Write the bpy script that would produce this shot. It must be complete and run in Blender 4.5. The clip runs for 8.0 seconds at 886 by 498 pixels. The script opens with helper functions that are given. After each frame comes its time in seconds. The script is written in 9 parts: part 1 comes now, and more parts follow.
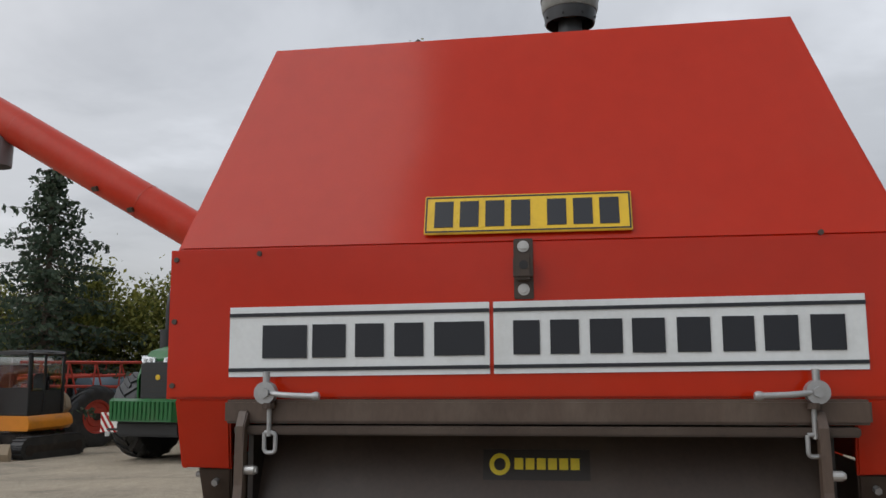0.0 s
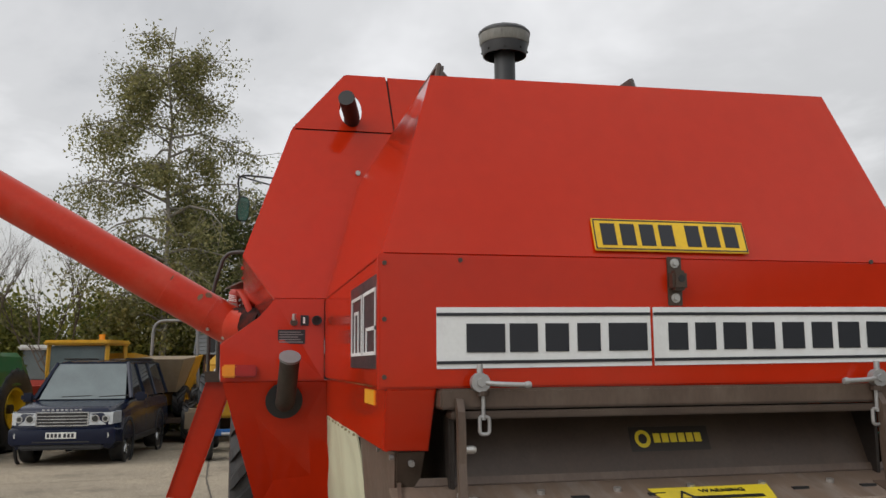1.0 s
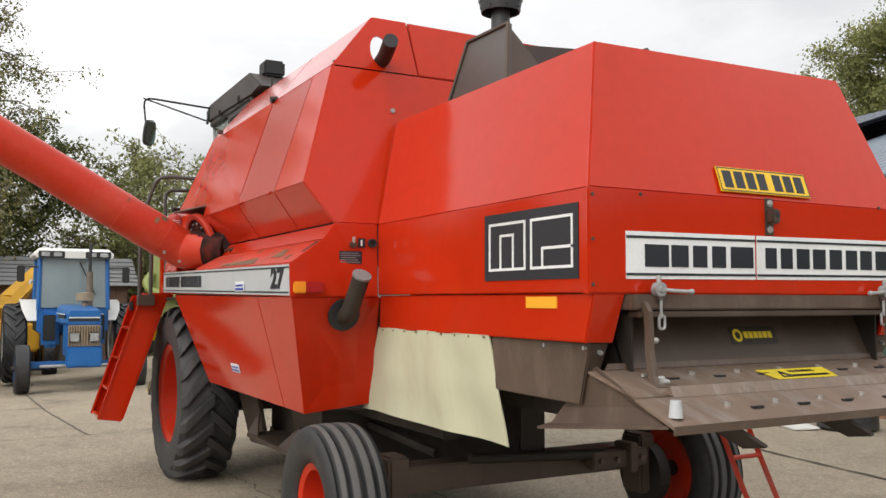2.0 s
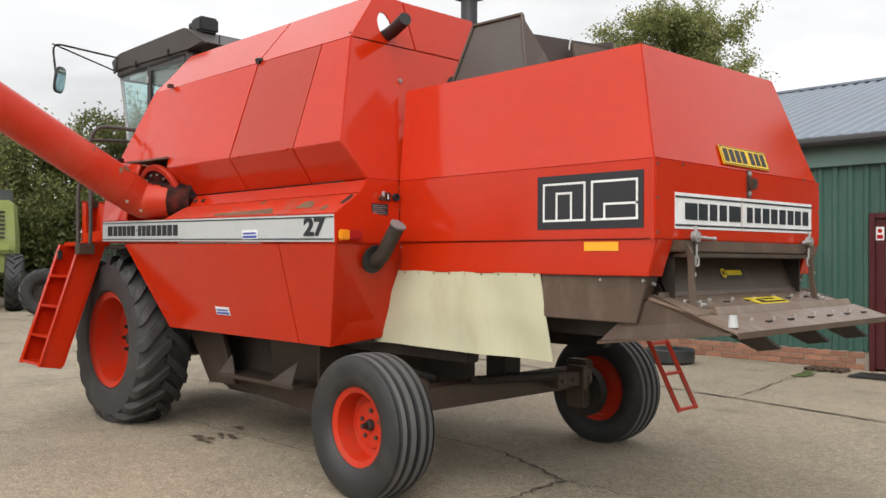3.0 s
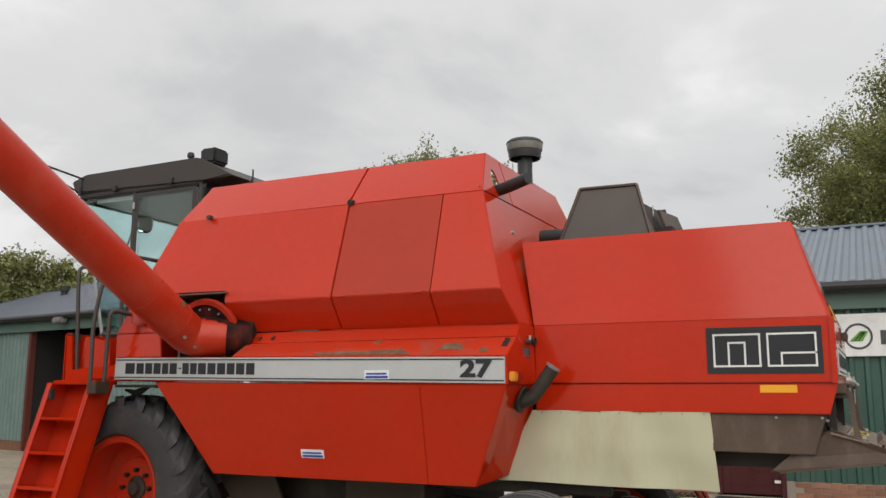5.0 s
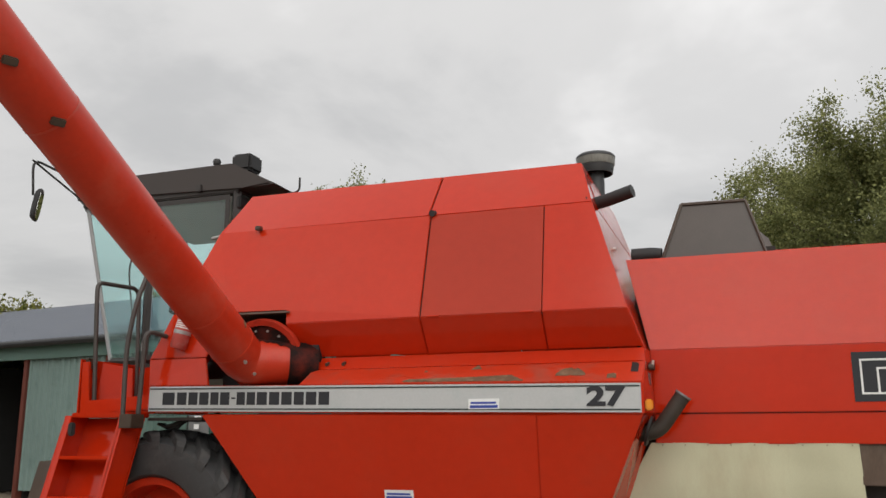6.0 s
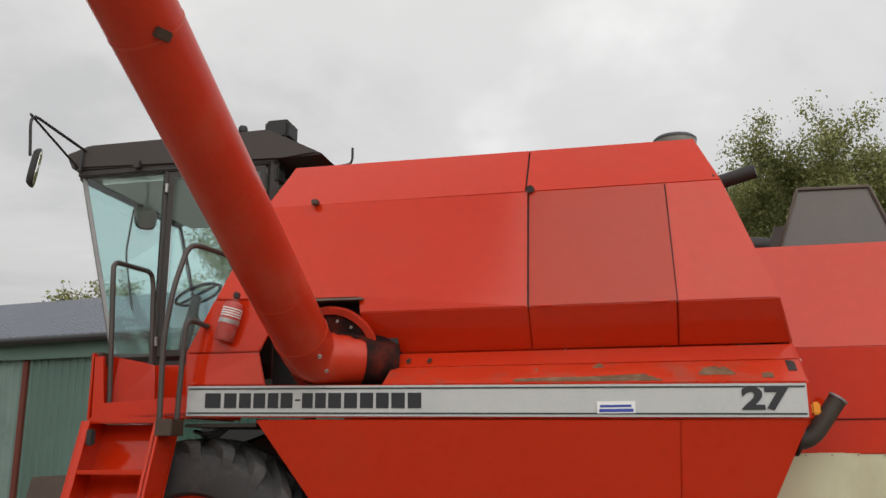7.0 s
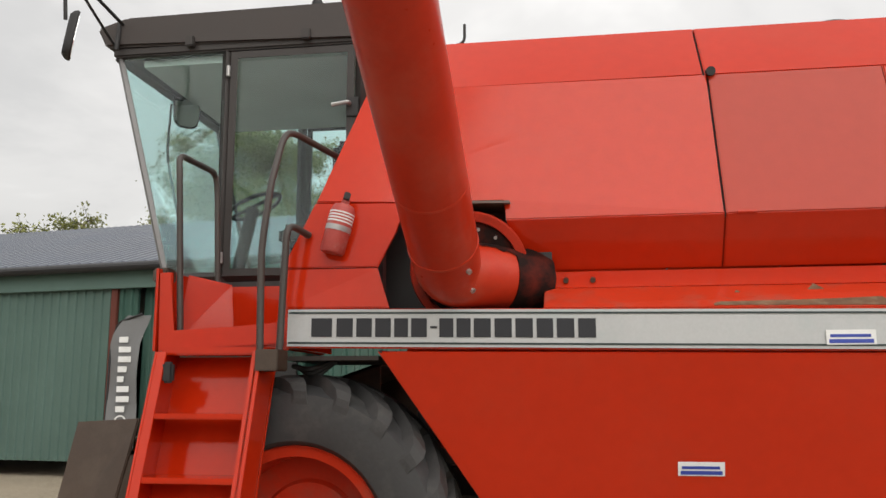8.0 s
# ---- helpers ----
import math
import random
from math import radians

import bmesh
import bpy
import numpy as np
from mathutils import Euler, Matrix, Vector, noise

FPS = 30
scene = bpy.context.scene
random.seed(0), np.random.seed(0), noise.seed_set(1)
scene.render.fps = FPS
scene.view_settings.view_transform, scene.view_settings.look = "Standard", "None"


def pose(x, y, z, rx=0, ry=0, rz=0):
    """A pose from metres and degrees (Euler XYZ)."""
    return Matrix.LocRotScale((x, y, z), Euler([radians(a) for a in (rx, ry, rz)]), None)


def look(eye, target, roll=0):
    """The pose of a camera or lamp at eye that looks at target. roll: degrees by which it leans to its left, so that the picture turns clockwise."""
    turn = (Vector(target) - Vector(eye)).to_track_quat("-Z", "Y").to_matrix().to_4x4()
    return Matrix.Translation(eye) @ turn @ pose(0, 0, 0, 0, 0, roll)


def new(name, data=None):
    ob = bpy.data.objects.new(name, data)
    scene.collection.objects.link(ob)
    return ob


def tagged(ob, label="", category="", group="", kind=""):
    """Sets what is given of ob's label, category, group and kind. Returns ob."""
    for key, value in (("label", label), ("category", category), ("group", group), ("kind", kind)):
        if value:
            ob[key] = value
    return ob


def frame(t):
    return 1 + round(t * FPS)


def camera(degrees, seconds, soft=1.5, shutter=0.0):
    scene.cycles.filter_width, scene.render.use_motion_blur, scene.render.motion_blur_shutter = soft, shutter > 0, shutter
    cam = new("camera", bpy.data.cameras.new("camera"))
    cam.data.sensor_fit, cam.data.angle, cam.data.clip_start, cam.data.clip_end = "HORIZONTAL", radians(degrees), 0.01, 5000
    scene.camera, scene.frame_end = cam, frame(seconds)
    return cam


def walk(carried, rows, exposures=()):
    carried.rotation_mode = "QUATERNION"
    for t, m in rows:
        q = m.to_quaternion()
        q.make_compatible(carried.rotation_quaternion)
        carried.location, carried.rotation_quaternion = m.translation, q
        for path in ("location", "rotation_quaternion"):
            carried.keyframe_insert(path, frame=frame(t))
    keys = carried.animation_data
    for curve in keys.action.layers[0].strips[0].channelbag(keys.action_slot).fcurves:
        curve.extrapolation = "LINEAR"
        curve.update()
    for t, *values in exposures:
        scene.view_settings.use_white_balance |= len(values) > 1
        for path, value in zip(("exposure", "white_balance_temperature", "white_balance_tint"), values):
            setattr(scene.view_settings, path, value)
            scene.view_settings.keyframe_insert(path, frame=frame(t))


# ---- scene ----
cam = camera(53.9, 8.0)
PATH = [
    (0, (2.146, 0.997, 1.578), (0.182, 0.732, 1.849), -0.3),
    (0.3, (2.285, 0.615, 1.576), (0.304, 0.581, 1.846), -0.3),
    (0.5, (2.326, 0.367, 1.556), (0.35, 0.467, 1.841), -0.4),
    (1, (2.454, -0.377, 1.576), (0.519, 0.061, 1.835), -0.4),
    (1.2, (2.490, -0.682, 1.560), (0.593, -0.118, 1.832), -0.2),
    (1.5, (2.516, -1.148, 1.499), (0.671, -0.42, 1.755), -0.1),
    (2, (2.47, -1.948, 1.480), (0.716, -0.992, 1.597), 0.1),
    (2.2, (2.454, -2.278, 1.434), (0.762, -1.215, 1.524), 0.2),
    (3.3, (2.095, -4.040, 1.397), (0.752, -2.558, 1.416), 0.3),
    (3.5, (1.960, -4.335, 1.393), (0.682, -2.795, 1.414), 0.25),
    (4, (1.520, -4.873, 1.387), (0.375, -3.233, 1.405), 0.15),
    (4.5, (0.885, -5.335, 1.375), (-0.130, -3.620, 1.545), 0.9),
    (5, (0.190, -5.528, 1.425), (-0.680, -3.757, 1.757), 0.2),
    (5.2, (-0.115, -5.580, 1.430), (-0.935, -3.787, 1.775), -0.1),
    (6.5, (-1.972, -5.312, 1.352), (-2.504, -3.442, 1.804), 0.0),
    (7, (-2.670, -5.038, 1.350), (-3.083, -3.136, 1.800), -0.15),
    (7.5, (-3.298, -4.677, 1.330), (-3.640, -2.759, 1.780), -0.1),
    (8, (-3.845, -4.230, 1.338), (-4.150, -2.280, 1.664), 0.0),
]
walk(cam, [(t, look(eye, target, roll)) for t, eye, target, roll in PATH],
     exposures=[(0, -0.62, 6150, 10), (0.5, -0.58, 6300, 10), (1, -0.46, 6500, 10), (1.5, -0.06, 6550, 10), (2, 0.12, 6600, 10), (3.5, 0.18, 6600, 10), (4, 0.16, 6600, 10), (4.5, 0.02, 6600, 10), (5, -0.34, 6650, 10), (6.5, -0.38, 6700, 10), (7, -0.36, 6700, 10), (7.5, -0.34, 6700, 10), (8, -0.10, 6800, 10)])

# ---- sky, sun ----
world = bpy.data.worlds.new("overcast_sky")
scene.world = world
world.use_nodes = True
wn, wl = world.node_tree.nodes, world.node_tree.links
SUN_EL, SUN_AZ = 40.0, 212.0
bg = wn["Background"]
sky = wn.new("ShaderNodeTexSky")
sky.sky_type = "NISHITA"
sky.sun_disc = False
sky.sun_elevation, sky.sun_rotation = radians(SUN_EL), radians(SUN_AZ)
sky.air_density, sky.dust_density = 1.0, 3.0
co = wn.new("ShaderNodeTexCoord")
sep = wn.new("ShaderNodeSeparateXYZ")
wl.new(co.outputs["Generated"], sep.inputs[0])


def wmath(op, a, b=None, clamp=False):
    n = wn.new("ShaderNodeMath")
    n.operation, n.use_clamp = op, clamp
    for i, v in enumerate((a, b)):
        if v is None:
            continue
        if isinstance(v, (int, float)):
            n.inputs[i].default_value = v
        else:
            wl.new(v, n.inputs[i])
    return n.outputs[0]


# cloud sheet: the sky's direction laid onto a flat layer of cloud, so that clouds shrink towards the horizon
up = wmath("MAXIMUM", sep.outputs[2], 0.0)
over = wmath("ADD", up, 0.22)
cx, cy = wmath("DIVIDE", sep.outputs[0], over), wmath("DIVIDE", sep.outputs[1], over)
comb = wn.new("ShaderNodeCombineXYZ")
wl.new(cx, comb.inputs[0])
wl.new(cy, comb.inputs[1])
n1 = wn.new("ShaderNodeTexNoise")
n1.inputs["Scale"].default_value, n1.inputs["Detail"].default_value, n1.inputs["Roughness"].default_value = 1.1, 6, 0.55
n1.inputs["Distortion"].default_value = 0.3
shift = wn.new("ShaderNodeVectorMath")
shift.inputs[1].default_value = (0.0, 0.0, 0.0)
wl.new(comb.outputs[0], shift.inputs[0])
wl.new(shift.outputs[0], n1.inputs["Vector"])
ramp = wn.new("ShaderNodeValToRGB")
ramp.color_ramp.interpolation = "EASE"
el = ramp.color_ramp.elements
el[0].position, el[0].color = 0.34, (0.74, 0.745, 0.75, 1)
el[1].position, el[1].color = 0.68, (1.24, 1.24, 1.245, 1)
mid = el.new(0.5)
mid.color = (0.92, 0.92, 0.92, 1)
wl.new(n1.outputs["Fac"], ramp.inputs[0])
# the overcast is dullest low down, where it is seen through most haze
grow = wmath("ADD", wmath("MULTIPLY", wmath("MULTIPLY", up, wmath("SUBTRACT", 1.0, wmath("MULTIPLY", up, 0.6))), 0.98), 0.67)
cloud = wn.new("ShaderNodeMix")
cloud.data_type, cloud.blend_type = "RGBA", "MULTIPLY"
cloud.inputs["Factor"].default_value = 1.0
wl.new(ramp.outputs["Color"], cloud.inputs["A"])
wl.new(grow, cloud.inputs["B"])
thin = wn.new("ShaderNodeMix")
thin.data_type, thin.blend_type = "RGBA", "ADD"
thin.inputs["Factor"].default_value = 0.02
wl.new(cloud.outputs["Result"], thin.inputs["A"])
wl.new(sky.outputs["Color"], thin.inputs["B"])
wl.new(thin.outputs["Result"], bg.inputs["Color"])
bg.inputs["Strength"].default_value = 1.0

sun = new("sun", bpy.data.lights.new("sun", "SUN"))
sun.data.energy, sun.data.angle, sun.data.color = 1.9, radians(64), (1.0, 0.97, 0.92)
# light comes over the camera's side of the machine
sun.matrix_world = look((2.35, -3.75, 3.7), (0, 0, 0))

# ---- materials ----


def mat(name, col, rough=0.5, metal=0.0, var=0.12, scale=3.0, grain=90.0, bump=0.0, spec=0.5, coat=0.0, dirt=None, dirt_amount=0.0,
        dirt_scale=2.0, rough_var=0.12, stretch=(1, 1, 1), per_object=0.0, wave=0.0):
    m = bpy.data.materials.new(name)
    m.use_nodes = True
    nt, li = m.node_tree.nodes, m.node_tree.links
    p = nt["Principled BSDF"]
    p.inputs["Metallic"].default_value = metal
    p.inputs["Specular IOR Level"].default_value = spec
    p.inputs["Coat Weight"].default_value = coat
    p.inputs["Coat Roughness"].default_value = 0.15
    tc = nt.new("ShaderNodeTexCoord")
    mp = nt.new("ShaderNodeMapping")
    mp.inputs["Scale"].default_value = stretch
    li.new(tc.outputs["Object"], mp.inputs[0])
    big, fine = nt.new("ShaderNodeTexNoise"), nt.new("ShaderNodeTexNoise")
    big.inputs["Scale"].default_value, big.inputs["Detail"].default_value = scale, 5
    fine.inputs["Scale"].default_value, fine.inputs["Detail"].default_value = grain, 3
    li.new(mp.outputs[0], big.inputs["Vector"])
    li.new(mp.outputs[0], fine.inputs["Vector"])
    both = nt.new("ShaderNodeMath")
    both.operation = "MULTIPLY_ADD"
    li.new(fine.outputs["Fac"], both.inputs[0])
    both.inputs[1].default_value = 0.45
    half = nt.new("ShaderNodeMath")
    half.operation = "MULTIPLY"
    half.inputs[1].default_value = 0.55
    li.new(big.outputs["Fac"], half.inputs[0])
    li.new(half.outputs[0], both.inputs[2])
    rng = nt.new("ShaderNodeMapRange")
    rng.inputs["From Min"].default_value, rng.inputs["From Max"].default_value = 0.3, 0.7
    rng.inputs["To Min"].default_value, rng.inputs["To Max"].default_value = 1 - var, 1 + var
    li.new(both.outputs[0], rng.inputs["Value"])
    value = rng.outputs[0]
    if per_object:
        info = nt.new("ShaderNodeObjectInfo")
        vr = nt.new("ShaderNodeMapRange")
        vr.inputs["To Min"].default_value, vr.inputs["To Max"].default_value = 1 - per_object, 1 + per_object
        li.new(info.outputs["Random"], vr.inputs["Value"])
        mu = nt.new("ShaderNodeMath")
        mu.operation = "MULTIPLY"
        li.new(value, mu.inputs[0])
        li.new(vr.outputs[0], mu.inputs[1])
        value = mu.outputs[0]
    tone = nt.new("ShaderNodeMix")
    tone.data_type, tone.blend_type = "RGBA", "MULTIPLY"
    tone.inputs["Factor"].default_value = 1
    tone.inputs["A"].default_value = (*col, 1)
    li.new(value, tone.inputs["B"])
    colour = tone.outputs["Result"]
    if dirt:
        dn = nt.new("ShaderNodeTexNoise")
        dn.inputs["Scale"].default_value, dn.inputs["Detail"].default_value, dn.inputs["Roughness"].default_value = dirt_scale, 8, 0.65
        li.new(mp.outputs[0], dn.inputs["Vector"])
        dr = nt.new("ShaderNodeMapRange")
        dr.inputs["From Min"].default_value, dr.inputs["From Max"].default_value = 0.5, 0.72
        dr.inputs["To Max"].default_value = dirt_amount
        li.new(dn.outputs["Fac"], dr.inputs["Value"])
        dm = nt.new("ShaderNodeMix")
        dm.data_type = "RGBA"
        li.new(dr.outputs[0], dm.inputs["Factor"])
        li.new(colour, dm.inputs["A"])
        dm.inputs["B"].default_value = (*dirt, 1)
        colour = dm.outputs["Result"]
    li.new(colour, p.inputs["Base Color"])
    rr = nt.new("ShaderNodeMapRange")
    rr.inputs["From Min"].default_value, rr.inputs["From Max"].default_value = 0.3, 0.7
    rr.inputs["To Min"].default_value, rr.inputs["To Max"].default_value = max(0.02, rough - rough_var), min(1, rough + rough_var)
    li.new(both.outputs[0], rr.inputs["Value"])
    li.new(rr.outputs[0], p.inputs["Roughness"])
    if wave:
        dent = nt.new("ShaderNodeTexNoise")
        dent.inputs["Scale"].default_value, dent.inputs["Detail"].default_value = 1.3, 0
        li.new(mp.outputs[0], dent.inputs["Vector"])
        b = nt.new("ShaderNodeBump")
        b.inputs["Strength"].default_value, b.inputs["Distance"].default_value = 1.0, wave
        li.new(dent.outputs["Fac"], b.inputs["Height"])
        li.new(b.outputs[0], p.inputs["Normal"])
    if bump:
        b = nt.new("ShaderNodeBump")
        b.inputs["Strength"].default_value, b.inputs["Distance"].default_value = 0.6, bump
        li.new(both.outputs[0], b.inputs["Height"])
        li.new(b.outputs[0], p.inputs["Normal"])
    return m


def glass(name, tint, rough=0.02):
    m = bpy.data.materials.new(name)
    m.use_nodes = True
    p = m.node_tree.nodes["Principled BSDF"]
    p.inputs["Base Color"].default_value = (*tint, 1)
    p.inputs["Transmission Weight"].default_value = 1.0
    p.inputs["Roughness"].default_value = rough
    p.inputs["IOR"].default_value = 1.45
    return m


RED = mat("red_gloss_paint", (0.50, 0.025, 0.005), 0.12, var=0.07, scale=1.0, grain=16, spec=0.37, rough_var=0.04, wave=0.004, dirt=(0.43, 0.040, 0.016), dirt_amount=0.35, dirt_scale=2.2)
AUGER_RED = mat("scuffed_red_tube_paint", (0.47, 0.030, 0.010), 0.33, var=0.1, scale=1.5, grain=30, spec=0.33, rough_var=0.08, dirt=(0.50, 0.11, 0.07), dirt_amount=0.4, dirt_scale=3.0)
GREY_DECAL = mat("greyed_white_decal", (0.47, 0.49, 0.50), 0.42, var=0.06, dirt=(0.33, 0.41, 0.41), dirt_amount=0.45, dirt_scale=4)
RED_WORN = mat("worn_red_paint", (0.50, 0.034, 0.010), 0.36, var=0.12, scale=2, grain=40, dirt=(0.16, 0.12, 0.09), dirt_amount=0.45, dirt_scale=5.0, bump=0.001)
RED_RIM = mat("red_rim_paint", (0.52, 0.032, 0.010), 0.38, spec=0.3, var=0.1, dirt=(0.2, 0.1, 0.07), dirt_amount=0.4, dirt_scale=5)
BROWN = mat("brown_grey_chassis_paint", (0.060, 0.040, 0.029), 0.45, var=0.22, scale=4, dirt=(0.13, 0.10, 0.075), dirt_amount=0.35, dirt_scale=3, bump=0.001)
BROWN_DUSTY = mat("dusty_brown_chassis_paint", (0.095, 0.064, 0.047), 0.45, var=0.22, scale=5, dirt=(0.23, 0.18, 0.14), dirt_amount=0.36, dirt_scale=6, stretch=(1, 1, 0.4), bump=0.001)
# chassis brown again, darkened to carry the shade beneath the machine
BROWN_UNDER = mat("shade_darkened_underbody_paint", (0.040, 0.027, 0.019), 0.5, var=0.25, scale=4, dirt=(0.09, 0.068, 0.05), dirt_amount=0.35, dirt_scale=3, bump=0.001)
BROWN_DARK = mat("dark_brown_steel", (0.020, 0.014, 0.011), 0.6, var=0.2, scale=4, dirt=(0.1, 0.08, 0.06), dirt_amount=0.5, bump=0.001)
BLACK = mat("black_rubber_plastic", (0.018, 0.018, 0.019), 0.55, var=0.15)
RUBBER = mat("tyre_rubber", (0.022, 0.023, 0.025), 0.5, var=0.25, scale=5, grain=60, dirt=(0.09, 0.082, 0.07), dirt_amount=0.4, dirt_scale=4, bump=0.002)
LUG_RUBBER = mat("dusty_lug_rubber", (0.031, 0.031, 0.032), 0.6, var=0.35, scale=7, dirt=(0.095, 0.088, 0.08), dirt_amount=0.45, dirt_scale=9, bump=0.001)
TYRE_DUSTY = mat("dusty_tyre_rubber", (0.034, 0.035, 0.037), 0.6, var=0.3, scale=4, grain=60, dirt=(0.095, 0.09, 0.083), dirt_amount=0.6, dirt_scale=3.5, bump=0.002)
RUBBER_WORN = mat("worn_grey_tread_rubber", (0.10, 0.10, 0.10), 0.8, var=0.2, scale=6, bump=0.001)
STEEL = mat("galvanised_steel", (0.42, 0.42, 0.42), 0.45, metal=0.6, var=0.15, scale=14, bump=0.0008)
STEEL_BRIGHT = mat("zinc_bolt", (0.55, 0.54, 0.52), 0.4, metal=0.8, var=0.1)
GREY = mat("grey_sheet_metal", (0.22, 0.22, 0.225), 0.5, metal=0.2, var=0.12, dirt=(0.1, 0.09, 0.08), dirt_amount=0.3)
SCREEN = mat("brown_mesh_screen", (0.078, 0.066, 0.060), 0.38, var=0.25, scale=3, grain=200, bump=0.002)
CLOTH = mat("cream_tarpaulin", (0.57, 0.565, 0.40), 0.7, var=0.06, scale=3, grain=160, dirt=(0.42, 0.36, 0.24), dirt_amount=0.5, dirt_scale=3.0, stretch=(1.5, 1, 0.5), bump=0.002)
WHITE = mat("white_decal", (0.76, 0.78, 0.78), 0.4, var=0.05, dirt=(0.45, 0.45, 0.43), dirt_amount=0.4, dirt_scale=5)
DECAL_DARK = mat("near_black_decal", (0.016, 0.018, 0.024), 0.4, var=0.1)
DECAL_LINE = mat("dark_green_stripe", (0.02, 0.035, 0.035), 0.4, var=0.1)
YELLOW = mat("yellow_plate", (0.78, 0.50, 0.02), 0.35, var=0.06, dirt=(0.4, 0.2, 0.03), dirt_amount=0.4, dirt_scale=12)
YELLOW_STICK = mat("yellow_sticker", (0.75, 0.58, 0.03), 0.45, var=0.08, dirt=(0.45, 0.35, 0.1), dirt_amount=0.5, dirt_scale=8)
ORANGE_REFL = mat("orange_reflector", (0.85, 0.40, 0.02), 0.35, var=0.015, rough_var=0.02)
AMBER = mat("amber_lens", (0.75, 0.28, 0.02), 0.2, var=0.06)
RED_LENS = mat("red_lens", (0.35, 0.015, 0.015), 0.2, var=0.06)
BLUE_STICK = mat("blue_sticker", (0.03, 0.06, 0.35), 0.4, var=0.05)
GLASS = glass("tinted_cab_glass", (0.76, 0.93, 0.92))
CLEARGLASS = glass("window_glass", (0.85, 0.9, 0.9))
GREEN_PAINT = mat("green_cladding_paint", (0.036, 0.096, 0.076), 0.5, var=0.2, scale=1.2, dirt=(0.11, 0.16, 0.135), dirt_amount=0.6, dirt_scale=1.5, stretch=(1, 1, 0.35), bump=0.001)
GREEN_TRIM = mat("pale_green_fascia", (0.10, 0.17, 0.15), 0.5, var=0.1, scale=1.5, dirt=(0.08, 0.14, 0.11), dirt_amount=0.4)
ROOF = mat("grey_blue_roof_sheet", (0.185, 0.22, 0.265), 0.5, var=0.14, scale=0.8, dirt=(0.15, 0.17, 0.18), dirt_amount=0.5, dirt_scale=1.0)
FAR_ROOF = mat("dark_blue_grey_roof_sheet", (0.105, 0.120, 0.150), 0.36, spec=0.5, var=0.14, scale=0.8, dirt=(0.11, 0.12, 0.14), dirt_amount=0.4, dirt_scale=1.0)
GUTTER = mat("black_gutter", (0.02, 0.02, 0.022), 0.45, var=0.1)
BRICK = mat("red_brick", (0.27, 0.130, 0.082), 0.85, var=0.25, scale=9, grain=70, bump=0.003, per_object=0.25)
MORTAR = mat("mortar", (0.28, 0.24, 0.20), 0.9, var=0.15, bump=0.002)
MAROON = mat("maroon_door_paint", (0.065, 0.014, 0.016), 0.35, var=0.12)


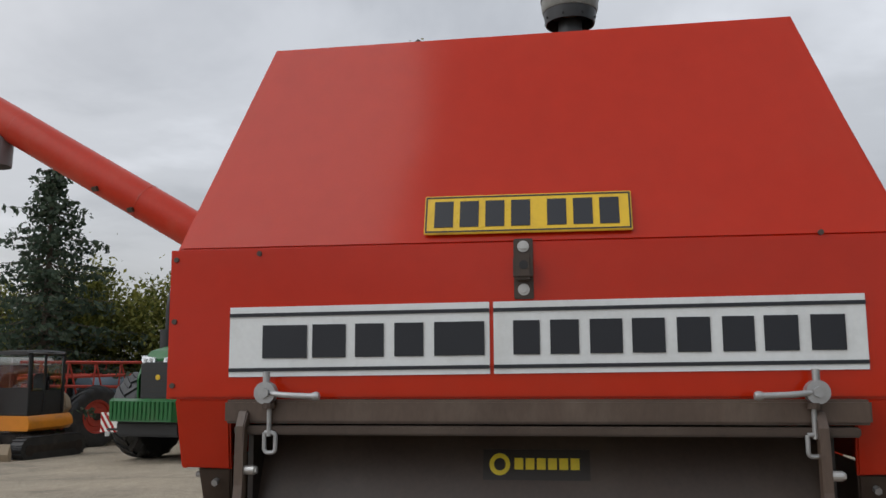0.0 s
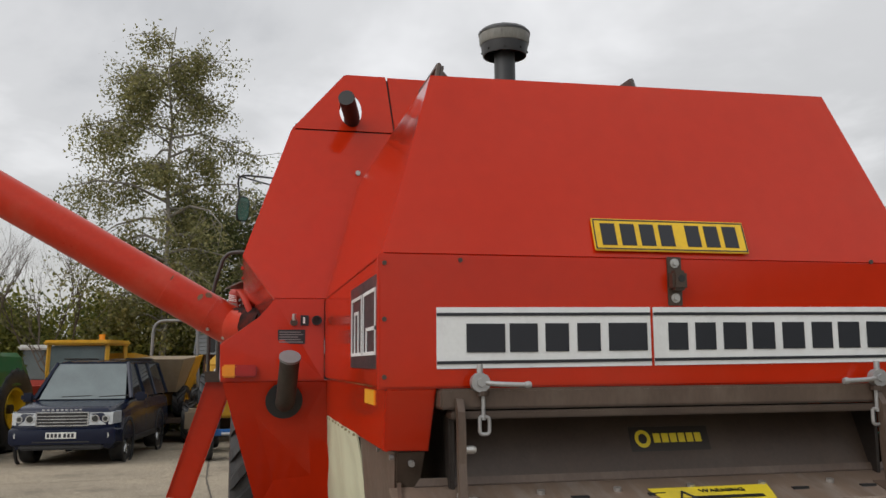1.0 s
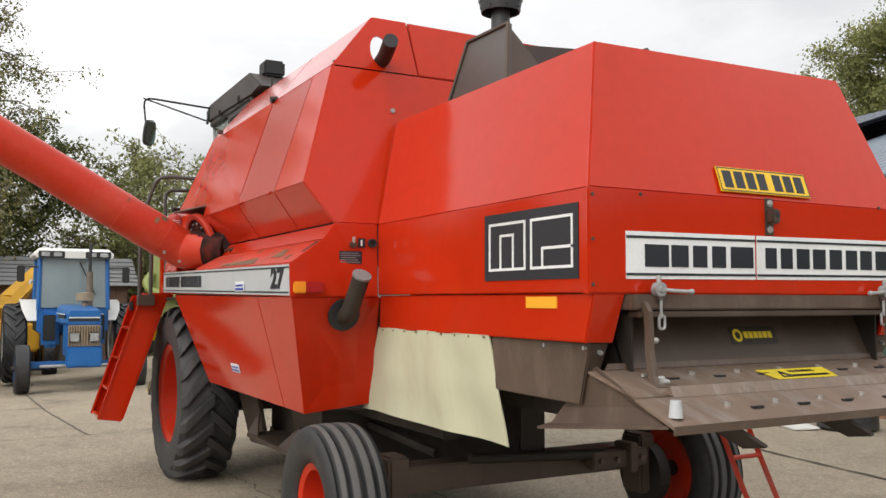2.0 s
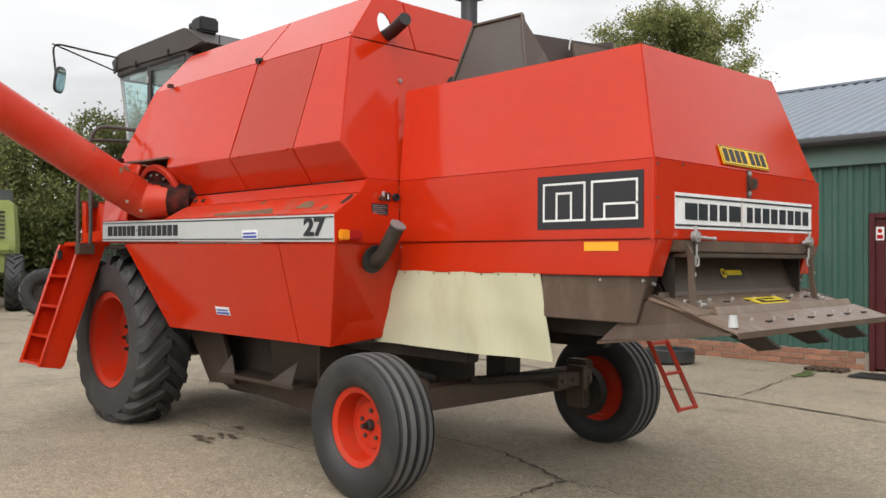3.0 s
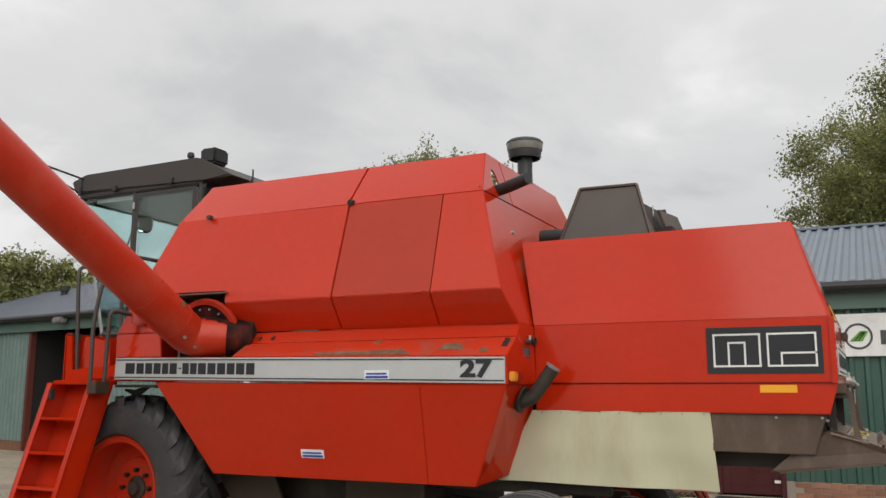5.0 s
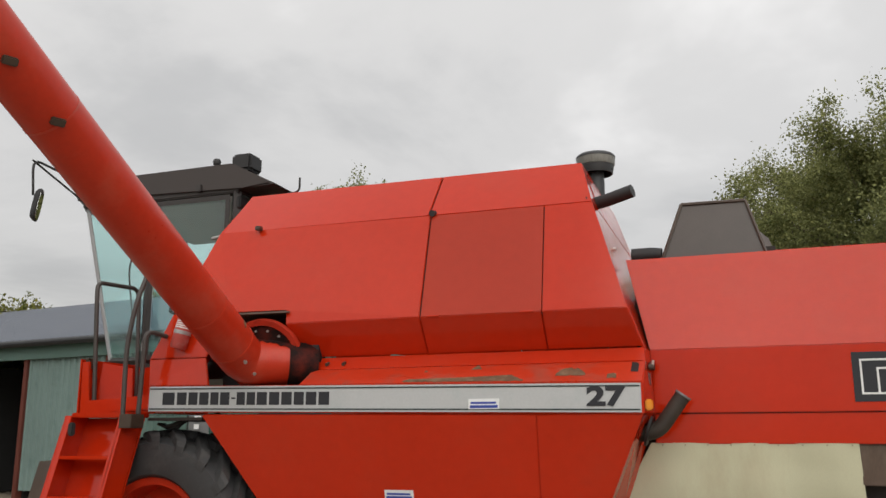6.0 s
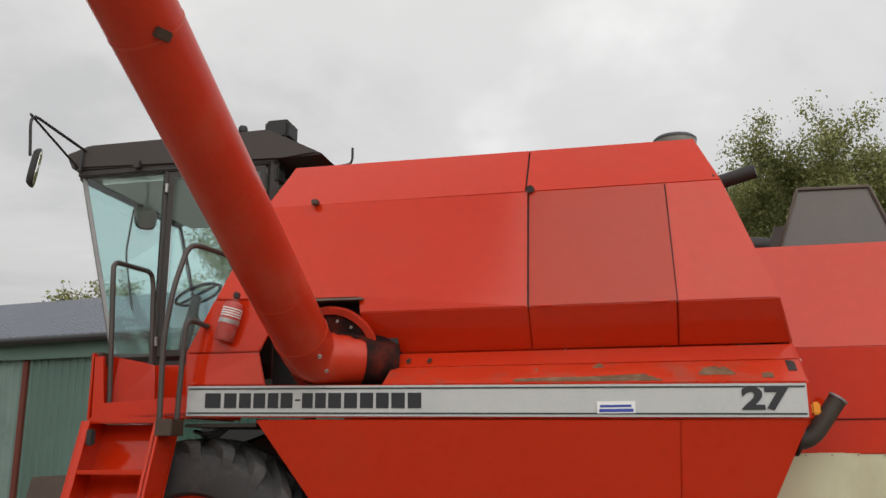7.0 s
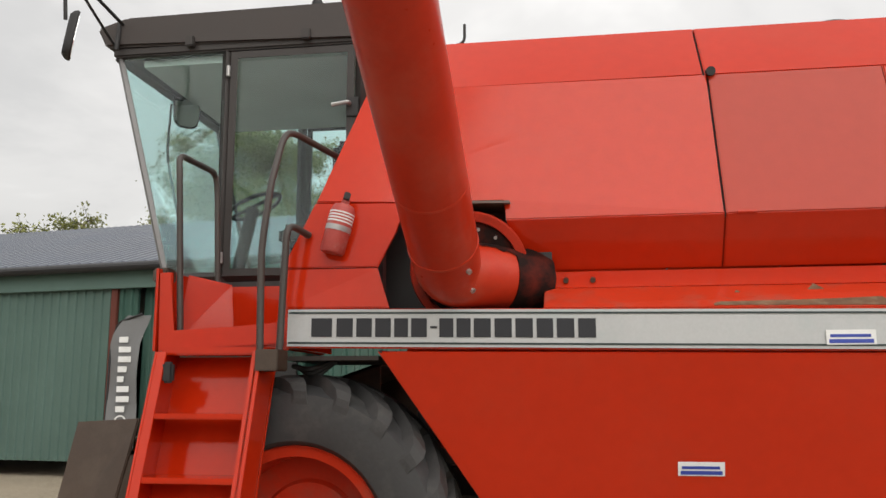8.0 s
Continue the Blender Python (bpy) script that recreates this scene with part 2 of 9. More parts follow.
def concrete_mat(name):
    """Old yard concrete: broad stains, brushed patches, exposed stones and grit."""
    m = bpy.data.materials.new(name)
    m.use_nodes = True
    nt, li = m.node_tree.nodes, m.node_tree.links
    p = nt["Principled BSDF"]
    p.inputs["Specular IOR Level"].default_value = 0.3
    tc = nt.new("ShaderNodeTexCoord")

    def tex(scale, detail, rough, lo, hi, a, b):
        n, r = nt.new("ShaderNodeTexNoise"), nt.new("ShaderNodeMapRange")
        n.inputs["Scale"].default_value, n.inputs["Detail"].default_value, n.inputs["Roughness"].default_value = scale, detail, rough
        li.new(tc.outputs["Object"], n.inputs["Vector"])
        r.inputs["From Min"].default_value, r.inputs["From Max"].default_value = lo, hi
        r.inputs["To Min"].default_value, r.inputs["To Max"].default_value = a, b
        li.new(n.outputs["Fac"], r.inputs["Value"])
        return r.outputs[0]

    def mul(a, b, blend="MULTIPLY", fac=1.0):
        x = nt.new("ShaderNodeMix")
        x.data_type, x.blend_type = "RGBA", blend
        for socket, v in (("Factor", fac), ("A", a), ("B", b)):
            if isinstance(v, (float, tuple)):
                x.inputs[socket].default_value = v
            else:
                li.new(v, x.inputs[socket])
        return x.outputs["Result"]

    broad = tex(0.45, 5, 0.6, 0.35, 0.68, 0.0, 1.0)
    colour = mul((0.40, 0.335, 0.25, 1.0), (0.295, 0.255, 0.197, 1.0), "MIX", broad)
    colour = mul(colour, (0.40, 0.345, 0.26, 1.0), "MIX", tex(2.1, 7, 0.7, 0.5, 0.75, 0.0, 0.75))
    colour = mul(colour, tex(9.0, 6, 0.75, 0.3, 0.7, 0.82, 1.16))
    colour = mul(colour, tex(28.0, 4, 0.8, 0.33, 0.67, 0.70, 1.30))
    grit = tex(95.0, 3, 0.7, 0.36, 0.64, 0.55, 1.45)
    colour = mul(colour, grit)
    # pale and dark stones
    v = nt.new("ShaderNodeTexVoronoi")
    v.inputs["Scale"].default_value = 62.0
    li.new(tc.outputs["Object"], v.inputs["Vector"])
    stone = nt.new("ShaderNodeMapRange")
    stone.inputs["From Min"].default_value, stone.inputs["From Max"].default_value = 0.12, 0.3
    stone.inputs["To Min"].default_value, stone.inputs["To Max"].default_value = 0.7, 0.0
    li.new(v.outputs["Distance"], stone.inputs["Value"])
    sep_ = nt.new("ShaderNodeSeparateColor")
    li.new(v.outputs["Color"], sep_.inputs[0])
    tone = nt.new("ShaderNodeValToRGB")
    tone.color_ramp.elements[0].color, tone.color_ramp.elements[1].color = (0.13, 0.105, 0.08, 1), (0.52, 0.47, 0.39, 1)
    li.new(sep_.outputs[0], tone.inputs[0])
    colour = mul(colour, tone.outputs[0], "MIX", stone.outputs[0])
    colour = mul(colour, tex(0.9, 9, 0.72, 0.56, 0.74, 1.0, 0.6))
    li.new(colour, p.inputs["Base Color"])
    p.inputs["Roughness"].default_value = 0.87
    b = nt.new("ShaderNodeBump")
    b.inputs["Strength"].default_value, b.inputs["Distance"].default_value = 0.8, 0.006
    li.new(grit, b.inputs["Height"])
    li.new(b.outputs[0], p.inputs["Normal"])
    return m


CONCRETE = concrete_mat("weathered_concrete")
JOINT = mat("dirt_filled_joint", (0.10, 0.085, 0.066), 0.95, var=0.3, scale=8)
OIL = mat("oil_stain", (0.11, 0.085, 0.06), 0.6, var=0.35, scale=14)
MOSS = mat("moss_and_weeds", (0.07, 0.10, 0.025), 0.9, var=0.4, scale=14)
BARK = mat("bark", (0.11, 0.085, 0.065), 0.9, var=0.3, scale=6, bump=0.01)
BIRCH_BARK = mat("birch_bark", (0.24, 0.22, 0.19), 0.8, var=0.5, scale=5, bump=0.005)


def leaf_mat(name, a, b):
    m = bpy.data.materials.new(name)
    m.use_nodes = True
    nt, li = m.node_tree.nodes, m.node_tree.links
    p = nt["Principled BSDF"]
    p.inputs["Roughness"].default_value = 0.6
    p.inputs["Specular IOR Level"].default_value = 0.3
    geo = nt.new("ShaderNodeNewGeometry")
    r = nt.new("ShaderNodeValToRGB")
    r.color_ramp.elements[0].color, r.color_ramp.elements[1].color = (*a, 1), (*b, 1)
    li.new(geo.outputs["Random Per Island"], r.inputs[0])
    li.new(r.outputs[0], p.inputs["Base Color"])
    tr = nt.new("ShaderNodeBsdfTranslucent")
    li.new(r.outputs[0], tr.inputs["Color"])
    mx = nt.new("ShaderNodeMixShader")
    mx.inputs[0].default_value = 0.3
    li.new(p.outputs[0], mx.inputs[1])
    li.new(tr.outputs[0], mx.inputs[2])
    li.new(mx.outputs[0], nt["Material Output"].inputs["Surface"])
    return m


LEAF_BIRCH = leaf_mat("birch_leaves", (0.12, 0.13, 0.05), (0.34, 0.31, 0.13))
LEAF_GREEN = leaf_mat("broad_leaves", (0.12, 0.14, 0.05), (0.34, 0.35, 0.13))
LEAF_DARK = leaf_mat("dark_leaves", (0.06, 0.08, 0.025), (0.17, 0.18, 0.06))
LEAF_SPRUCE = leaf_mat("spruce_needles", (0.03, 0.052, 0.034), (0.09, 0.12, 0.075))
LEAF_HEDGE = leaf_mat("hedge_leaves", (0.07, 0.095, 0.022), (0.30, 0.29, 0.065))

# ---- building helpers ----
OFFSET = {}


def thing(name, at, label, category, group="", kind="", turn=0.0):
    """An Empty at its thing's base. Parts are given in the thing's own space when local is set by turn, else in world metres."""
    ob = new(name)
    ob.empty_display_size = 0.2
    ob.matrix_world = pose(*at, 0, 0, turn)
    return tagged(ob, label, category, group, kind)


def world_thing(name, at, label, category, group="", kind=""):
    ob = thing(name, at, label, category, group, kind)
    OFFSET[ob.name] = Matrix.Translation(at).inverted()
    return ob


def root(ob):
    while ob.parent:
        ob = ob.parent
    return ob


def finish(name, bm, material):
    bmesh.ops.recalc_face_normals(bm, faces=bm.faces)
    me = bpy.data.meshes.new(name)
    bm.to_mesh(me)
    bm.free()
    for m in material if isinstance(material, (list, tuple)) else [material]:
        me.materials.append(m)
    return me


def smooth(me, angle=40):
    me.polygons.foreach_set("use_smooth", [True] * len(me.polygons))
    me.set_sharp_from_angle(angle=radians(angle))


def part(name, bm, material, parent, label="", soft=False):
    if (r := root(parent).name) in OFFSET:
        bm.transform(OFFSET[r])
    me = finish(name, bm, material)
    if soft:
        smooth(me)
    ob = new(name, me)
    ob.parent = parent
    return tagged(ob, label)


def lone(name, bm, material, label, category, group="", kind="", soft=False):
    me = finish(name, bm, material)
    if soft:
        smooth(me)
    return tagged(new(name, me), label, category, group, kind)


def plate(bm, pts, th=0.02, bevel=0.0):
    """A sheet: the polygon pts, made th thick behind its face (counter-clockwise from outside)."""
    pts = [Vector(p) for p in pts]
    n = sum(((pts[i] - pts[0]).cross(pts[i + 1] - pts[0]) for i in range(1, len(pts) - 1)), Vector()).normalized()
    a = [bm.verts.new(p) for p in pts]
    b = [bm.verts.new(p - n * th) for p in pts]
    fs = [bm.faces.new(a), bm.faces.new(b[::-1])]
    for i in range(len(pts)):
        j = (i + 1) % len(pts)
        fs.append(bm.faces.new((a[j], a[i], b[i], b[j])))
    if bevel:
        es = list({e for v in a for e in v.link_edges if e.other_vert(v) in a})
        bmesh.ops.bevel(bm, geom=es, offset=bevel, segments=2, affect="EDGES", clamp_overlap=True)
    return bm


def box(bm, x0, x1, y0, y1, z0, z1, bevel=0.0, turn=None):
    r = bmesh.ops.create_cube(bm, size=1)
    vs = r["verts"]
    bmesh.ops.scale(bm, vec=(abs(x1 - x0), abs(y1 - y0), abs(z1 - z0)), verts=vs)
    if turn is not None:
        bmesh.ops.transform(bm, matrix=turn.to_3x3().to_4x4(), verts=vs)
    bmesh.ops.translate(bm, vec=((x0 + x1) / 2, (y0 + y1) / 2, (z0 + z1) / 2), verts=vs)
    if bevel:
        es = list({e for v in vs for e in v.link_edges})
        bmesh.ops.bevel(bm, geom=es, offset=bevel, segments=2, affect="EDGES", clamp_overlap=True)
    return bm


def rod(bm, a, b, r, r2=None, seg=12, caps=True):
    a, b = Vector(a), Vector(b)
    d = b - a
    m = Matrix.Translation((a + b) / 2) @ d.to_track_quat("Z", "Y").to_matrix().to_4x4()
    bmesh.ops.create_cone(bm, cap_ends=caps, segments=seg, radius1=r, radius2=r if r2 is None else r2, depth=d.length, matrix=m)
    return bm


def pipe(bm, pts, r, seg=8):
    """A bent tube through pts, with rounded corners."""
    pts = [Vector(p) for p in pts]
    path = [pts[0]]
    for i in range(1, len(pts) - 1):
        p, q, s = pts[i - 1], pts[i], pts[i + 1]
        cut = min(0.09, (q - p).length * 0.4, (s - q).length * 0.4)
        a, b = q + (p - q).normalized() * cut, q + (s - q).normalized() * cut
        for k in range(5):
            u = k / 4
            path.append(a * (1 - u) ** 2 + q * 2 * u * (1 - u) + b * u * u)
    path.append(pts[-1])
    rings, nrm = [], None
    for i, p in enumerate(path):
        d = (path[min(i + 1, len(path) - 1)] - path[max(i - 1, 0)]).normalized()
        nrm = d.orthogonal().normalized() if nrm is None else (nrm - d * nrm.dot(d)).normalized()
        bn = d.cross(nrm)
        rings.append([bm.verts.new(p + (nrm * math.cos(t) + bn * math.sin(t)) * r) for t in [2 * math.pi * k / seg for k in range(seg)]])
    for p, q in zip(rings, rings[1:]):
        for k in range(seg):
            bm.faces.new((p[k], p[(k + 1) % seg], q[(k + 1) % seg], q[k]))
    bm.faces.new(rings[0][::-1])
    bm.faces.new(rings[-1])
    return bm


def lathe(bm, prof, c, axis="Y", seg=48, closed=False, caps=True):
    """Turns the profile of (radius, along) round an axis through c."""
    rings = []
    for r, a in prof:
        ring = []
        for k in range(seg):
            t = 2 * math.pi * k / seg
            u, v = r * math.cos(t), r * math.sin(t)
            p = {"Y": (u, a, v), "X": (a, u, v), "Z": (u, v, a)}[axis]
            ring.append(bm.verts.new(Vector(c) + Vector(p)))
        rings.append(ring)
    for p, q in zip(rings, rings[1:] + (rings[:1] if closed else [])):
        for k in range(seg):
            bm.faces.new((p[k], p[(k + 1) % seg], q[(k + 1) % seg], q[k]))
    if not closed and caps:
        if prof[0][0] > 0.001:
            bm.faces.new(rings[0])
        if prof[-1][0] > 0.001:
            bm.faces.new(rings[-1][::-1])
    bmesh.ops.remove_doubles(bm, verts=bm.verts, dist=0.0002)
    return bm


def B():
    return bmesh.new()


MID = 0.911  # the machine's middle line


def mir(pts):
    return [(x, 2 * MID - y, z) for x, y, z in pts][::-1]


def lettering(text, size, m, material, name, parent=None, thick=0.002, bold=0.0, stretch=1.0, label=""):
    """Real characters in the built-in font, standing on the pose m (x along the line, y up)."""
    cu = bpy.data.curves.new(name, "FONT")
    cu.body, cu.size, cu.extrude, cu.offset, cu.align_x, cu.align_y = text, size, thick, bold, "CENTER", "CENTER"
    tmp = bpy.data.objects.new("tmp", cu)
    scene.collection.objects.link(tmp)
    me = bpy.data.meshes.new_from_object(tmp.evaluated_get(bpy.context.evaluated_depsgraph_get()))
    bpy.data.objects.remove(tmp)
    bpy.data.curves.remove(cu)
    bm = bmesh.new()
    bm.from_mesh(me)
    bpy.data.meshes.remove(me)
    bm.transform(m @ Matrix.Diagonal((stretch, 1, 1, 1)))
    return part(name, bm, material, parent, label)

# ---- ground ----


def ground_z(x, y):
    """The yard falls gently away beyond the machine's front."""
    return -0.021 * min(40, max(0, -x - 5)) * min(1, max(0, (3.0 - y) / 3.5)) - 0.026 * min(10, max(0, -4.5 - y)) * min(1, max(0, (-x - 5) / 8))


def build_ground():
    xs = [-1500, -400, -150, -80, -60, -45, -36] + [-30 + 1.0 * i for i in range(43)] + [16, 24, 45, 150, 600, 1500]
    ys = [-1500, -400, -120, -60, -30] + [-22 + 1.0 * i for i in range(48)] + [40, 80, 200, 600, 1500]
    bm = B()
    vs = [[bm.verts.new((x, y, ground_z(x, y) + 0.006 * noise.noise((x * 0.4, y * 0.4, 0)))) for y in ys] for x in xs]
    for i in range(len(xs) - 1):
        for j in range(len(ys) - 1):
            bm.faces.new((vs[i][j], vs[i + 1][j], vs[i + 1][j + 1], vs[i][j + 1]))
    me = finish("ground", bm, CONCRETE)
    smooth(me, 60)
    return tagged(new("ground", me), "worn grey-brown concrete yard with cracks and joints", "ground", kind="structure")


ground = build_ground()


def crack(pts, width, name, material, rough=0.03, step=0.12, lift=0.009):
    """A ragged, dirt-filled line along the ground."""
    bm = B()
    rnd = random.Random(len(name) + len(pts) + int(abs(pts[0][0]) * 10))
    line = []
    for (x0, y0), (x1, y1) in zip(pts, pts[1:]):
        n = max(2, int(math.hypot(x1 - x0, y1 - y0) / step))
        line += [(x0 + (x1 - x0) * k / n, y0 + (y1 - y0) * k / n) for k in range(n)]
    line.append(pts[-1])
    prev = None
    for k, (x, y) in enumerate(line):
        ax, ay = line[max(0, k - 1)]
        bx, by = line[min(len(line) - 1, k + 1)]
        l = math.hypot(bx - ax, by - ay) or 1
        nx, ny = -(by - ay) / l, (bx - ax) / l
        j, w = rnd.uniform(-rough, rough), width * rnd.uniform(0.4, 1.2) / 2
        px, py = x + nx * j, y + ny * j
        pair = [bm.verts.new((px + nx * s * w, py + ny * s * w, ground_z(px, py) + 0.006 * noise.noise((px * 0.4, py * 0.4, 0)) + lift)) for s in (-1, 1)]
        if prev:
            bm.faces.new((prev[0], pair[0], pair[1], prev[1]))
        prev = pair
    return part(name, bm, material, ground)


crack([(-26, 7.6), (-8, 5.6), (-2.0, 4.75), (0, 4.38), (9, 2.9)], 0.05, "joint", JOINT, 0.012)
crack([(-9, 1.5), (-5.2, 1.35), (-2.0, 1.14)], 0.014, "crack", JOINT, 0.03)
crack([(-2.0, 1.14), (-1.21, 0.84)], 0.03, "crack", JOINT, 0.016, 0.05)
crack([(-1.21, 0.84), (-0.6, 0.86), (0.26, 0.85), (7, 1.2)], 0.013, "crack", JOINT, 0.04, 0.08)
crack([(-1.21, 0.84), (-1.15, 0.2), (-1.09, -0.43)], 0.022, "crack", JOINT, 0.022, 0.05)
crack([(-1.09, -0.43), (-1.5, -1.6), (-1.4, -5)], 0.013, "crack", JOINT, 0.02, 0.05)
crack([(0.22, 0.86), (0.35, 1.7), (0.43, 2.63), (1.0, 4.2)], 0.016, "crack", JOINT, 0.03, 0.08)
crack([(-2.0, 0.16), (-2.69, 0.12), (-4.53, 0.08), (-5.6, 0.0)], 0.010, "crack", JOINT, 0.03, 0.08)
crack([(-2.1, 4.75), (-2.6, 8.1)], 0.02, "crack", JOINT, 0.03)
crack([(-8.0, -9), (-8.18, -3), (-8.32, 0.0), (-8.5, 6)], 0.022, "joint", JOINT, 0.008)
crack([(-11.3, -10), (-11.65, -3), (-11.98, 0), (-12.3, 6)], 0.03, "joint", JOINT, 0.008)
crack([(-26, -1.3), (-11.3, -0.9), (-8.3, -0.7)], 0.03, "joint", JOINT, 0.008)
crack([(-26, 3.0), (-11.5, 3.2), (-8.4, 3.1)], 0.03, "joint", JOINT, 0.008)
crack([(-2.35, 6.9), (-2.5, 7.9)], 0.16, "weed_strip", MOSS, 0.1, 0.07, 0.012)


def blot(x, y, r, name, material):
    """A splash of oil: a ragged patch with a fringe of drops, as one stain."""
    bm = B()
    rnd = random.Random(int(abs(x * 100)))
    for k in range(14):
        a, d = rnd.uniform(0, 6.28), r * abs(rnd.gauss(0, 0.55))
        cx_, cy_, q0 = x + 1.6 * d * math.cos(a), y + 0.8 * d * math.sin(a), r * rnd.uniform(0.12, 0.42) * (1 if k else 1.4)
        vs = []
        for i in range(14):
            t = 2 * math.pi * i / 14
            q = q0 * (0.55 + 0.9 * abs(noise.noise((math.cos(t) * 2.3 + cx_ * 9, math.sin(t) * 2.3 + cy_ * 9, 3))))
            vs.append(bm.verts.new((cx_ + q * 1.4 * math.cos(t), cy_ + q * 0.8 * math.sin(t), 0.011 + 0.0002 * k)))
        bm.faces.new(vs)
    return part(name, bm, material, ground)


for bx, by, br in ((-3.95, -0.21, 0.10), (-3.78, -0.03, 0.10), (-4.09, 0.22, 0.06)):
    blot(bx, by, br, "oil_stain", OIL)

# ---- sheds ----


def corrugated(bm, x0, x1, y, z0, z1, pitch=0.2, depth=0.035, th=0.01):
    """Box-profile cladding facing -y."""
    prof = []
    x = x0
    while x < x1 - 1e-6:
        for f, d in ((0.0, 0), (0.55, 0), (0.65, 1), (0.9, 1), (1.0, 0)):
            px = min(x + f * pitch, x1)
            if not prof or px > prof[-1][0] + 1e-6:
                prof.append((px, y - d * depth))
        x += pitch
    fr = [(bm.verts.new((px, py, z0)), bm.verts.new((px, py, z1))) for px, py in prof]
    bk = [(bm.verts.new((px, y + th, z0)), bm.verts.new((px, y + th, z1))) for px in (x0, prof[-1][0])]
    for p, q in zip(fr, fr[1:]):
        bm.faces.new((p[0], q[0], q[1], p[1]))
    bm.faces.new((bk[0][0], bk[0][1], bk[1][1], bk[1][0]))
    return bm


def roof_sheet(bm, x0, x1, y0, z0, y1, z1, pitch=0.21, h=0.042):
    prof, x = [], x0
    while x < x1 - 1e-6:
        for f, d in ((0.0, 0), (0.35, 0), (0.52, 1), (0.82, 1), (1.0, 0)):
            px = min(x + f * pitch, x1)
            if not prof or px > prof[-1][0] + 1e-6:
                prof.append((px, d * h))
        x += pitch
    lo = [bm.verts.new((px, y0, z0 + d)) for px, d in prof]
    hi = [bm.verts.new((px, y1, z1 + d)) for px, d in prof]
    lo2 = [bm.verts.new((px, y0, z0 - 0.03)) for px in (x0, x1)]
    hi2 = [bm.verts.new((px, y1, z1 - 0.03)) for px in (x0, x1)]
    for i in range(len(prof) - 1):
        bm.faces.new((lo[i], lo[i + 1], hi[i + 1], hi[i]))
    bm.faces.new((lo2[0], hi2[0], hi2[1], lo2[1]))
    bm.faces.new([lo2[0], lo2[1]] + lo[::-1])
    return bm


WALL_Y = 8.2
EAVE = 2.68
shed = world_thing("shed", (3, 11, 0), "long dark-green corrugated farm shed with brick plinth", "shed")
DOOR_X0, DOOR_X1, DOOR_H = -2.0, -1.05, 2.03
sx0, sx1 = -7.6, 14.0
for a, b, z0 in ((sx0, DOOR_X0, 0.24), (DOOR_X1, sx1, 0.24), (DOOR_X0, DOOR_X1, DOOR_H)):
    bm = B()
    corrugated(bm, a, b, WALL_Y, z0, EAVE)
    part("wall", bm, GREEN_PAINT, shed, "dark green box-profile cladding")
bm = B()
for a, b in ((sx0, DOOR_X0), (DOOR_X1, sx1)):
    box(bm, a, b, WALL_Y - 0.02, WALL_Y + 0.2, -0.05, 0.235)
plinth = part("plinth", bm, MORTAR, shed, "mortar joints of the brick plinth")
for a, b, c, d in ((sx0, sx0 + 0.15, WALL_Y + 0.02, 19.7), (sx1 - 0.15, sx1, WALL_Y + 0.02, 19.7), (sx0, sx1, 19.7, 19.9)):
    part("wall", box(B(), a, b, c, d, 0, EAVE), GREEN_PAINT, shed)
for x in (sx0 + 0.07, sx1 - 0.07):
    part("gable", plate(B(), [(x, WALL_Y, EAVE), (x, 19.8, EAVE), (x, 14.0, 4.72)], 0.1), GREEN_PAINT, shed)
bm = B()
box(bm, sx0 - 0.05, sx1 + 0.05, WALL_Y - 0.1, WALL_Y - 0.045, EAVE - 0.02, EAVE + 0.24, 0.006)
part("fascia", bm, GREEN_TRIM, shed, "pale green painted fascia board")
bm = B()
rod(bm, (sx0 - 0.05, WALL_Y - 0.25, EAVE + 0.29), (sx1 + 0.05, WALL_Y - 0.25, EAVE + 0.29), 0.075, seg=12)
part("gutter", bm, GUTTER, shed, "black plastic gutter")
bm = B()
roof_sheet(bm, sx0 - 0.1, sx1 + 0.1, WALL_Y - 0.22, EAVE + 0.34, 14.0, 4.86)
part("roof", bm, ROOF, shed, "grey-blue ribbed sheet roof")
bm = B()
roof_sheet(bm, sx0 - 0.1, sx1 + 0.1, 20.2, EAVE + 0.34, 14.0, 4.86)
part("roof", bm, ROOF, shed)
bm = B()
box(bm, sx0 - 0.1, sx1 + 0.1, 13.85, 14.15, 4.86, 4.91, 0.01)
part("ridge_cap", bm, ROOF, shed)
# doorway, frame and half-glazed door
bm = B()
fw = 0.07
box(bm, DOOR_X0, DOOR_X0 + fw, WALL_Y - 0.07, WALL_Y + 0.1, 0.0, DOOR_H, 0.006)
box(bm, DOOR_X1 - fw, DOOR_X1, WALL_Y - 0.07, WALL_Y + 0.1, 0.0, DOOR_H, 0.006)
box(bm, DOOR_X0 + fw, DOOR_X1 - fw, WALL_Y - 0.07, WALL_Y + 0.1, DOOR_H - fw, DOOR_H, 0.006)
door = part("door", bm, MAROON, shed, "maroon half-glazed door with notices")
bm = B()
dx0, dx1 = DOOR_X0 + fw, DOOR_X1 - fw
for a, b, z0, z1 in ((dx0, dx0 + 0.11, 0.03, DOOR_H - fw), (dx1 - 0.11, dx1, 0.03, DOOR_H - fw), (dx0 + 0.11, dx1 - 0.11, 1.84, DOOR_H - fw), (dx0 + 0.11, dx1 - 0.11, 0.03, 0.16), (dx0 + 0.11, dx1 - 0.11, 0.78, 0.92)):
    box(bm, a, b, WALL_Y - 0.03, WALL_Y + 0.02, z0, z1, 0.005)
box(bm, dx0 + 0.11, dx1 - 0.11, WALL_Y - 0.015, WALL_Y + 0.01, 0.16, 0.78)
part("leaf", bm, MAROON, door)
bm = B()
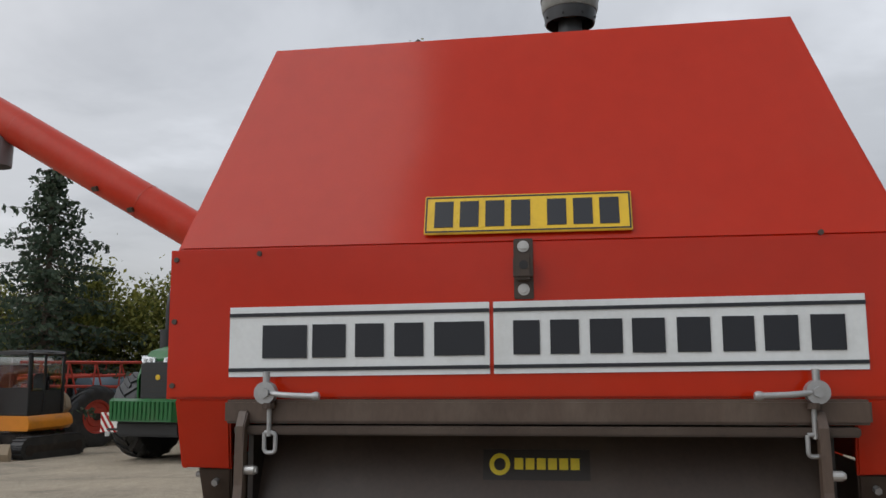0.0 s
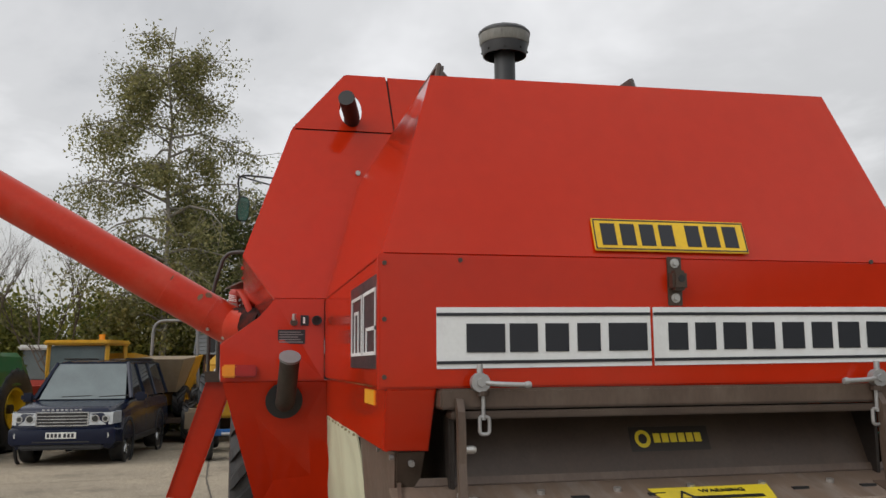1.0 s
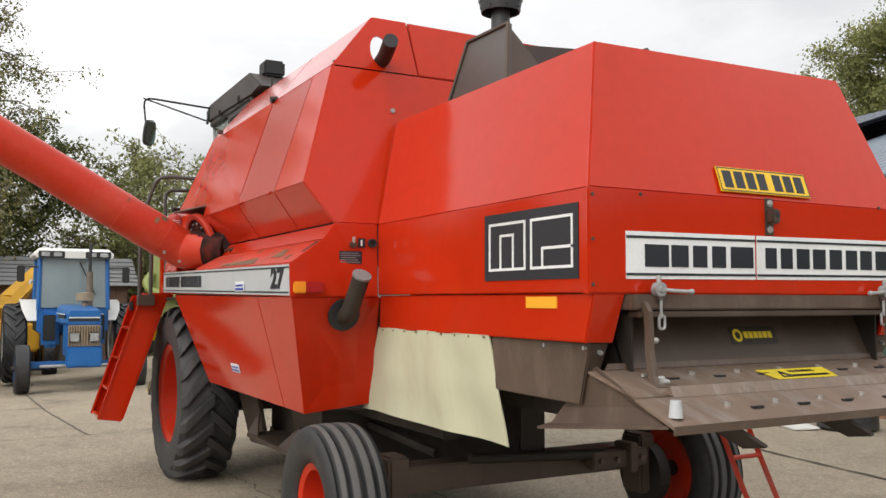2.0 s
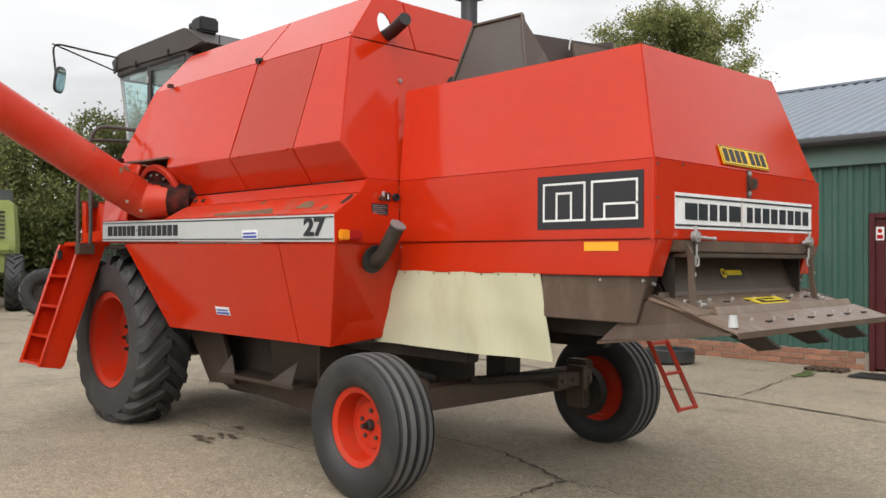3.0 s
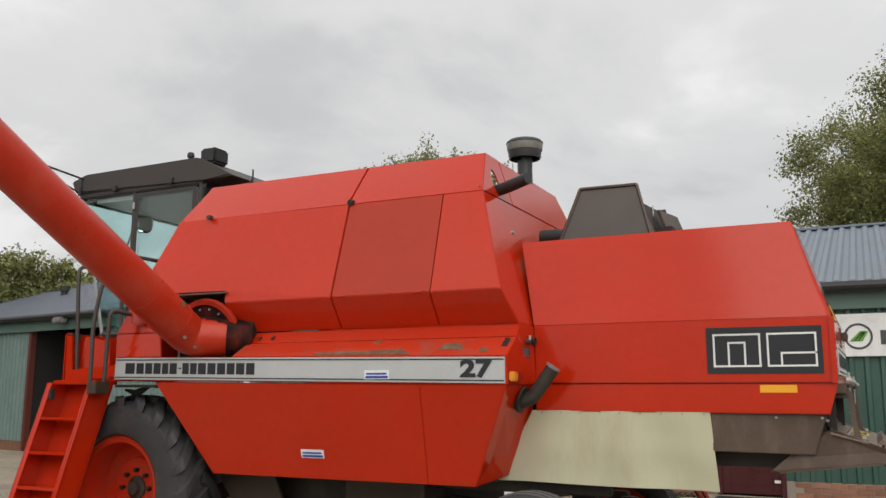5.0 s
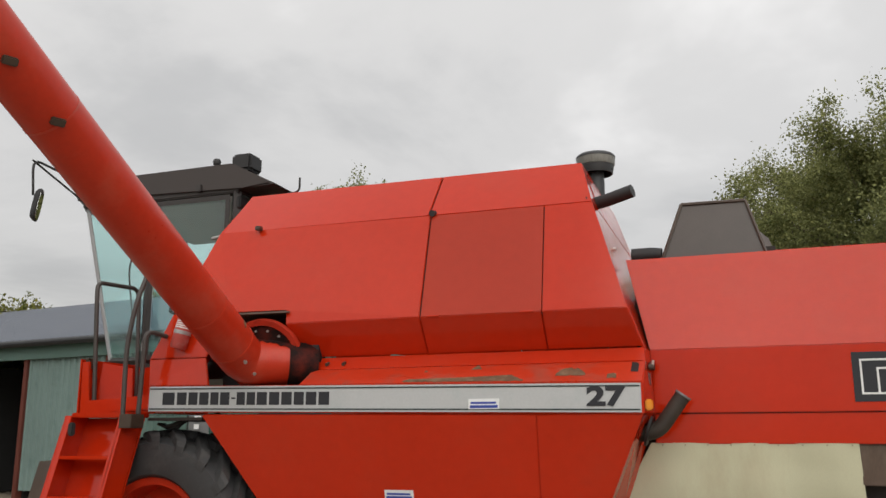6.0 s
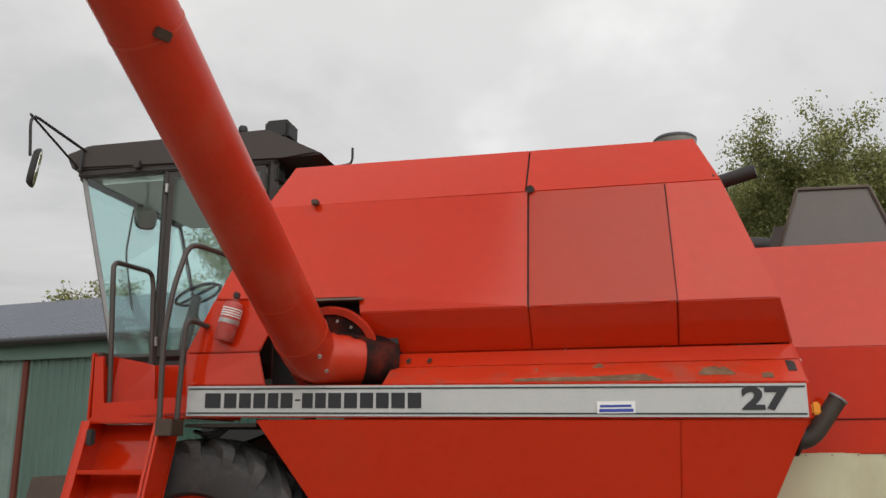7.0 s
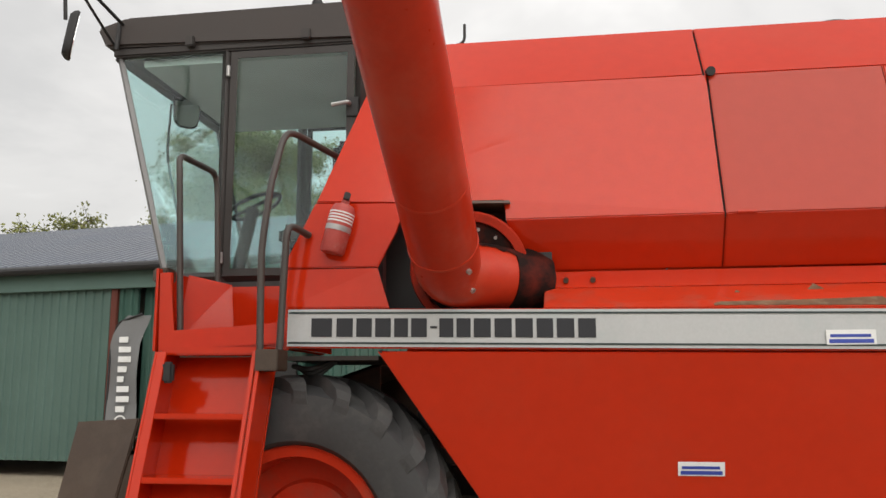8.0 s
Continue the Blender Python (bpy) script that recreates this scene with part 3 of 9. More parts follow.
box(bm, dx0 + 0.11, dx1 - 0.11, WALL_Y - 0.004, WALL_Y + 0.002, 0.92, 1.84)
part("pane", bm, CLEARGLASS, door).visible_shadow = False
bm = B()
box(bm, dx0 + 0.06, dx1, WALL_Y + 0.3, WALL_Y + 0.34, 0.0, DOOR_H)
part("curtain", bm, mat("beige_blind", (0.35, 0.27, 0.17), 0.8), door, "beige blind behind the glass")
bm = B()
box(bm, dx0 + 0.32, dx1 - 0.06, WALL_Y - 0.045, WALL_Y - 0.032, 0.88, 1.16, 0.002)
sign_w = part("notice", bm, WHITE, door, "white notice with green words")
GREEN_INK = mat("green_ink", (0.02, 0.10, 0.06), 0.6)
sc = (dx0 + 0.32 + dx1 - 0.06) / 2
for word, z in (("GOODS", 1.07), ("INWARDS", 0.965)):
    lettering(word, 0.078, pose(sc, WALL_Y - 0.046, z, 90, 0, 0), GREEN_INK, "word", sign_w, 0.001, 0.002)
bm = B()
box(bm, dx0 + 0.005, dx0 + 0.105, WALL_Y - 0.037, WALL_Y - 0.031, 1.68, 1.85)
part("notice", bm, WHITE, door, "small white notice with a red mark")
bm = B()
rod(bm, (dx0 + 0.055, WALL_Y - 0.038, 1.80), (dx0 + 0.055, WALL_Y - 0.041, 1.80), 0.028, seg=16)
box(bm, dx0 + 0.02, dx0 + 0.09, WALL_Y - 0.041, WALL_Y - 0.038, 1.70, 1.75)
part("mark", bm, RED_LENS, door)
bm = B()
box(bm, dx1 - 0.30, dx1 - 0.12, WALL_Y - 0.037, WALL_Y - 0.031, 1.66, 1.85)
part("notice", bm, YELLOW_STICK, door, "yellow warning notice")
bm = B()
plate(bm, [(dx1 - 0.27, WALL_Y - 0.039, 1.72), (dx1 - 0.15, WALL_Y - 0.039, 1.72), (dx1 - 0.21, WALL_Y - 0.039, 1.82)], 0.003)
part("mark", bm, DECAL_DARK, door)
bm = B()
pipe(bm, [(dx1 - 0.05, WALL_Y - 0.03, 0.98), (dx1 - 0.05, WALL_Y - 0.09, 0.98), (dx1 - 0.15, WALL_Y - 0.09, 0.98)], 0.01)
part("handle", bm, STEEL, door)
bm = B()
box(bm, dx1 - 0.09, dx1 + 0.0, WALL_Y - 0.05, WALL_Y - 0.035, 0.2, 0.24)
part("plate", bm, WHITE, door)
# lamp on the wall
lampw = world_thing("wall_lamp", (-1.57, WALL_Y - 0.1, 2.3), "cream plastic bulkhead lamp fixed on the cladding", "wall lamp")
bm = B()
box(bm, -1.70, -1.44, WALL_Y - 0.16, WALL_Y - 0.03, 2.33, 2.59, 0.02)
part("housing", bm, mat("cream_plastic", (0.62, 0.58, 0.42), 0.5), lampw)
bm = B()
box(bm, -1.67, -1.47, WALL_Y - 0.175, WALL_Y - 0.16, 2.36, 2.56, 0.006)
part("cover", bm, mat("yellowed_cover", (0.66, 0.60, 0.40), 0.35), lampw)
# company board on the wall, its name as plain shapes
board = world_thing("sign_board", (0.9, WALL_Y - 0.07, 2.0), "white board with green ring and grey shapes on shed", "sign")
bm = B()
box(bm, -0.36, 2.3, WALL_Y - 0.075, WALL_Y - 0.04, 1.99, 2.59, 0.004)
part("panel", bm, WHITE, board)
GREY_INK = mat("dark_grey_ink", (0.06, 0.065, 0.07), 0.5)
LIME = mat("lime_ink", (0.14, 0.34, 0.06), 0.5)


def ring(bm, c, r0, r1, depth, seg=40):
    lathe(bm, [(r0, 0), (r1, 0), (r1, depth), (r0, depth)], c, "Y", seg, True)
    return bm


part("ring", ring(B(), (0.02, WALL_Y - 0.081, 2.27), 0.155, 0.185, 0.006), GREY_INK, board)
bm = B()
for k in range(3):
    plate(bm, [(-0.1 + 0.05 * k, WALL_Y - 0.08, 2.20), (-0.03 + 0.05 * k, WALL_Y - 0.08, 2.20), (0.09 + 0.03 * k, WALL_Y - 0.08, 2.33), (0.05 + 0.03 * k, WALL_Y - 0.08, 2.35)], 0.003)
part("leaf_shape", bm, LIME, board)
for k, h in enumerate((0.2, 0.3, 0.3, 0.2, 0.3, 0.3, 0.3, 0.2)):
    bm = B()
    box(bm, 0.30 + k * 0.235, 0.45 + k * 0.235, WALL_Y - 0.079, WALL_Y - 0.074, 2.15, 2.15 + h)
    part("bar", bm, GREY_INK, board)
# doormat and grate at the step
bm = B()
box(bm, -1.95, -1.0, 7.3, 7.75, 0.004, 0.03, 0.006)
lone("doormat", bm, RUBBER, "black rubber doormat on the concrete by the door", "doormat")
bm = B()
for k in range(6):
    box(bm, -2.62 + k * 0.085, -2.57 + k * 0.085, 7.62, 7.9, 0.003, 0.045, 0.005)
box(bm, -2.62, -2.14, 7.62, 7.65, 0.003, 0.03)
box(bm, -2.62, -2.14, 7.87, 7.9, 0.003, 0.03)
lone("boot_scraper", bm, BROWN_DUSTY, "rusty steel boot scraper grate on the ground", "boot scraper")

# the shed beyond: its front runs at a slight angle
FAR_T = 172.0 - 180
far_shed = thing("shed", (-8.0, 8.5, 0.05), "far green corrugated shed with sliding doors and grey roof", "shed", turn=FAR_T)
fl = 30.0
FZ = 3.0
LIGHT_CLAD = mat("pale_grey_green_cladding", (0.17, 0.245, 0.23), 0.5, var=0.12, scale=1.2, dirt=(0.1, 0.16, 0.15), dirt_amount=0.5)
MID_CLAD = mat("mid_green_cladding", (0.095, 0.160, 0.140), 0.5, var=0.14, scale=1.2, dirt=(0.08, 0.14, 0.12), dirt_amount=0.5)
# near-black colour that stands in for the darkness inside the doorway
DARKVOID = mat("painted_dark_interior", (0.02, 0.02, 0.02), 0.9)
POST = mat("red_brown_post", (0.12, 0.03, 0.02), 0.6)


def far_wall():
    # x runs from -fl to 0 along the front
    segs = [(-fl, -14.2, MID_CLAD), (-14.2, -11.5, LIGHT_CLAD), (-8.3, -5.8, LIGHT_CLAD), (-5.8, -3.35, MID_CLAD), (-3.35, -2.9, GREEN_PAINT)]
    for a, b, m in segs:
        bm = B()
        corrugated(bm, a, b, 0.0, 0.2, FZ, 0.17)
        part("cladding", bm, m, far_shed)
    bm = B()
    corrugated(bm, -2.9, 0.0, 0.14, 0.0, FZ, 0.17)
    part("cladding", bm, GREEN_PAINT, far_shed)
    bm = B()
    box(bm, -1.9, -0.1, 0.05, 0.1, 1.2, 1.75)
    part("window", bm, BLACK, far_shed, "dark window in the cladding")
    bm = B()
    box(bm, -fl, -11.5, 0.0, 0.15, -0.1, 0.2)
    part("plinth", bm, BRICK, far_shed, "low brick plinth")
    for x in (-14.2, -11.42, -8.3, -5.8, -3.35):
        bm = B()
        box(bm, x - 0.06, x + 0.06, -0.06, 0.1, 0, FZ, 0.01)
        part("post", bm, POST, far_shed, "red-brown steel post")
    # room behind the opening, its lack of light put into the wall colour
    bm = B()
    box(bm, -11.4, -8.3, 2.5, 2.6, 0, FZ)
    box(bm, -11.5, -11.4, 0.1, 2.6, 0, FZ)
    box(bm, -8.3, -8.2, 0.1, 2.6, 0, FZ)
    part("doorway_interior", bm, DARKVOID, far_shed, "open doorway, its inside coloured near-black for darkness")
    bm = B()
    box(bm, -fl, 0.0, 11.0, 11.15, 0, FZ)
    box(bm, -0.15, 0.0, 0.15, 11.0, 0, FZ)
    box(bm, -fl, -fl + 0.15, 0.1, 11.0, 0, FZ)
    part("back_wall", bm, GREEN_PAINT, far_shed)
    bm = B()
    box(bm, -fl - 0.1, 0.1, -0.12, -0.05, FZ - 0.04, FZ + 0.24, 0.006)
    part("fascia", bm, GREEN_TRIM, far_shed, "pale green fascia")
    bm = B()
    rod(bm, (-fl, -0.27, FZ + 0.29), (0.1, -0.27, FZ + 0.29), 0.075, seg=12)
    part("gutter", bm, GUTTER, far_shed, "black gutter")
    bm = B()
    roof_sheet(bm, -fl - 0.1, 0.1, -0.24, FZ + 0.34, 5.5, FZ + 2.22)
    part("roof", bm, FAR_ROOF, far_shed, "dark blue-grey ribbed sheet roof")
    bm = B()
    roof_sheet(bm, -fl - 0.1, 0.1, 11.3, FZ + 0.34, 5.5, FZ + 2.22)
    part("roof", bm, FAR_ROOF, far_shed)
    bm = B()
    rod(bm, (-14.9, 3.0, 4.0), (-14.9, 3.0, 4.55), 0.1, seg=14)
    rod(bm, (-14.9, 3.0, 4.55), (-14.9, 3.0, 4.7), 0.15, seg=14)
    part("roof_vent", bm, GUTTER, far_shed)
    part("flood_lamp", box(B(), -9.95, -9.6, -0.42, -0.2, 3.1, 3.25, 0.03), GREY, far_shed, "small flood lamp under the eave")


far_wall()

# ---- combine harvester ----
combine = world_thing("combine_harvester", (-3, MID, 0), "red combine harvester with brown chassis and unloading auger swung out", "combine harvester")


def loft(bm, sections):
    """Skins a row of closed sections (lists of points, same count)."""
    rings = [[bm.verts.new(p) for p in s] for s in sections]
    n = len(rings[0])
    for p, q in zip(rings, rings[1:]):
        for k in range(n):
            bm.faces.new((p[k], p[(k + 1) % n], q[(k + 1) % n], q[k]))
    bm.faces.new(rings[0][::-1])
    bm.faces.new(rings[-1])
    return bm


def panel(name, pts, material=RED, th=0.015, bevel=0.005, label="", both=False, parent=None):
    ob = part(name, plate(B(), pts, th, bevel), material, parent or combine, label)
    if both:
        part(name, plate(B(), mir(pts), th, bevel), material, parent or combine, label)
    return ob


# rear hood
BEND, TOPZ = 1.887, 2.502
rear_panel = panel("rear_panel", [(0, -0.012, 1.503), (0, 1.822, 1.503), (0, 1.822, BEND), (0, -0.012, BEND)], th=0.03, bevel=0.006, label="upright red rear panel with the white maker's strip")
rear_hood = panel("rear_hood_panel", [(-0.014, 0.0, BEND + 0.002), (-0.014, 1.81, BEND + 0.002), (-0.212, 1.632, TOPZ + 0.018), (-0.212, 0.19, TOPZ)], label="sloping red rear hood panel")
panel("hood_side_panel", [(-1.845, 0.002, BEND), (-0.016, 0.002, BEND), (-0.214, 0.19, TOPZ), (-1.99, 0.178, TOPZ - 0.005)], both=True)
side_low = panel("hood_lower_panel", [(-1.835, 0, 1.507), (-0.03, 0, 1.507), (-0.03, 0, BEND - 0.002), (-1.845, 0, BEND - 0.002)], both=True)
panel("hood_roof", [(-1.08, 0.2, TOPZ + 0.002), (-0.22, 0.2, TOPZ + 0.002), (-0.22, 1.61, TOPZ + 0.002), (-1.08, 1.61, TOPZ + 0.002)])
panel("hood_skirt", [(-1.84, 0.012, 1.326), (-0.055, 0.012, 1.326), (-0.002, 0.012, 1.503), (-1.835, 0.012, 1.503)], both=True)
panel("skirt_return", [(-0.055, 0.017, 1.326), (-0.06, 0.145, 1.322), (-0.004, 0.158, 1.503), (-0.002, 0.016, 1.503)], both=True)
panel("brown_side_panel", [(-0.725, 0.05, 1.098), (-0.15, 0.06, 1.092), (-0.075, 0.05, 1.325), (-0.725, 0.03, 1.325)], BROWN_DUSTY, label="dusty brown lower side panel", both=True)
panel("brown_return", [(-0.15, 0.062, 1.092), (-0.155, 0.115, 1.092), (-0.075, 0.14, 1.325), (-0.073, 0.052, 1.325)], BROWN, both=True)
# engine bay behind the hood's open front, its unlit gloom put into the dark brown
bm = B()
box(bm, -1.95, -0.3, 0.25, 1.56, 1.0, 2.3)
part("threshing_body", bm, BROWN_DARK, combine, "threshing body inside the hood, coloured dark for the unlit interior")

# screens on the engine deck
screen = panel("intake_screen", [(-1.78, 0.38, 2.50), (-1.115, 0.365, 2.50), (-1.225, 0.447, 2.90), (-1.635, 0.447, 2.905)], SCREEN, th=0.02, label="brown mesh air screen")
bm = B()
pts = [(-1.78, 0.376, 2.50), (-1.115, 0.361, 2.50), (-1.225, 0.443, 2.90), (-1.635, 0.443, 2.905)]
for a, b in zip(pts, pts[1:] + pts[:1]):
    rod(bm, a, b, 0.012, seg=6)
part("frame", bm, BROWN, screen)
panel("screen_end", [(-1.115, 0.37, 2.50), (-1.115, 0.68, 2.50), (-1.2, 0.62, 2.70), (-1.225, 0.45, 2.89)], BROWN, th=0.02)
bm = B()
box(bm, -1.72, -1.02, 0.72, 1.25, 2.36, 2.64, 0.03)
part("radiator_box", bm, BROWN_DARK, combine, "dark brown radiator box")
panel("screen_back", [(-1.14, 0.50, 2.50), (-1.14, 1.40, 2.50), (-1.235, 1.385, 2.87), (-1.235, 0.50, 2.80)], mat("rusty_brown_screen_back", (0.032, 0.020, 0.016), 0.6, var=0.35, scale=7, dirt=(0.09, 0.05, 0.035), dirt_amount=0.5), th=0.02, label="dark rusty back of the air screens")
part("brace_rod", rod(B(), (-1.20, 0.80, 2.5), (-1.22, 0.92, 2.84), 0.006, seg=6), STEEL, combine)
panel("screen_lid", [(-1.06, 0.80, 2.50), (-0.98, 1.15, 2.50), (-1.08, 1.12, 2.78), (-1.16, 0.85, 2.79)], BROWN, th=0.02)
bm = B()
lathe(bm, [(0.0, 0), (0.16, 0), (0.16, 0.07), (0.13, 0.09), (0, 0.09)], (-1.36, 0.95, 2.62), "Z", 24)
part("rotary_cap", bm, BROWN_DARK, combine, soft=True)
panel("intake_screen", mir([(-1.79, 0.40, 2.50), (-1.115, 0.37, 2.50), (-1.22, 0.44, 2.90), (-1.635, 0.45, 2.905)]), SCREEN, th=0.02)
bm = B()
pipe(bm, [(-2.0, 0.62, 2.60), (-1.86, 0.62, 2.60), (-1.80, 0.62, 2.59)], 0.06, 14)
part("intake_hose", bm, BLACK, combine, soft=True)

# air cleaner stack
STX, STY = -2.30, 1.08
bm = B()
lathe(bm, [(0.0, 2.9), (0.062, 2.9), (0.062, 3.382), (0.0, 3.382)], (STX, STY, 0), "Z", 24)
stack = part("air_intake", bm, mat("dark_grey_pipe", (0.035, 0.037, 0.04), 0.45), combine, "dark grey air intake stack with round pre-cleaner", True)
bm = B()
lathe(bm, [(0.060, 3.425), (0.112, 3.425), (0.122, 3.367), (0.128, 3.367), (0.136, 3.407), (0.139, 3.432), (0.060, 3.432)], (STX, STY, 0), "Z", 36, True)
base_c = part("cleaner_base", bm, mat("dark_cleaner_base", (0.032, 0.033, 0.035), 0.4), stack, "dark lower bowl", True)
for k in range(8):
    bm = B()
    box(bm, 0.118, 0.139, -0.004, 0.004, 3.384, 3.394, 0.001)
    bm.transform(Matrix.Translation((STX, STY, 0)) @ Matrix.Rotation(0.5 + k * 0.785, 4, "Z"))
    part("air_slot", bm, BLACK, base_c)
bm = B()
lathe(bm, [(0.0, 3.432), (0.142, 3.432), (0.147, 3.444), (0.150, 3.494), (0.0, 3.494)], (STX, STY, 0), "Z", 40)
part("cleaner_band", bm, mat("greyed_clear_band", (0.20, 0.20, 0.18), 0.35, var=0.35, scale=14, stretch=(1, 1, 0.2)), stack, "greyed plastic band of the pre-cleaner", True)
bm = B()
lathe(bm, [(0.0, 3.494), (0.153, 3.494), (0.153, 3.506), (0.135, 3.524), (0.09, 3.532), (0.0, 3.534)], (STX, STY, 0), "Z", 36)
part("cleaner_lid", bm, mat("dark_cleaner_lid", (0.04, 0.042, 0.045), 0.45), stack, "dark flat lid", True)

# grain tank


def rx(z):
    return -1.922 - 0.305 * (z - 2.105)


lowA, lowB = (-0.40, 2.105), (-0.245, 1.89)
bendT, top = (-0.160, 2.822), (0.132, 3.177)


def strip(x0, x1, a, b, name, material=RED, rear=False, front=None, label="", both=True):
    """A panel between two long edges a and b, each (y, z), a below b."""
    xb0 = x1 if not rear else rx(a[1])
    xb1 = x1 if not rear else rx(b[1])
    f0, f1 = front or (x0, x0)
    pts = [(f0, a[0], a[1]), (xb0, a[0], a[1]), (xb1, b[0], b[1]), (f1, b[0], b[1])]
    return panel(name, pts, material, label=label, both=both)


RED_DOOR = mat("slightly_faded_red_paint", (0.39, 0.028, 0.009), 0.22, var=0.06, scale=1.0, grain=16, spec=0.33, wave=0.003, rough_var=0.04)
strip(-3.23, 0, bendT, top, "tank_top_panel", rear=True)
strip(0, -3.24, bendT, top, "tank_top_panel", front=(-4.85, -4.79))
strip(0, 0, lowA, bendT, "tank_side_panel", rear=True, front=(-2.425, -2.443))
strip(0, 0, lowA, bendT, "tank_door", RED_DOOR, label="slightly faded red inspection door", front=(-3.205, -3.215))
# door's rear edge
for me_ob in [o for o in combine.children if o.name.startswith("tank_door")]:
    for v in me_ob.data.vertices:
        w = v.co.x - 3
        if w > -1:
            v.co.x = (-2.43 if v.co.z < 2.4 else -2.45) + 3
panel("tank_side_panel", [(-4.158, lowA[0], lowA[1]), (-3.215, *lowA), (-3.225, *bendT), (-4.86, -0.16, 2.830), (-5.04, -0.40, 2.215), (-4.62, -0.378, 2.206), (-4.166, -0.378, 2.206)])
panel("tank_side_panel", mir([(-4.158, lowA[0], lowA[1]), (-3.215, *lowA), (-3.225, *bendT), (-4.86, -0.16, 2.830), (-5.04, -0.40, 2.205)]))
strip(-2.425, 0, lowB, lowA, "tank_under_panel", rear=True)
strip(-3.205, -2.432, lowB, lowA, "tank_under_panel")
panel("tank_under_panel", [(-4.02, -0.245, 1.89), (-3.212, -0.245, 1.89), (-3.212, *lowA), (-4.158, *lowA), (-4.13, -0.30, 1.97)])
panel("tank_under_panel", mir([(-4.9, -0.245, 1.89), (-3.212, -0.245, 1.89), (-3.212, *lowA), (-4.9, *lowA)]))
# sloping rear face in an upper and a lower sheet, with a hole for the pipe left as a gap between
panel("tank_rear_panel", [(rx(1.89), -0.245, 1.89), (rx(1.89), 2.055, 1.89), (rx(2.105), 2.21, 2.105), (rx(2.820), 1.967, 2.820), (rx(2.820), -0.157, 2.820), (rx(2.105), -0.40, 2.105)])
bm = B()
outer = [bm.verts.new((rx(z), y, z)) for y, z in ((-0.153, 2.826), (0.39, 2.826), (0.36, 3.175), (0.14, 3.175))]
inner_ = [bm.verts.new((rx(z), y, z)) for y, z in [(0.158 + 0.062 * math.cos(2 * math.pi * k / 20), 2.952 + 0.098 * math.sin(2 * math.pi * k / 20)) for k in range(20)]]
es = [bm.edges.new((loop_[i], loop_[(i + 1) % len(loop_)])) for loop_ in (outer, inner_) for i in range(len(loop_))]
bmesh.ops.triangle_fill(bm, use_beauty=True, edges=es)
ext = bmesh.ops.extrude_face_region(bm, geom=list(bm.faces))
bmesh.ops.translate(bm, vec=(-0.012, 0, 0), verts=[g for g in ext["geom"] if isinstance(g, bmesh.types.BMVert)])
part("tank_rear_top_panel", bm, RED, combine, "red panel with a slot for the breather pipe")
panel("tank_rear_top_panel", [(rx(2.826), 0.40, 2.826), (rx(2.826), 1.963, 2.826), (rx(3.175), 1.67, 3.175), (rx(3.175), 0.372, 3.175)])
for y in (0.14, 1.64):
    part("tank_rim", box(B(), -4.79, -2.26, y, y + 0.03, 3.155, 3.176, 0.003), RED, combine)
panel("tank_front_panel", [(-5.04, -0.38, 2.22), (-4.86, -0.16, 2.830), (-4.79, 0.14, 3.175), (-4.79, 1.67, 3.175), (-4.86, 1.97, 2.830), (-5.04, 2.19, 2.22)])
# dark backing strips behind the seams of the sheets
bm = B()
for x0, (ya, za), (yb, zb) in ((-3.212, lowA, bendT), (-3.235, bendT, top), (-2.433, lowA, bendT)):
    plate(bm, [(x0 - 0.05, ya + 0.028, za - 0.01), (x0 + 0.05, ya + 0.028, za - 0.01), (x0 + 0.04, yb + 0.028, zb - 0.012), (x0 - 0.06, yb + 0.028, zb - 0.012)], 0.008)
for y0, y1, z0, z1 in ((-0.14, 1.95, 2.79, 2.86), (0.35, 0.43, 2.80, 3.16)):
    plate(bm, [(rx(z0) - 0.022, y0, z0), (rx(z0) - 0.022, y1, z0), (rx(z1) - 0.022, y1, z1), (rx(z1) - 0.022, y0, z1)], 0.008)
for ya, yb, za, zb in ((bendT[0] + 0.022, bendT[0] + 0.06, 2.78, 2.845),):
    plate(bm, [(-4.8, ya, za), (-2.16, ya, za), (-2.17, yb, zb), (-4.8, yb, zb)], 0.008)
part("seam_backing", bm, BROWN_DARK, combine)
# pipe out of the rear face
bm = B()
pipe(bm, [(rx(2.9) - 0.05, 0.17, 2.885), (rx(2.9) + 0.06, 0.155, 2.90), (-1.915, 0.105, 2.94)], 0.043, 16)
part("breather_pipe", bm, BLACK, combine, "black bent breather pipe", True)
for z, y in ((2.575, 0.185),):
    bm = B()
    rod(bm, (rx(z) + 0.015, y, z), (rx(z) - 0.005, y, z), 0.014, seg=8)
    part("bolt", bm, STEEL_BRIGHT, combine)

# ledge and white strip
panel("ledge_upper", [(-4.0, -0.305, 1.80), (-1.845, -0.305, 1.80), (-1.858, -0.245, 1.887), (-4.0, -0.245, 1.887)])
panel("ledge_upper", mir([(-5.1, -0.305, 1.80), (-1.845, -0.305, 1.80), (-1.858, -0.245, 1.887), (-5.1, -0.245, 1.887)]))
panel("ledge", [(-3.995, -0.495, 1.697), (-1.845, -0.495, 1.672), (-1.842, -0.31, 1.80), (-3.995, -0.31, 1.803)], RED_WORN, label="scuffed red ledge with worn paint")
panel("ledge", mir([(-5.1, -0.495, 1.70), (-1.845, -0.495, 1.672), (-1.842, -0.31, 1.80), (-5.1, -0.31, 1.803)]))
RUST = mat("bare_rusty_worn_patch", (0.15, 0.078, 0.042), 0.8, var=0.4, scale=12, dirt=(0.24, 0.17, 0.105), dirt_amount=0.8, dirt_scale=20, bump=0.001)
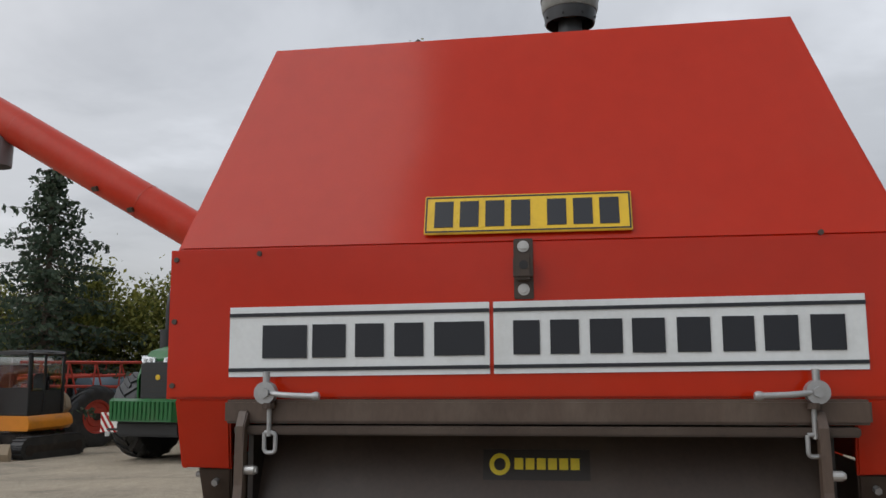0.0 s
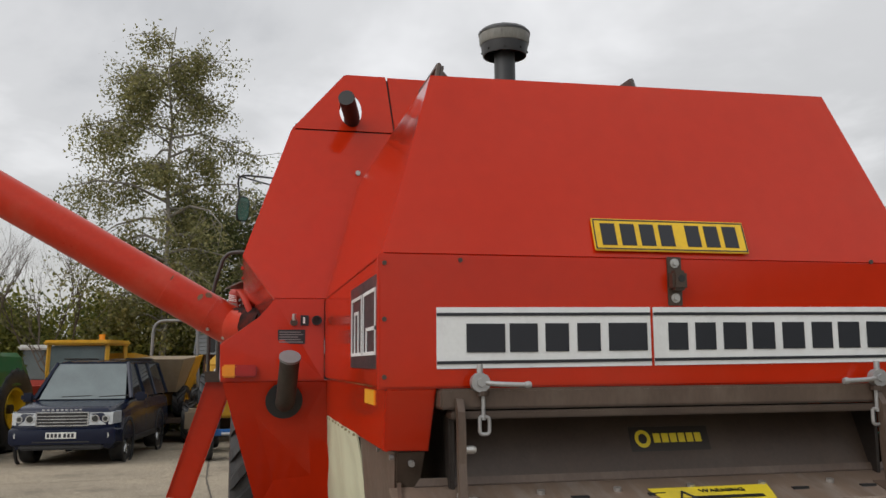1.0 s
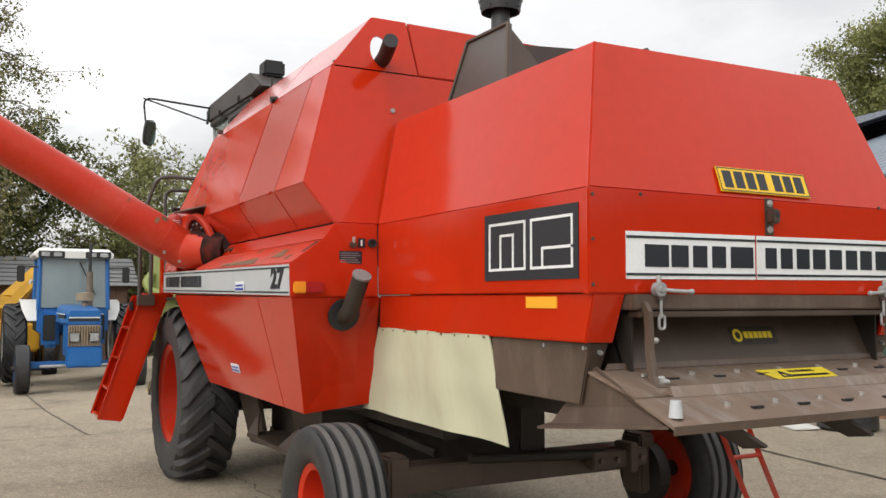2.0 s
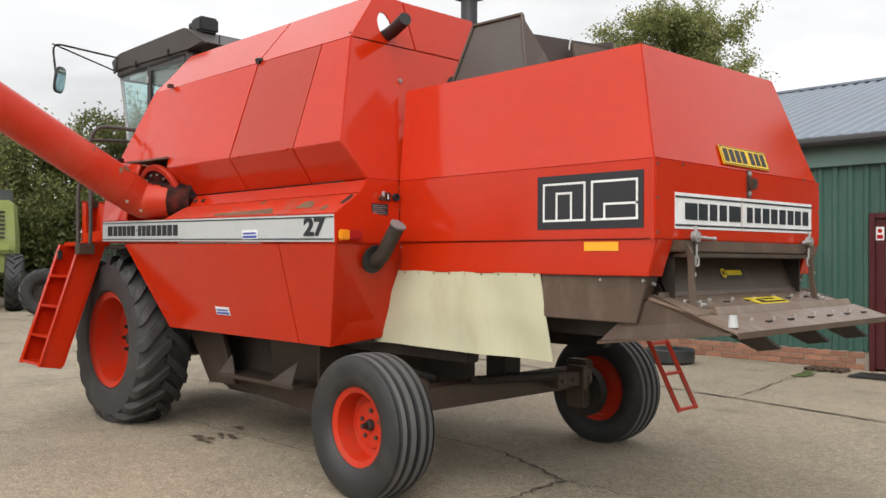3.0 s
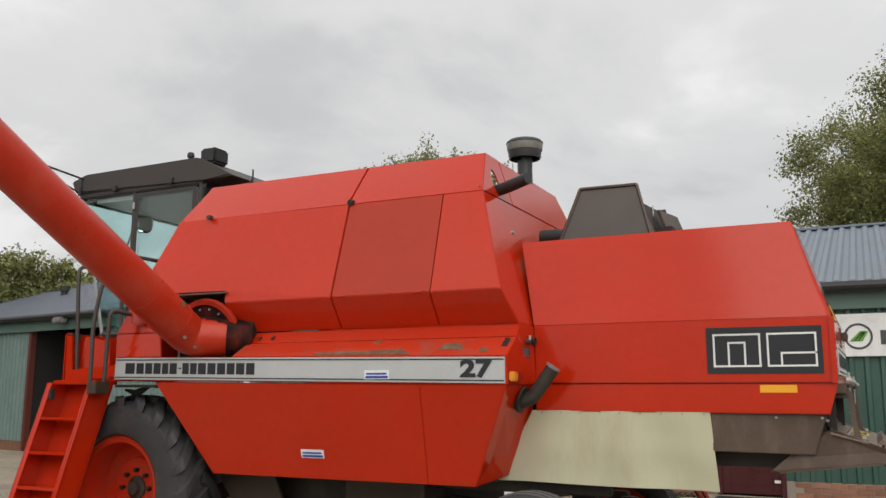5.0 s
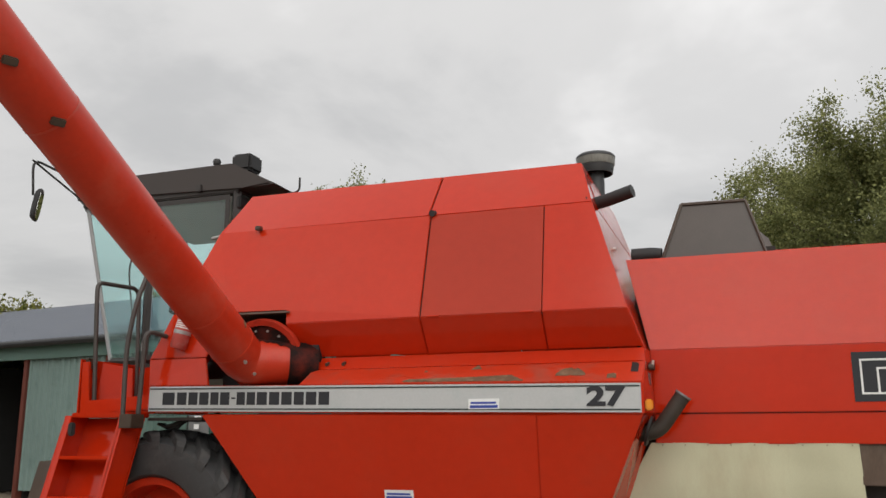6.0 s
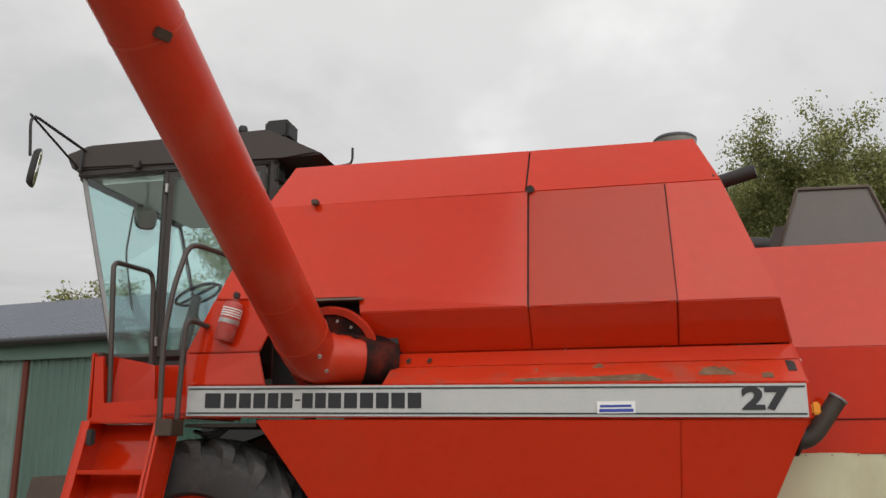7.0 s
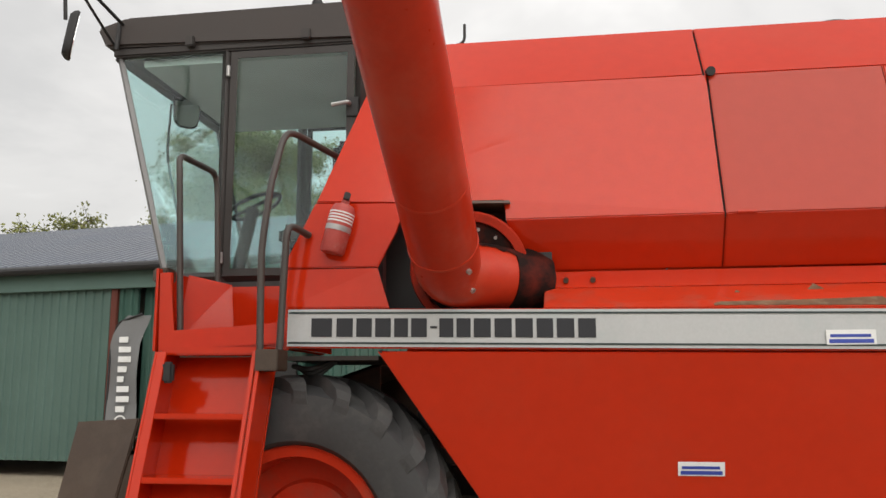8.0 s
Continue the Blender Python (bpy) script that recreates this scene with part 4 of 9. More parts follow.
SCUFF = mat("pale_scuffed_paint", (0.42, 0.17, 0.11), 0.7, var=0.3, scale=16)


def wear(x0, x1, v0, v1, seed, material, name, gaps=0.0):
    """A ragged patch of worn paint on the sloping ledge; v runs up the slope from 0 to 1."""
    bm = B()
    n = int((x1 - x0) / 0.012)

    def on(x, v):
        u = (x + 3.995) / 2.15
        return (x, -0.495 + 0.185 * v - 0.0012, 1.697 - 0.025 * u + (0.106 + 0.022 * u) * v + 0.0022)

    prev = None
    for k in range(n + 1):
        x = x0 + (x1 - x0) * k / n
        e = min(1, 5 * k / n, 5 * (n - k) / n)
        h = (v1 - v0) * e * (0.35 + 0.9 * abs(noise.noise((x * 9 + seed, seed, 0.5))) + 0.25 * noise.noise((x * 43, seed, 0)))
        if h < 0.015 + gaps * abs(noise.noise((x * 30, seed, 4))):
            prev = None
            continue
        pair = [bm.verts.new(on(x, v0 + 0.05 * abs(noise.noise((x * 25, seed, 9))))), bm.verts.new(on(x, v0 + 0.05 + h))]
        if prev:
            bm.faces.new((prev[0], pair[0], pair[1], prev[1]))
        prev = pair
    return part(name, bm, material, combine)


wear(-3.30, -2.52, 0.06, 0.95, 1, RUST, "worn_patch")
wear(-2.36, -2.16, 0.3, 0.75, 2, RUST, "worn_patch")
wear(-2.06, -1.98, 0.15, 0.5, 4, RUST, "worn_patch")
wear(-1.93, -1.86, 0.45, 1.1, 5, BLACK, "black_tape")
panel("belt_panel", [(-5.14, -0.488, 1.535), (-1.845, -0.488, 1.495), (-1.845, -0.488, 1.668), (-5.137, -0.488, 1.71)], th=0.03, both=True)
panel("tank_rear_lower_panel", [(-1.84, -0.49, 1.495), (-1.83, -0.002, 1.495), (-1.845, -0.002, 1.888), (-1.858, -0.245, 1.888), (-1.84, -0.31, 1.80), (-1.84, -0.495, 1.668)], both=True)
side_strip = panel("side_strip", [(-5.132, -0.494, 1.542), (-1.855, -0.494, 1.502), (-1.855, -0.494, 1.664), (-5.130, -0.494, 1.706)], GREY_DECAL, th=0.005, bevel=0, label="white strip with dark lines and plain dark letter blocks")


def strip_z(x, f):
    u = (x + 5.13) / (5.13 - 1.855)
    return (1.542 + (1.706 - 1.542) * f) * (1 - u) + (1.502 + (1.664 - 1.502) * f) * u


for f0, f1 in ((0.07, 0.12), (0.88, 0.93)):
    pts = [(-5.125, -0.497, strip_z(-5.125, f0)), (-1.862, -0.497, strip_z(-1.862, f0)), (-1.862, -0.497, strip_z(-1.862, f1)), (-5.125, -0.497, strip_z(-5.125, f1))]
    part("line", plate(B(), pts, 0.002), DECAL_LINE, side_strip)
x = -5.02
for k, w in enumerate((0.115, 0.09, 0.085, 0.085, 0.075, 0.085, 0, 0.075, 0.075, 0.09, 0.09, 0.09, 0.085, 0.09, 0.09)):
    if w == 0:
        pts = [(x, -0.497, strip_z(x, 0.49)), (x + 0.03, -0.497, strip_z(x, 0.49)), (x + 0.03, -0.497, strip_z(x, 0.55)), (x, -0.497, strip_z(x, 0.55))]
        x += 0.04
    else:
        pts = [(x, -0.497, strip_z(x, 0.26)), (x + w * 0.82, -0.497, strip_z(x + w, 0.26)), (x + w * 0.82, -0.497, strip_z(x + w, 0.76)), (x, -0.497, strip_z(x, 0.76))]
        x += w
    part("bar", plate(B(), pts, 0.002), DECAL_DARK, side_strip)
lettering("27", 0.145, pose(-2.053, -0.4975, 1.588, 90, 0.5, 0), DECAL_DARK, "number", side_strip, 0.001, 0.006, 1.45)


def sticker(x, z, y, w=0.19, h=0.06):
    s = part("sticker", plate(B(), [(x, y, z), (x + w, y, z), (x + w, y, z + h), (x, y, z + h)], 0.002), WHITE, combine, "white and blue dealer sticker")
    part("bar", plate(B(), [(x + 0.01, y - 0.002, z + 0.006), (x + w - 0.01, y - 0.002, z + 0.006), (x + w - 0.01, y - 0.002, z + 0.022), (x + 0.01, y - 0.002, z + 0.022)], 0.0015), BLUE_STICK, s)
    part("bar", plate(B(), [(x + 0.015, y - 0.002, z + 0.03), (x + w - 0.02, y - 0.002, z + 0.03), (x + w - 0.02, y - 0.002, z + 0.042), (x + 0.015, y - 0.002, z + 0.042)], 0.0015), BLUE_STICK, s)
    return s


sticker(-2.86, 1.53, -0.501)
s2 = sticker(-3.45, 0.0, -0.003, 0.19, 0.06)
lean = Matrix.Rotation(math.atan2(0.18, 0.65), 4, "X")
for o in (s2, *s2.children):
    o.data.transform(Matrix.Translation((3, -MID, 0)).inverted())
    o.data.transform(Matrix.Translation((3, -MID, 0)) @ Matrix.Translation((0, -0.346, 0.995)) @ lean)

# lower tank
ly = lambda z: -0.482 + (1.497 - z) * (0.18 / 0.647)
lx = lambda z: -1.848 - (1.497 - z) * 0.45
panel("lower_tank_panel", [(-2.475, ly(0.85), 0.85), (lx(0.85), ly(0.85), 0.85), (lx(1.494), ly(1.494), 1.494), (-2.455, ly(1.494), 1.494)], both=True)
panel("lower_tank_panel", [(-4.274, ly(0.85), 0.848), (-2.4765, ly(0.85), 0.85), (-2.4565, ly(1.494), 1.494), (-4.72, ly(1.51), 1.515)], both=True)
panel("lower_tank_rear", [(lx(0.85), ly(0.85), 0.85), (-2.05, 0.06, 0.9), (-1.836, 0.012, 1.494), (lx(1.494), ly(1.494), 1.494)], both=True)
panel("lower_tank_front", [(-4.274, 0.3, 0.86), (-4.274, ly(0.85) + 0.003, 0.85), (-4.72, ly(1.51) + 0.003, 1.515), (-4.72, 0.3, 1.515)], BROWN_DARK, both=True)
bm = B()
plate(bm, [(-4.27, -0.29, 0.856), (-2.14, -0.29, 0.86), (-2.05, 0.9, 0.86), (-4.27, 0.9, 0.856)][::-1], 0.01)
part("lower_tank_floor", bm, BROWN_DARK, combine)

# front side panels round the auger
panel("front_side_panel", [(-5.175, -0.455, 1.898), (-4.735, -0.44, 1.898), (-4.66, -0.41, 2.06), (-4.62, -0.385, 2.200), (-5.045, -0.405, 2.208)])
panel("front_side_panel", mir([(-5.175, -0.455, 1.898), (-4.5, -0.44, 1.898), (-4.5, -0.395, 2.200), (-5.045, -0.405, 2.208)]))
panel("front_ledge", [(-5.14, -0.49, 1.712), (-4.67, -0.49, 1.708), (-4.735, -0.445, 1.893), (-5.175, -0.46, 1.893)])
panel("front_return", [(-5.178, -0.455, 1.898), (-5.045, -0.40, 2.21), (-5.045, 0.2, 2.21), (-5.178, 0.2, 1.898)])
panel("front_return", [(-5.14, -0.485, 1.535), (-5.175, -0.458, 1.896), (-5.175, 0.2, 1.896), (-5.14, 0.2, 1.535)])
# recess boxed in with plain black
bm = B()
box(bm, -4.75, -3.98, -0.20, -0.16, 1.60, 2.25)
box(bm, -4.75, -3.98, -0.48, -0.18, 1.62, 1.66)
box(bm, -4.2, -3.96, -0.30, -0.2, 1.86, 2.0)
part("auger_recess", bm, BLACK, combine, "black recess round the auger's base")

# unloading auger
AUG_R = 0.150
auger_o = Vector((-4.405, -0.6, 1.930))
ad = Vector((-0.004, -1.0, 0.578)).normalized()
bm = B()
rod(bm, auger_o + ad * 0.02, auger_o + ad * 1.98, AUG_R, seg=40)
auger = part("unloading_auger", bm, AUGER_RED, combine, "long round red unloading auger tube", True)
bm = B()
rod(bm, auger_o + ad * 1.985, auger_o + ad * 3.72, AUG_R, seg=40)
part("outer_tube", bm, AUGER_RED, auger, soft=True)
for s, r in ((0.06, AUG_R + 0.003), (0.42, AUG_R + 0.0015), (1.98, AUG_R + 0.0025), (3.3, AUG_R + 0.0015)):
    bm = B()
    rod(bm, auger_o + ad * (s - 0.006), auger_o + ad * (s + 0.006), r, seg=40)
    part("seam", bm, RED_WORN, auger, soft=True)
side = Vector((1, 0, 0))
upv = side.cross(ad).normalized()
for s, a in ((0.0, 44), (-0.13, 44), (0.02, 200), (0.02, 250), (2.05, 180), (2.05, 240)):
    t = radians(a)
    q = auger_o + ad * s + (side * math.cos(t) + upv * math.sin(t)) * AUG_R
    nn = (side * math.cos(t) + upv * math.sin(t))
    bm = B()
    rod(bm, q - nn * 0.005, q + nn * 0.012, 0.012, seg=8)
    part("bolt", bm, STEEL_BRIGHT, auger)
for s in (2.0, 2.36):
    q = auger_o + ad * s + upv * 0.0
    bm = B()
    box(bm, -0.035, 0.035, -0.02, 0.02, -0.012, 0.016, 0.005)
    t = radians(42)
    nn = side * math.cos(t) + upv * math.sin(t)
    bm.transform(Matrix.Translation(q + nn * AUG_R) @ nn.to_track_quat("Z", "Y").to_matrix().to_4x4())
    part("clip", bm, BROWN, auger)
for k, (s0, a0, ln) in enumerate(((0.13, -62, 0.075), (0.17, -40, 0.05), (0.42, -50, 0.015))):
    bm = B()
    prev = None
    for i in range(9):
        f = i / 8
        pair = []
        for sg in (-1, 1):
            wob = 0.5 + abs(noise.noise((i * 0.7, k * 3.1, sg)))
            ss = s0 + sg * ln * 0.5 * wob * math.sin(math.pi * f) ** 0.5
            tt = radians(a0 + 26 * f)
            pair.append(bm.verts.new(auger_o + ad * ss + (side * math.cos(tt) + upv * math.sin(tt)) * (AUG_R + 0.0018)))
        if prev:
            bm.faces.new((prev[0], pair[0], pair[1], prev[1]))
        prev = pair
    part("worn_patch", bm, RUST, auger)
e1 = auger_o + ad * 3.56
bm = B()
lathe(bm, [(0.14, 0.0), (0.15, -0.02), (0.14, -0.42), (0.135, -0.42), (0.135, -0.02)], (e1.x, e1.y, e1.z - 0.02), "Z", 24)
part("spout", bm, GREY, auger, "grey rubber spout", True)
# elbow and turning flange
GREASY = mat("grease_blackened_red_paint", (0.014, 0.006, 0.005), 0.7, var=0.4, scale=9, spec=0.15, dirt=(0.20, 0.02, 0.010), dirt_amount=0.6, dirt_scale=4.0)
bend_o, bend_e = auger_o - ad * 0.15, Vector((-4.09, -0.24, 1.845))
b_dir = (bend_e - bend_o).normalized()
bm = B()
pipe(bm, [tuple(auger_o + ad * 0.05), tuple(auger_o - ad * 0.10), tuple(bend_o + b_dir * 0.03), tuple(bend_e)], AUG_R - 0.002, 32)
elbow = part("auger_elbow", bm, AUGER_RED, combine, "red mitred auger elbow blackened with grease", True)
bm = B()
rod(bm, bend_o + b_dir * 0.27, bend_o + b_dir * 0.46, 0.157, seg=12)
part("collar", bm, GREASY, elbow, "faceted black greasy collar", True)
# black grease lying along the top of the elbow
bm = B()
b_side = b_dir.cross(Vector((0, 0, 1))).normalized()
b_up = b_side.cross(b_dir)
rows_g = []
for i in range(13):
    f_ = i / 12
    q = bend_o + b_dir * (0.05 + 0.27 * f_)
    lo_a, hi_a = 62 - 40 * f_ ** 2 + 14 * noise.noise((i * 0.8, 2.0, 0)), 122
    rows_g.append([bm.verts.new(q + (b_side * math.cos(radians(lo_a + (hi_a - lo_a) * j / 6)) + b_up * math.sin(radians(lo_a + (hi_a - lo_a) * j / 6))) * (AUG_R + 0.002)) for j in range(7)])
for p_, q_ in zip(rows_g, rows_g[1:]):
    for j in range(6):
        bm.faces.new((p_[j], q_[j], q_[j + 1], p_[j + 1]))
part("grease", bm, GREASY, elbow, soft=True)
fm = Matrix.Translation((-4.33, -0.36, 1.885)) @ Vector((0.10, -0.93, -0.32)).normalized().to_track_quat("Z", "Y").to_matrix().to_4x4()
bm = B()
lathe(bm, [(0.222, -0.03), (0.266, -0.03), (0.268, 0.0), (0.262, 0.012), (0.226, 0.012), (0.222, 0.0)], (0, 0, 0), "Z", 56, True)
bm.transform(fm)
flange = part("turning_flange", bm, mat("greasy_red_flange_paint", (0.40, 0.028, 0.012), 0.45, var=0.2, scale=6, spec=0.25, dirt=(0.05, 0.018, 0.014), dirt_amount=0.75, dirt_scale=3.5), combine, "round red flange with bolts", True)
bm = B()
lathe(bm, [(0.0, -0.04), (0.221, -0.04), (0.221, -0.006), (0.16, 0.004), (0.0, 0.004)], (0, 0, 0), "Z", 40)
bm.transform(fm)
part("sleeve", bm, GREASY, flange, "black greasy sleeve", True)
for k in range(14):
    t = 2 * math.pi * k / 14
    part("bolt", rod(B(), fm @ Vector((0.19 * math.cos(t), 0.19 * math.sin(t), -0.01)), fm @ Vector((0.19 * math.cos(t), 0.19 * math.sin(t), 0.010)), 0.008, seg=8), STEEL, flange)
part("recess_lip", plate(B(), [(-4.56, -0.54, 2.172), (-4.14, -0.415, 2.190), (-4.14, -0.17, 2.19), (-4.56, -0.17, 2.172)], 0.012, 0.002), BROWN_DUSTY, combine, "dusty brown lip plate over the auger's base")

# decals and fittings on the hood
mf = part("badge", plate(B(), [(-0.724, -0.004, 1.561), (-0.07, -0.004, 1.559), (-0.07, -0.004, 1.838), (-0.724, -0.004, 1.84)], 0.003), DECAL_DARK, combine, "near-black square badge with white outlined shapes")


def outline(bm, x0, x1, z0, z1, y, w=0.011):
    for a, b, c, d in ((x0, x1, z0, z0 + w), (x0, x1, z1 - w, z1), (x0, x0 + w, z0 + w, z1 - w), (x1 - w, x1, z0 + w, z1 - w)):
        box(bm, a, b, y - 0.003, y, c, d)
    return bm


part("outline", outline(B(), -0.685, -0.41, 1.60, 1.80, -0.004), WHITE, mf)
bm = outline(B(), -0.375, -0.10, 1.60, 1.80, -0.004)
part("outline", bm, WHITE, mf)
bm = B()
box(bm, -0.30, -0.10, -0.007, -0.004, 1.675, 1.686)
box(bm, -0.30, -0.289, -0.007, -0.004, 1.611, 1.675)
part("outline", bm, WHITE, mf)
bm = B()
box(bm, -0.60, -0.589, -0.007, -0.004, 1.611, 1.74)
box(bm, -0.506, -0.495, -0.007, -0.004, 1.611, 1.74)
box(bm, -0.60, -0.495, -0.007, -0.004, 1.74, 1.751)
part("outline", bm, WHITE, mf)
part("reflector", plate(B(), [(-0.428, 0.008, 1.449), (-0.222, 0.008, 1.449), (-0.222, 0.008, 1.494), (-0.428, 0.008, 1.494)], 0.004), ORANGE_REFL, combine, "orange reflector strip")
# rear strips, one on each side of the seam
for y0, y1, words in ((0.157, 0.822, ((0.245, 0.135), (0.375, 0.1), (0.485, 0.085), (0.585, 0.085), (0.685, 0.07), (0.745, 0.075))),
                      (0.832, 1.70, ((0.88, 0.075), (0.97, 0.08), (1.065, 0.09), (1.165, 0.09), (1.27, 0.09), (1.375, 0.085), (1.47, 0.09), (1.575, 0.09)))):
    sl = 0.008 * y0
    rs = part("rear_strip", plate(B(), [(0.004, y0, 1.557 + sl), (0.004, y1, 1.557 + 0.008 * y1), (0.004, y1, 1.733 + 0.008 * y1), (0.004, y0, 1.733 + sl)], 0.003), WHITE, combine, "white strip with dark lines and plain letter blocks")
    for z0, z1 in ((1.570, 1.579), (1.708, 1.717)):
        part("line", plate(B(), [(0.007, y0, z0 + sl), (0.007, y1, z0 + 0.008 * y1), (0.007, y1, z1 + 0.008 * y1), (0.007, y0, z1 + sl)], 0.002), DECAL_DARK, rs)
    for y, w in words:
        z0 = 1.603 + 0.008 * y
        part("bar", plate(B(), [(0.007, y, z0), (0.007, y + w * 0.86, z0), (0.007, y + w * 0.86, z0 + 0.083), (0.007, y, z0 + 0.083)], 0.002), DECAL_DARK, rs)
# number plate with its characters as bars, on the sloping panel
sl = Vector((-0.204, 0.0, 0.613)).normalized()
nrm = Vector((0.613, 0, 0.204)).normalized()
m0 = Matrix(((0, sl.x, nrm.x, -0.0), (1, sl.y, nrm.y, 0), (0, sl.z, nrm.z, 0), (0, 0, 0, 1)))
m0 = Matrix.Translation(Vector((-0.035, 0.917, 1.962)) + nrm * 0.008) @ m0
bm = B()
box(bm, -0.26, 0.26, -0.055, 0.055, -0.004, 0.003, 0.002)
bm.transform(m0)
npl = part("number_plate", bm, YELLOW, combine, "yellow number plate with black bars")
bm = B()
for a, b, c, d in ((-0.257, 0.257, 0.047, 0.051), (-0.257, 0.257, -0.051, -0.047), (-0.257, -0.253, -0.047, 0.047), (0.253, 0.257, -0.047, 0.047)):
    box(bm, a, b, c, d, 0.003, 0.004)
bm.transform(m0)
part("border", bm, DECAL_DARK, npl)
for xk in (-0.21, -0.145, -0.08, -0.015, 0.075, 0.14, 0.205):
    bm = B()
    box(bm, xk - 0.024, xk + 0.024, -0.037, 0.037, 0.003, 0.0045)
    bm.transform(m0)
    part("bar", bm, DECAL_DARK, npl)
# latch bracket
bm = B()
box(bm, 0.0, 0.006, 0.884, 0.932, 1.745, 1.895, 0.002)
box(bm, 0.006, 0.045, 0.884, 0.932, 1.79, 1.85, 0.008)
br = part("latch_bracket", bm, BROWN, combine, "brown latch bracket")
for z in (1.875, 1.768):
    bm = B()
    rod(bm, (0.004, 0.908, z), (0.016, 0.908, z), 0.009, seg=6)
    rod(bm, (0.004, 0.908, z), (0.009, 0.908, z), 0.0145, seg=16)
    part("bolt", bm, STEEL_BRIGHT, br)
bm = B()
rod(bm, (0.044, 0.91, 1.825), (0.047, 0.91, 1.825), 0.011, seg=12)
part("hole", bm, BLACK, br)
for y, z in ((0.006, 1.861), (0.006, 1.70), (0.006, 1.537), (1.804, 1.861), (1.804, 1.70), (1.804, 1.537), (0.23, 1.873), (1.612, 1.893)):
    bm = B()
    rod(bm, (-0.002, y, z), (0.005, y, z), 0.007, seg=8)
    part("rivet", bm, BROWN, rear_panel)
for x in (-0.1, -0.35, -0.62):
    bm = B()
    rod(bm, (x, 0.05, 1.305), (x, 0.037, 1.305), 0.008, seg=8)
    part("bolt", bm, STEEL, combine)

for y in (0.098, 1.724):
    part("bolt", rod(B(), (-0.09, y, 1.292), (-0.068, y, 1.286), 0.009, seg=6), STEEL, combine)

# chopper at the back
bm = B()
box(bm, -0.06, 0.035, 0.16, 1.69, 1.445, 1.502, 0.006)
part("rear_beam", bm, BROWN_DUSTY, combine, "dusty brown cross beam")
bm = B()
box(bm, -0.03, 0.045, 0.19, 1.66, 1.418, 1.440, 0.004)
part("lip", bm, BROWN, combine)
chop = panel("chopper_plate", [(-0.045, 0.2, 1.19), (-0.045, 1.62, 1.19), (-0.15, 1.62, 1.43), (-0.15, 0.2, 1.43)], BROWN, label="brown straw chopper plate")
panel("chopper_cheek", [(-0.03, 0.2, 1.19), (-0.03, 0.2, 1.43), (-0.3, 0.2, 1.43), (-0.3, 0.2, 1.19)], BROWN_DARK, both=True)
tilt = Matrix(((1, 0, -0.4375, 0.5845), (0, 1, 0, 0), (0, 0, 1, 0), (0, 0, 0, 1)))


def on_plate(bm):
    """Leans a piece modelled upright onto the sloping plate."""
    bm.transform(Matrix.Translation((-0.079, 0, 0)) @ tilt)
    return bm


lab = part("maker_label", on_plate(box(B(), -0.035, -0.028, 0.793, 1.06, 1.30, 1.372)), mat("old_black_label", (0.03, 0.024, 0.02), 0.4), chop, "dark label with yellow ring and bars")
part("ring", on_plate(lathe(B(), [(0.015, 0), (0.026, 0), (0.026, 0.003), (0.015, 0.003)], (-0.029, 0.835, 1.337), "X", 24, True)), YELLOW_STICK, lab)
for k in range(6):
    part("bar", on_plate(box(B(), -0.029, -0.026, 0.872 + k * 0.028, 0.894 + k * 0.028, 1.325, 1.352)), YELLOW_STICK, lab)
# hinged spreader tray
T0, T1, T2 = (-0.06, 1.225), (0.20, 1.155), (0.40, 1.105)


def tray_strip(a, b, y0, y1, name, material, label=""):
    return panel(name, [(b[0], y0, b[1]), (b[0], y1, b[1]), (a[0], y1, a[1]), (a[0], y0, a[1])], material, th=0.01, bevel=0.002, label=label)


TRAY = mat("dusty_scuffed_tray_steel", (0.20, 0.145, 0.11), 0.40, metal=0.2, var=0.25, scale=5, dirt=(0.34, 0.31, 0.28), dirt_amount=0.6, dirt_scale=7, stretch=(0.5, 2, 1), bump=0.001)
tray = tray_strip(T0, T1, 0.03, 1.78, "spreader_tray", TRAY, "dusty brown sheet-steel spreader tray, hinged out")
bm = B()
rib = [[(0.175, y, 1.1635), (0.205, y, 1.186), (0.225, y, 1.150)] for y in (0.17, 1.74)]
ra, rb_ = [bm.verts.new(p) for p in rib[0]], [bm.verts.new(p) for p in rib[1]]
bm.faces.new(ra)
bm.faces.new(rb_[::-1])
for i in range(3):
    bm.faces.new((ra[i], ra[(i + 1) % 3], rb_[(i + 1) % 3], rb_[i]))
part("tray_rib", bm, TRAY, tray, "folded rib across the tray")
panel("tray_rib", [(-0.05, 0.1, 1.225), (-0.05, 1.71, 1.225), (-0.06, 1.70, 1.248), (-0.06, 0.12, 1.248)], BROWN_DUSTY, th=0.008, bevel=0.002, parent=tray)
for y in (0.235, 1.575):
    panel("arm_foot", [(0.135, y - 0.05, 1.176), (0.135, y + 0.05, 1.176), (0.03, y + 0.035, 1.2045), (0.03, y - 0.035, 1.2045)], BROWN_DUSTY, th=0.004, bevel=0.001, parent=tray)
panel("tray_lip", [(0.42, -0.01, 1.085), (0.42, 1.82, 1.085), (0.215, 1.80, 1.152), (0.215, 0.01, 1.152)], TRAY, th=0.01, bevel=0.002, parent=tray)
panel("tray_edge", [(0.42, -0.01, 1.06), (0.42, 1.82, 1.06), (0.422, 1.82, 1.088), (0.422, -0.01, 1.088)], BROWN_DUSTY, th=0.008, bevel=0.001, parent=tray)
